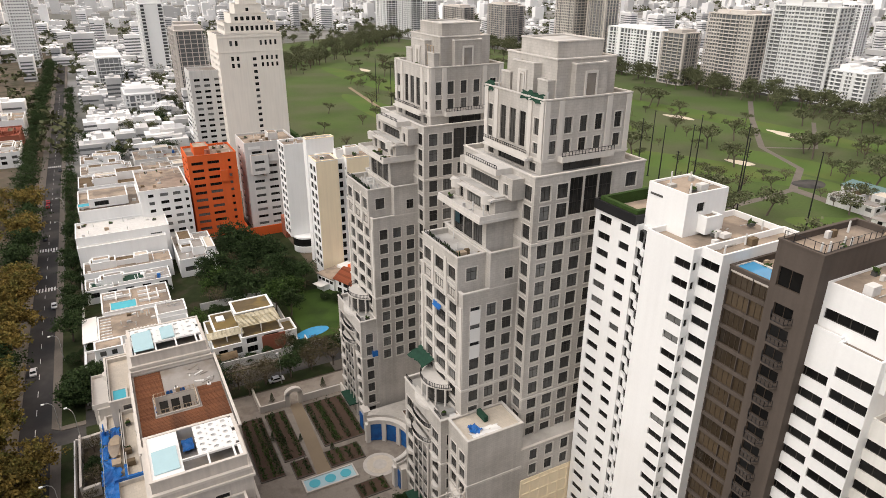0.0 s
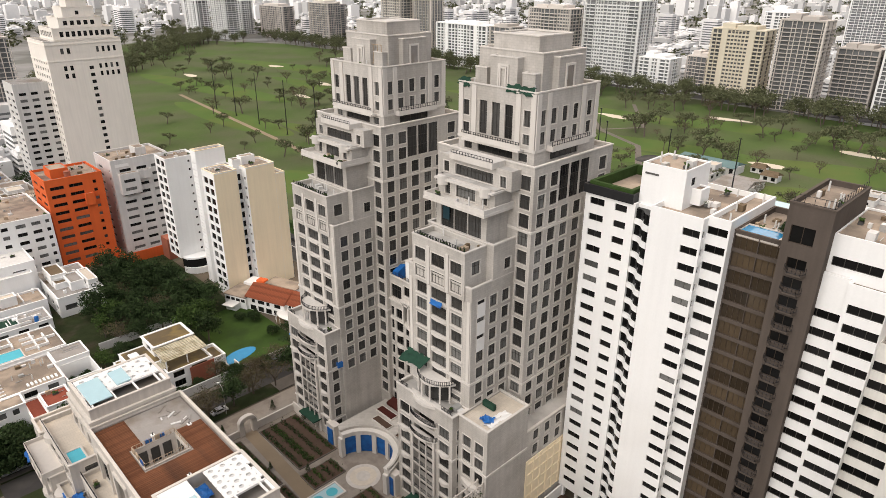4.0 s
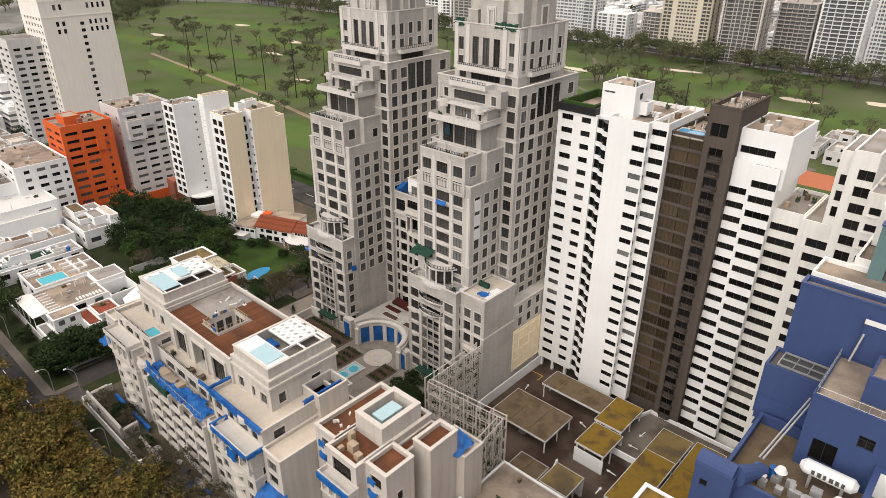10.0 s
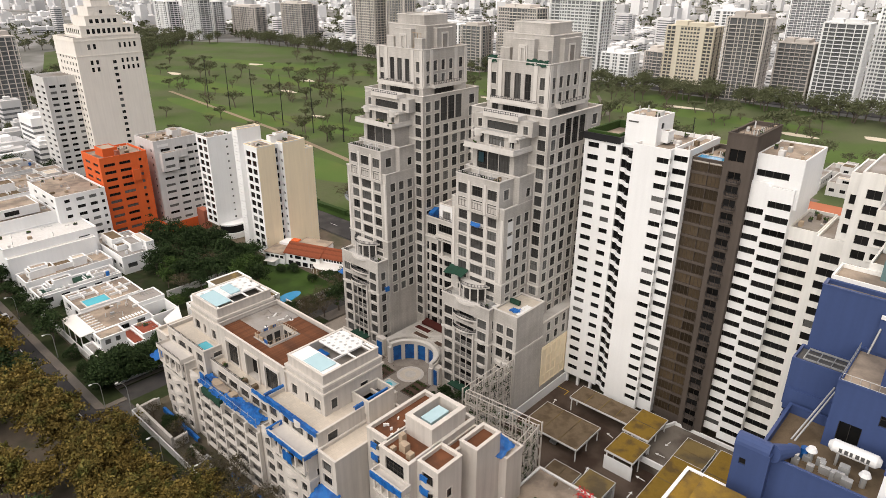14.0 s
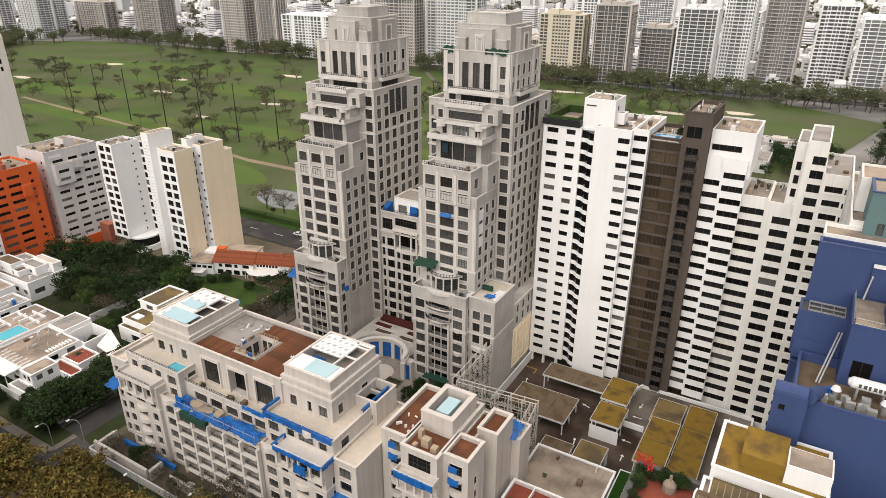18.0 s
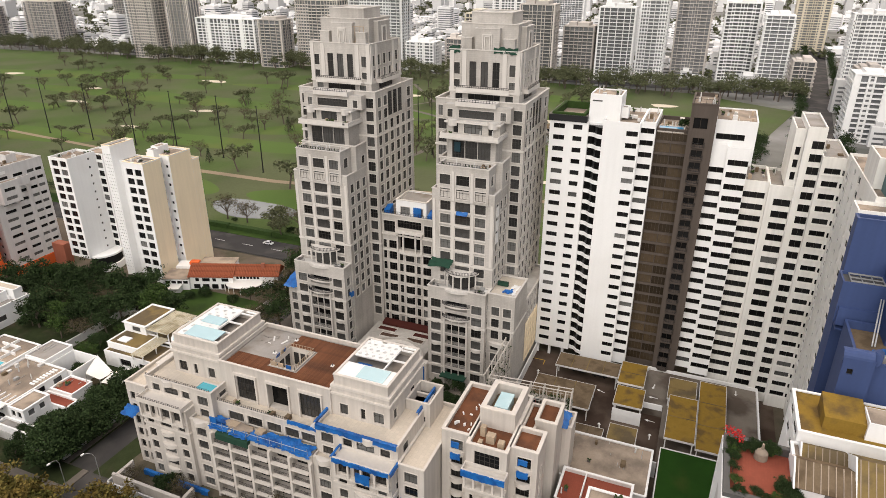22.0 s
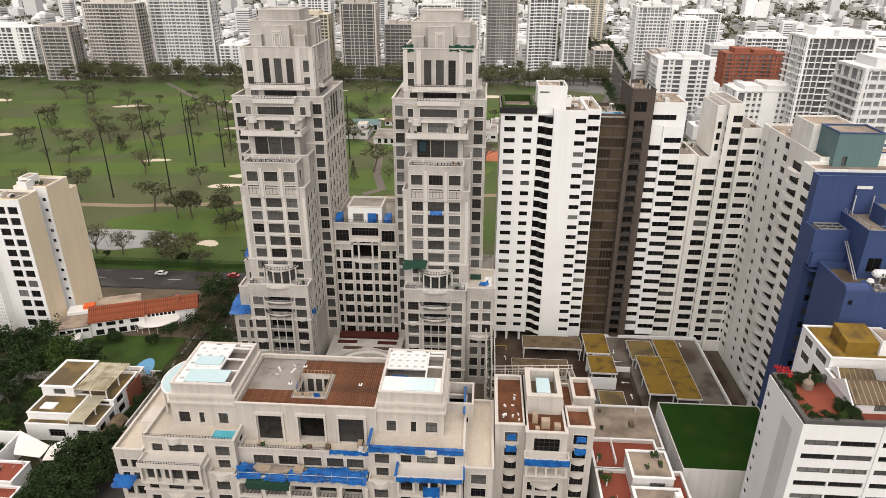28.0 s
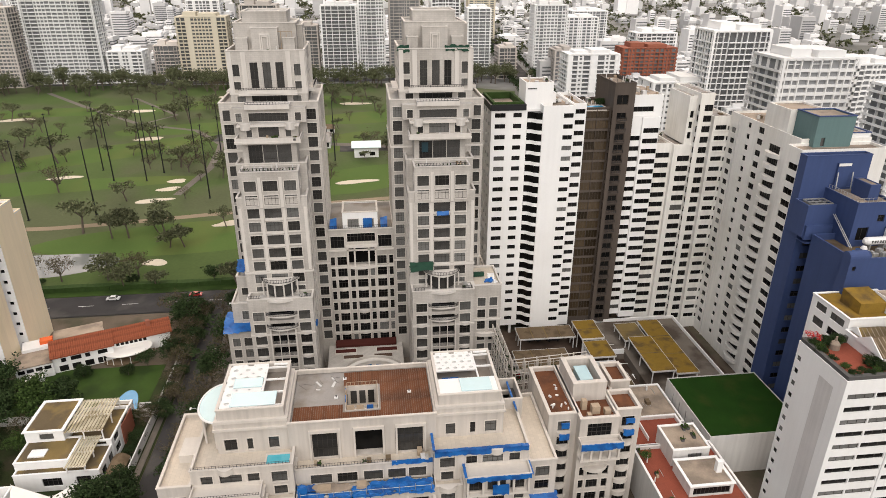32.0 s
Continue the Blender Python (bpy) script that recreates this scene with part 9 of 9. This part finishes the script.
# ---- trees ----
def tree_meshes(kind, seed):
    rng = random.Random(seed)
    t, c = MB(), MB()
    if kind == "golf":
        h, top = rng.uniform(5.5, 8.0), []
        bend = Vector((rng.uniform(-1.4, 1.4), rng.uniform(-1.4, 1.4), h * 0.55))
        t.tube((0, 0, -0.2), tuple(bend), 0.30, 0.22, 7)
        for k in range(6):
            a = 2 * math.pi * k / 6 + rng.uniform(-.4, .4)
            e_ = bend + Vector((math.cos(a) * rng.uniform(1.8, 3.6), math.sin(a) * rng.uniform(1.8, 3.6), rng.uniform(0.28, 0.5) * h))
            t.tube(tuple(bend), tuple(e_), 0.14, 0.05, 5)
            top += [e_ + Vector((rng.gauss(0, .9), rng.gauss(0, .9), rng.uniform(-.2, .6))) for _ in range(6)]
        leaf_cloud(c, top, 26, 0.42, 0.65, rng)
    elif kind == "street":
        h = rng.uniform(7, 9.5)
        t.tube((0, 0, -0.2), (rng.uniform(-.4, .4), 0, h * 0.4), 0.30, 0.22, 8)
        top = []
        for k in range(8):
            a = 2 * math.pi * k / 8 + rng.uniform(-.3, .3)
            r_ = rng.uniform(1.4, 3.4)
            e_ = Vector((math.cos(a) * r_, math.sin(a) * r_, h * rng.uniform(0.6, 0.92)))
            t.tube((0, 0, h * 0.36), tuple(e_), 0.15, 0.05, 5)
            top += [e_ + Vector((rng.gauss(0, 1.0), rng.gauss(0, 1.0), rng.gauss(0, .9))) for _ in range(8)]
        top += [Vector((rng.gauss(0, 1.2), rng.gauss(0, 1.2), h * rng.uniform(.7, 1.05))) for _ in range(14)]
        leaf_cloud(c, top, 26, 0.30, 0.55, rng)
    elif kind == "yellow":
        h = rng.uniform(8.5, 10.5)
        t.tube((0, 0, -0.2), (rng.uniform(-.4, .4), 0, h * 0.35), 0.36, 0.26, 8)
        top = []
        for k in range(13):
            a = 2 * math.pi * k / 13 + rng.uniform(-.3, .3)
            r_ = rng.uniform(1.5, 5.2)
            e_ = Vector((math.cos(a) * r_, math.sin(a) * r_, h * rng.uniform(0.62, 0.98) - 0.28 * r_))
            t.tube((0, 0, h * 0.33), tuple(e_), 0.16, 0.05, 5)
            top += [e_ + Vector((rng.gauss(0, 1.0), rng.gauss(0, 1.0), rng.gauss(0, .7))) for _ in range(9)]
        top += [Vector((rng.gauss(0, 1.8), rng.gauss(0, 1.8), h * rng.uniform(.6, 1.0))) for _ in range(24)]
        leaf_cloud(c, top, 30, 0.33, 0.5, rng)
    elif kind == "bush":
        h = rng.uniform(5.0, 6.4)
        t.tube((0, 0, -0.2), (0, 0, h * 0.4), 0.25, 0.18, 7)
        top = []
        for k in range(120):
            a, b_ = rng.uniform(0, 6.283), math.acos(rng.uniform(-0.35, 1))
            r_ = rng.uniform(0.75, 1.05) * (1 + .16 * math.sin(3 * a + seed))
            top.append(Vector((3.3 * r_ * math.sin(b_) * math.cos(a), 3.3 * r_ * math.sin(b_) * math.sin(a), h * 0.52 + h * 0.46 * r_ * math.cos(b_))))
            if k % 12 == 0:
                t.tube((0, 0, h * .35), tuple(top[-1]), 0.1, 0.04, 5)
        leaf_cloud(c, top, 34, 0.22, 0.42, rng)
    elif kind == "bare":
        h = rng.uniform(5.5, 7.5)
        t.tube((0, 0, -0.2), (0, 0, h * 0.35), 0.26, 0.2, 7)
        top = []
        for k in range(11):
            a = 2 * math.pi * k / 11 + rng.uniform(-.3, .3)
            e_ = Vector((math.cos(a) * rng.uniform(1.2, 3.2), math.sin(a) * rng.uniform(1.2, 3.2), h * rng.uniform(.6, 1.0)))
            t.tube((0, 0, h * rng.uniform(.28, .36)), tuple(e_), 0.11, 0.035, 5)
            for _ in range(9):
                f_ = e_ + Vector((rng.gauss(0, .9), rng.gauss(0, .9), rng.gauss(.3, .6)))
                t.tube(tuple(e_), tuple(f_), 0.035, 0.012, 3)
                top.append(f_)
        leaf_cloud(c, top, 12, 0.17, 0.4, rng)
    else:  # conifer
        h = rng.uniform(9, 11)
        t.tube((0, 0, -0.2), (0, 0, h), 0.22, 0.05, 7)
        top = []
        for k in range(11):
            z = h * (0.14 + 0.08 * k)
            r_ = (h - z) * 0.30
            for j in range(8):
                a = 2 * math.pi * j / 8 + k * 0.4
                e_ = Vector((math.cos(a) * r_, math.sin(a) * r_, z - 0.1))
                t.tube((0, 0, z), tuple(e_), 0.04, 0.02, 3)
                top += [Vector((0, 0, z)).lerp(e_, f_) for f_ in (.5, .8, 1.0)]
        leaf_cloud(c, top, 5, 0.24, 0.16, rng)
    return t, c


TREES = {}
for kind, leafm, label in (("golf", LEAF_GOLF_HAZED, "olive-green umbrella-crowned golf course tree"), ("street", LEAF, "leafy green tree with a full crown"), ("bare", LEAF_DRY, "nearly bare grey-brown tree beside the street"), ("yellow", LEAF_YELLOW, "broad street tree with a yellowing autumn crown"), ("bush", LEAF_DARK, "dense dark green rounded garden tree"), ("conifer", LEAF_DARK, "dark layered conifer tree on the golf course")):
    TREES[kind] = []
    for k in range(4):
        t_, c_ = tree_meshes(kind, 10 * k + len(kind))
        TREES[kind].append((t_.mesh("trunk", BARK), c_.mesh("crown", leafm), label))
# the olive kind is the street tree with leaves paled as if hazy
for kind, leafm, label in (("dark", LEAF_DARK, "dense dark green leafy tree"), ("olive", LEAF_GOLF_HAZED, "dull olive leafy tree")):
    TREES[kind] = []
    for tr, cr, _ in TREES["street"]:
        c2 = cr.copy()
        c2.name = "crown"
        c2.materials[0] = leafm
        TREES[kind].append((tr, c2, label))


WOOD_T, WOOD_C = MB(), {}


def wood(kind, x, y, s=1.0):
    """A far tree joined into the woodland."""
    tr, cr, label = TREES[kind][q.randrange(4)]
    M_ = Matrix.Translation((x, y, G)) @ Matrix.Rotation(q.uniform(0, 6.28), 4, "Z") @ Matrix.Diagonal((s, s, s * q.uniform(.85, 1.1), 1))
    mb = WOOD_C.setdefault(cr.materials[0].name, (MB(), cr.materials[0]))[0]
    for src, dst, step in ((tr, WOOD_T, 1), (cr, mb, 1 if x < 60 and y < 260 else 2)):
        for pl_ in list(src.polygons)[::step]:
            k = len(dst.v)
            dst.v += [tuple(M_ @ src.vertices[i].co) for i in pl_.vertices]
            dst.f.append(tuple(range(k, k + len(pl_.vertices))))
            dst.m.append(0)


def tree(kind, x, y, s=1.0, z=G, v=None):
    if x > 165 or y > 300 or x < -42 and z == G:
        return wood(kind, x, y, s)
    tr, cr, label = TREES[kind][q.randrange(4) if v is None else v]
    e = thing("tree", (x, y, z), label, "tree", kind + " trees")
    e.rotation_euler = (0, 0, q.uniform(0, 6.28))
    e.scale = (s * q.uniform(.9, 1.1), s * q.uniform(.9, 1.1), s * q.uniform(.85, 1.1))
    for nm, me_ in (("trunk", tr), ("crown", cr)):
        o = new(nm, me_)
        o.parent = e


q = random.Random(31)
# golf course groves: clusters along the fairway edges
for cx, cy, n, rx, ry in ((158, 206, 3, 5, 18), (148, 178, 6, 6, 16), (170, 215, 5, 6, 20), (178, 205, 8, 5, 30), (215, 235, 8, 12, 30), (262, 240, 12, 16, 30), (300, 230, 8, 14, 24), (330, 300, 14, 20, 40), (270, 330, 12, 16, 40), (220, 380, 10, 14, 40), (300, 420, 18, 24, 60),
                          (250, 520, 18, 26, 70), (350, 520, 16, 26, 60), (400, 400, 16, 20, 60), (320, 150, 10, 18, 24), (360, 180, 10, 14, 24), (420, 220, 12, 14, 36), (440, 140, 12, 20, 30), (390, 90, 8, 20, 20), (300, 650, 18, 40, 70), (420, 620, 16, 30, 70), (470, 300, 12, 14, 60), (240, 180, 6, 10, 20),
                          (185, 330, 6, 8, 30), (160, 420, 8, 16, 40), (240, 700, 14, 30, 80), (290, 95, 8, 10, 14), (250, 85, 6, 10, 12), (230, 150, 5, 8, 14), (380, 250, 6, 10, 18)):
    for _ in range(int(n * 1.1) if cx > 250 or cy > 360 else n - n // 2):
        tree("golf" if q.random() < .72 else "bare", cx + q.gauss(0, rx), cy + q.gauss(0, ry), q.uniform(0.7, 1.1) if q.random() < .6 else q.uniform(1.2, 1.9))
for x, y in ((196, 340), (190, 300), (222, 150), (268, 300), (330, 380)):
    tree("conifer", x, y, q.uniform(0.9, 1.3))
for x, y, k_, s_ in ((122.5, 222, "bare", 1.3), (123, 233, "bare", 1.4), (122, 206, "golf", 1.3), (124, 196, "bare", 1.3), (118, 196, "bush", .6), (121.5, 228, "bush", .35)):
    tree(k_, x, y, s_)
# belt in front of the skyline, its leaf colour paled for haze
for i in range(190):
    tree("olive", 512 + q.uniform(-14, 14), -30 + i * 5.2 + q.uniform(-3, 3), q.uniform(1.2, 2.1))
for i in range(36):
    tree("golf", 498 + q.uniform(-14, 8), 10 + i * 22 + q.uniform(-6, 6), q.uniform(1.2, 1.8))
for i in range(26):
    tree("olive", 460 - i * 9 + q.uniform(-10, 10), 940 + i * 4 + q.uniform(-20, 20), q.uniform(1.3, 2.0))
# avenue trees and woods beyond the golf course
for i in range(56):
    for off in (-13, 13):
        x = 130 + i * 13.5
        tree("dark", x + q.uniform(-3, 3), -3 - (x - 110) * 0.09 + off + q.uniform(-1, 1), q.uniform(.7, 1.2))
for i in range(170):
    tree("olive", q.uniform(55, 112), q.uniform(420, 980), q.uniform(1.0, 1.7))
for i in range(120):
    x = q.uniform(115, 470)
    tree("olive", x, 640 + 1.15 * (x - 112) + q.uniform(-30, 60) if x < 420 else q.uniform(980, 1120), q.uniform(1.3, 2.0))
for i in range(60):
    tree("dark", q.uniform(290, 360), q.uniform(8, 40), q.uniform(.7, 1.2))
# trees along the golf road and lane
for i in range(20):
    y = 128 + i * 14 + q.uniform(-4, 4)
    if not 198 < y < 262:
        tree("golf" if i % 3 else "dark", 112 + q.uniform(-2, 4), y, q.uniform(0.8, 1.25))
for x, y, s in ((84, 170, 1.2), (90, 168.5, 1.1), (78, 168.6, 1.0), (92, 160, 1.0), (70, 169, 0.9), (62, 168.4, 0.8), (94, 176, 1.2), (92, 150, 0.9)):
    tree("bare" if q.random() < .5 else "dark", x, y, s)
# villa gardens
for x, y, s in ((36, 252, 1.2), (40, 246, 1.4), (46, 240, 1.2), (34, 240, 1.2), (42, 232, 1.3), (48, 226, 1.2), (38, 222, 1.1), (46, 216, 1.2), (52, 212, 1.0), (30, 228, 1.1), (34, 212, 1.0), (42, 208, 0.9), (28, 216, 1.0), (24, 226, 1.1), (50, 205, 0.8),
                (54, 208, 1.0), (64, 176, 0.6), (66, 170, 0.8), (15, 166.5, 0.7)):
    tree("dark", x, y, s)
for x, y, s in ((-14, 169, 1.1), (-12, 174, 1.1), (-8.5, 168, 1.25), (-6, 173, 1.2), (-3, 167.4, 1.3), (0, 171.5, 1.35), (2.5, 166, 1.35), (6, 169.6, 1.4), (9.8, 166.6, 1.3), (11, 171, 1.2), (2.5, 175.5, .9), (-10, 178.5, .9), (-15, 181, .8), (-19, 168, .7), (-20, 178, .7), (-19.5, 190, .6), (26, 168.6, .5), (31, 168.8, .5), (42, 169.5, .5), (39, 172, .5), (60, 180, .55), (57.5, 196, .45), (60.5, 192, .6)):
    tree("bush", x, y, s)
for x, y, s in ((44, 190, 1.0), (40, 194, 1.2), (35, 196, 1.1), (30, 195, .9), (47, 198, 1.2), (42, 203, 1.3), (36, 204, 1.2), (29, 203, 1.1), (51, 205, 1.0), (46, 210, 1.3), (39, 213, 1.3), (31, 211, 1.2), (24, 207, 1.0), (52, 216, 1.2), (45, 220, 1.3), (36, 222, 1.3), (27, 219, 1.1), (22, 214, .9), (53, 224, .9), (40, 230, 1.3), (32, 231, 1.2), (47, 233, 1.2), (24, 229, 1.0), (36, 240, 1.3), (44, 243, 1.1), (30, 246, 1.0), (40, 252, 1.2), (22, 198, .8), (16, 196, .7), (-16, 225, .7), (9.5, 226, .7)):
    tree(q.choice(("bush", "dark", "street", "bare", "dark", "street")), x, y, s * q.uniform(.62, .98))
for i in range(12):
    tree("bush", 70 + i * 2.2 + q.uniform(-.5, .5), 168.4 + q.uniform(-.4, 1.2), q.uniform(.6, .95))
for i in range(13):
    tree("bare" if i % 3 else "dark", 14 + i * 6.4 + q.uniform(-1, 1), 155.6 + q.uniform(-.6, .8), q.uniform(.8, 1.15))
    tree("bare" if i % 2 else "bush", 40 + i * 4.4, 165.6 + q.uniform(-.4, .4), q.uniform(.6, .9))
for x, y, s in ((22, 152, .9), (27, 155, 1.0), (40, 158, .9), (17, 154, .8), (45, 163, .9), (36, 168, .8)):
    tree("bare", x, y, s)
for i in range(34):
    tree("bush" if i % 3 else "dark", q.uniform(33.5, 43.5), q.uniform(86.0, 99.5), q.uniform(.22, .42))
for x, y in ((28.8, 128), (34.6, 121.6), (22.8, 131), (44.2, 138), (26.6, 146.5), (40.6, 147), (45.6, 128)):
    tree("conifer", x, y, q.uniform(.22, .34))
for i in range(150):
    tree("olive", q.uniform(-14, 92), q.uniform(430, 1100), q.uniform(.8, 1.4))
for i in range(9):
    tree("bare" if i % 3 else "bush", q.uniform(-18.6, -14.6), 112 + i * 4.3, q.uniform(.35, .75))
# avenue and park
for i in range(40):
    tree("yellow" if q.random() < (.9 if i < 16 else .4) else "dark", -35.2 + q.uniform(-2, 1.2), 64 + i * 7.0 + q.uniform(-1.5, 1.5), q.uniform(1.1, 1.35))
for i in range(46):
    tree("yellow" if q.random() < .6 else "dark", -50 + q.uniform(-16, 6), 66 + i * 6.6 + q.uniform(-3, 3), q.uniform(0.9, 1.3))
for i in range(12):
    tree("yellow", -28.4 + q.uniform(-1.2, 1.0), 70 + i * 6.6 + q.uniform(-1, 1), q.uniform(.9, 1.1))
for i in range(60):
    tree("dark", -38 + q.uniform(-3, 2), 345 + i * 9 + q.uniform(-3, 3), q.uniform(1.0, 1.4))
for i in range(40):
    tree("dark", -19.5 + q.uniform(-1, 2), 206 + i * 12 + q.uniform(-3, 3), q.uniform(0.7, 1.05))
for i in range(36):
    tree("dark", q.uniform(-12, 60), q.uniform(300, 520), q.uniform(0.8, 1.2))
for i in range(12):
    x, y = q.choice([(-16.5, q.uniform(185, 300)), (q.uniform(-14, 12), 225.5), (q.uniform(-14, 12), 239), (q.uniform(15, 30), q.uniform(262, 268)), (q.uniform(8, 15), q.uniform(190, 250))])
    tree("bush", x, y, q.uniform(.35, .65))
for i in range(18):
    tree("bare", (-21.5 if i % 2 else -16.5) + q.uniform(-1.2, 1.4), 62 + i * 2.9, q.uniform(.9, 1.35))
for x, y, s in ((-17, 169, 1.5), (-12.4, 168, 1.5), (-8, 168.5, 1.45), (-14.5, 173.5, 1.3), (8.6, 192.0, .55), (10.6, 193.5, .5), (6.8, 193.0, .5)):
    tree("bush", x, y, s)
for i in range(13):
    tree("yellow" if i % 4 else "bare", q.uniform(-27.5, -19.0), 66 + i * 3.7, q.uniform(.75, 1.05))
for x, y, s in ((-16, 62, 1), (-18, 70, .9), (-17, 78, 1.0), (-18, 50, .9)):
    tree("bare", x, y, s)
# roof garden plants
for x, y, k in ((-5.0, 29.5, "dark"), (-7.5, 30.4, "street"), (-10.5, 30.2, "dark"), (-13.5, 30.0, "street"), (-14.5, 27.5, "dark"), (-15, 25, "street"), (-13.8, 23.6, "dark"), (-5.0, 25.0, "street"), (-11.5, 24.0, "dark")):
    tree(k, x, y, 0.22, 37.4)
for i in range(15):
    x, y = q.choice([(-15.4, q.uniform(22, 30.5)), (q.uniform(-15.5, -5), 30.4), (-4.6, q.uniform(23.5, 30)), (q.uniform(-14, -10), q.uniform(21, 24))])
    tree("bush", x + q.uniform(-.3, .3), y + q.uniform(-.3, .3), q.uniform(.24, .38), 37.4)
tree("street", 1.5, 56.0, 0.28, 7.1)
tree("bush", 76.5, 46.2, 0.42, 66.1)
fl = MB()
leaf_cloud(fl, [(-4.4 + q.gauss(0, .5), 30.2 + q.gauss(0, .5), 39.6 + q.gauss(0, .3)) for _ in range(14)], 14, 0.16, 0.25, q)
single("flowering_shrub", fl, RED_FLOWER, "red flowering shrub at the roof corner", "shrub")
tagged(single("woodland_trunks", WOOD_T, BARK, "grey trunks of the far golf course trees", "trees"), kind="stuff")
for mb_, mt_ in WOOD_C.values():
    tagged(single("woodland_crowns", mb_, mt_, "dull green crowns of the far tree belt", "trees"), kind="stuff")
# distant city trees
far = MB()
for i in range(2600):
    x, y = q.uniform(560, 2400), q.uniform(-900, 1700)
    if i % 3 == 0:
        x, y = q.uniform(-200, 620), q.uniform(-700, 1500)
        if -60 < y < 1100 and 100 < x < 520 or y < 420 and x < 110:
            continue
    leaf_cloud(far, [(x + q.gauss(0, 5), y + q.gauss(0, 5), G + q.uniform(2, 10)) for _ in range(7)], 7, 2.2, 1.6, q)
single("distant_trees", far, LEAF_GOLF_HAZED, "dull green distant city trees", "trees", kind="stuff")
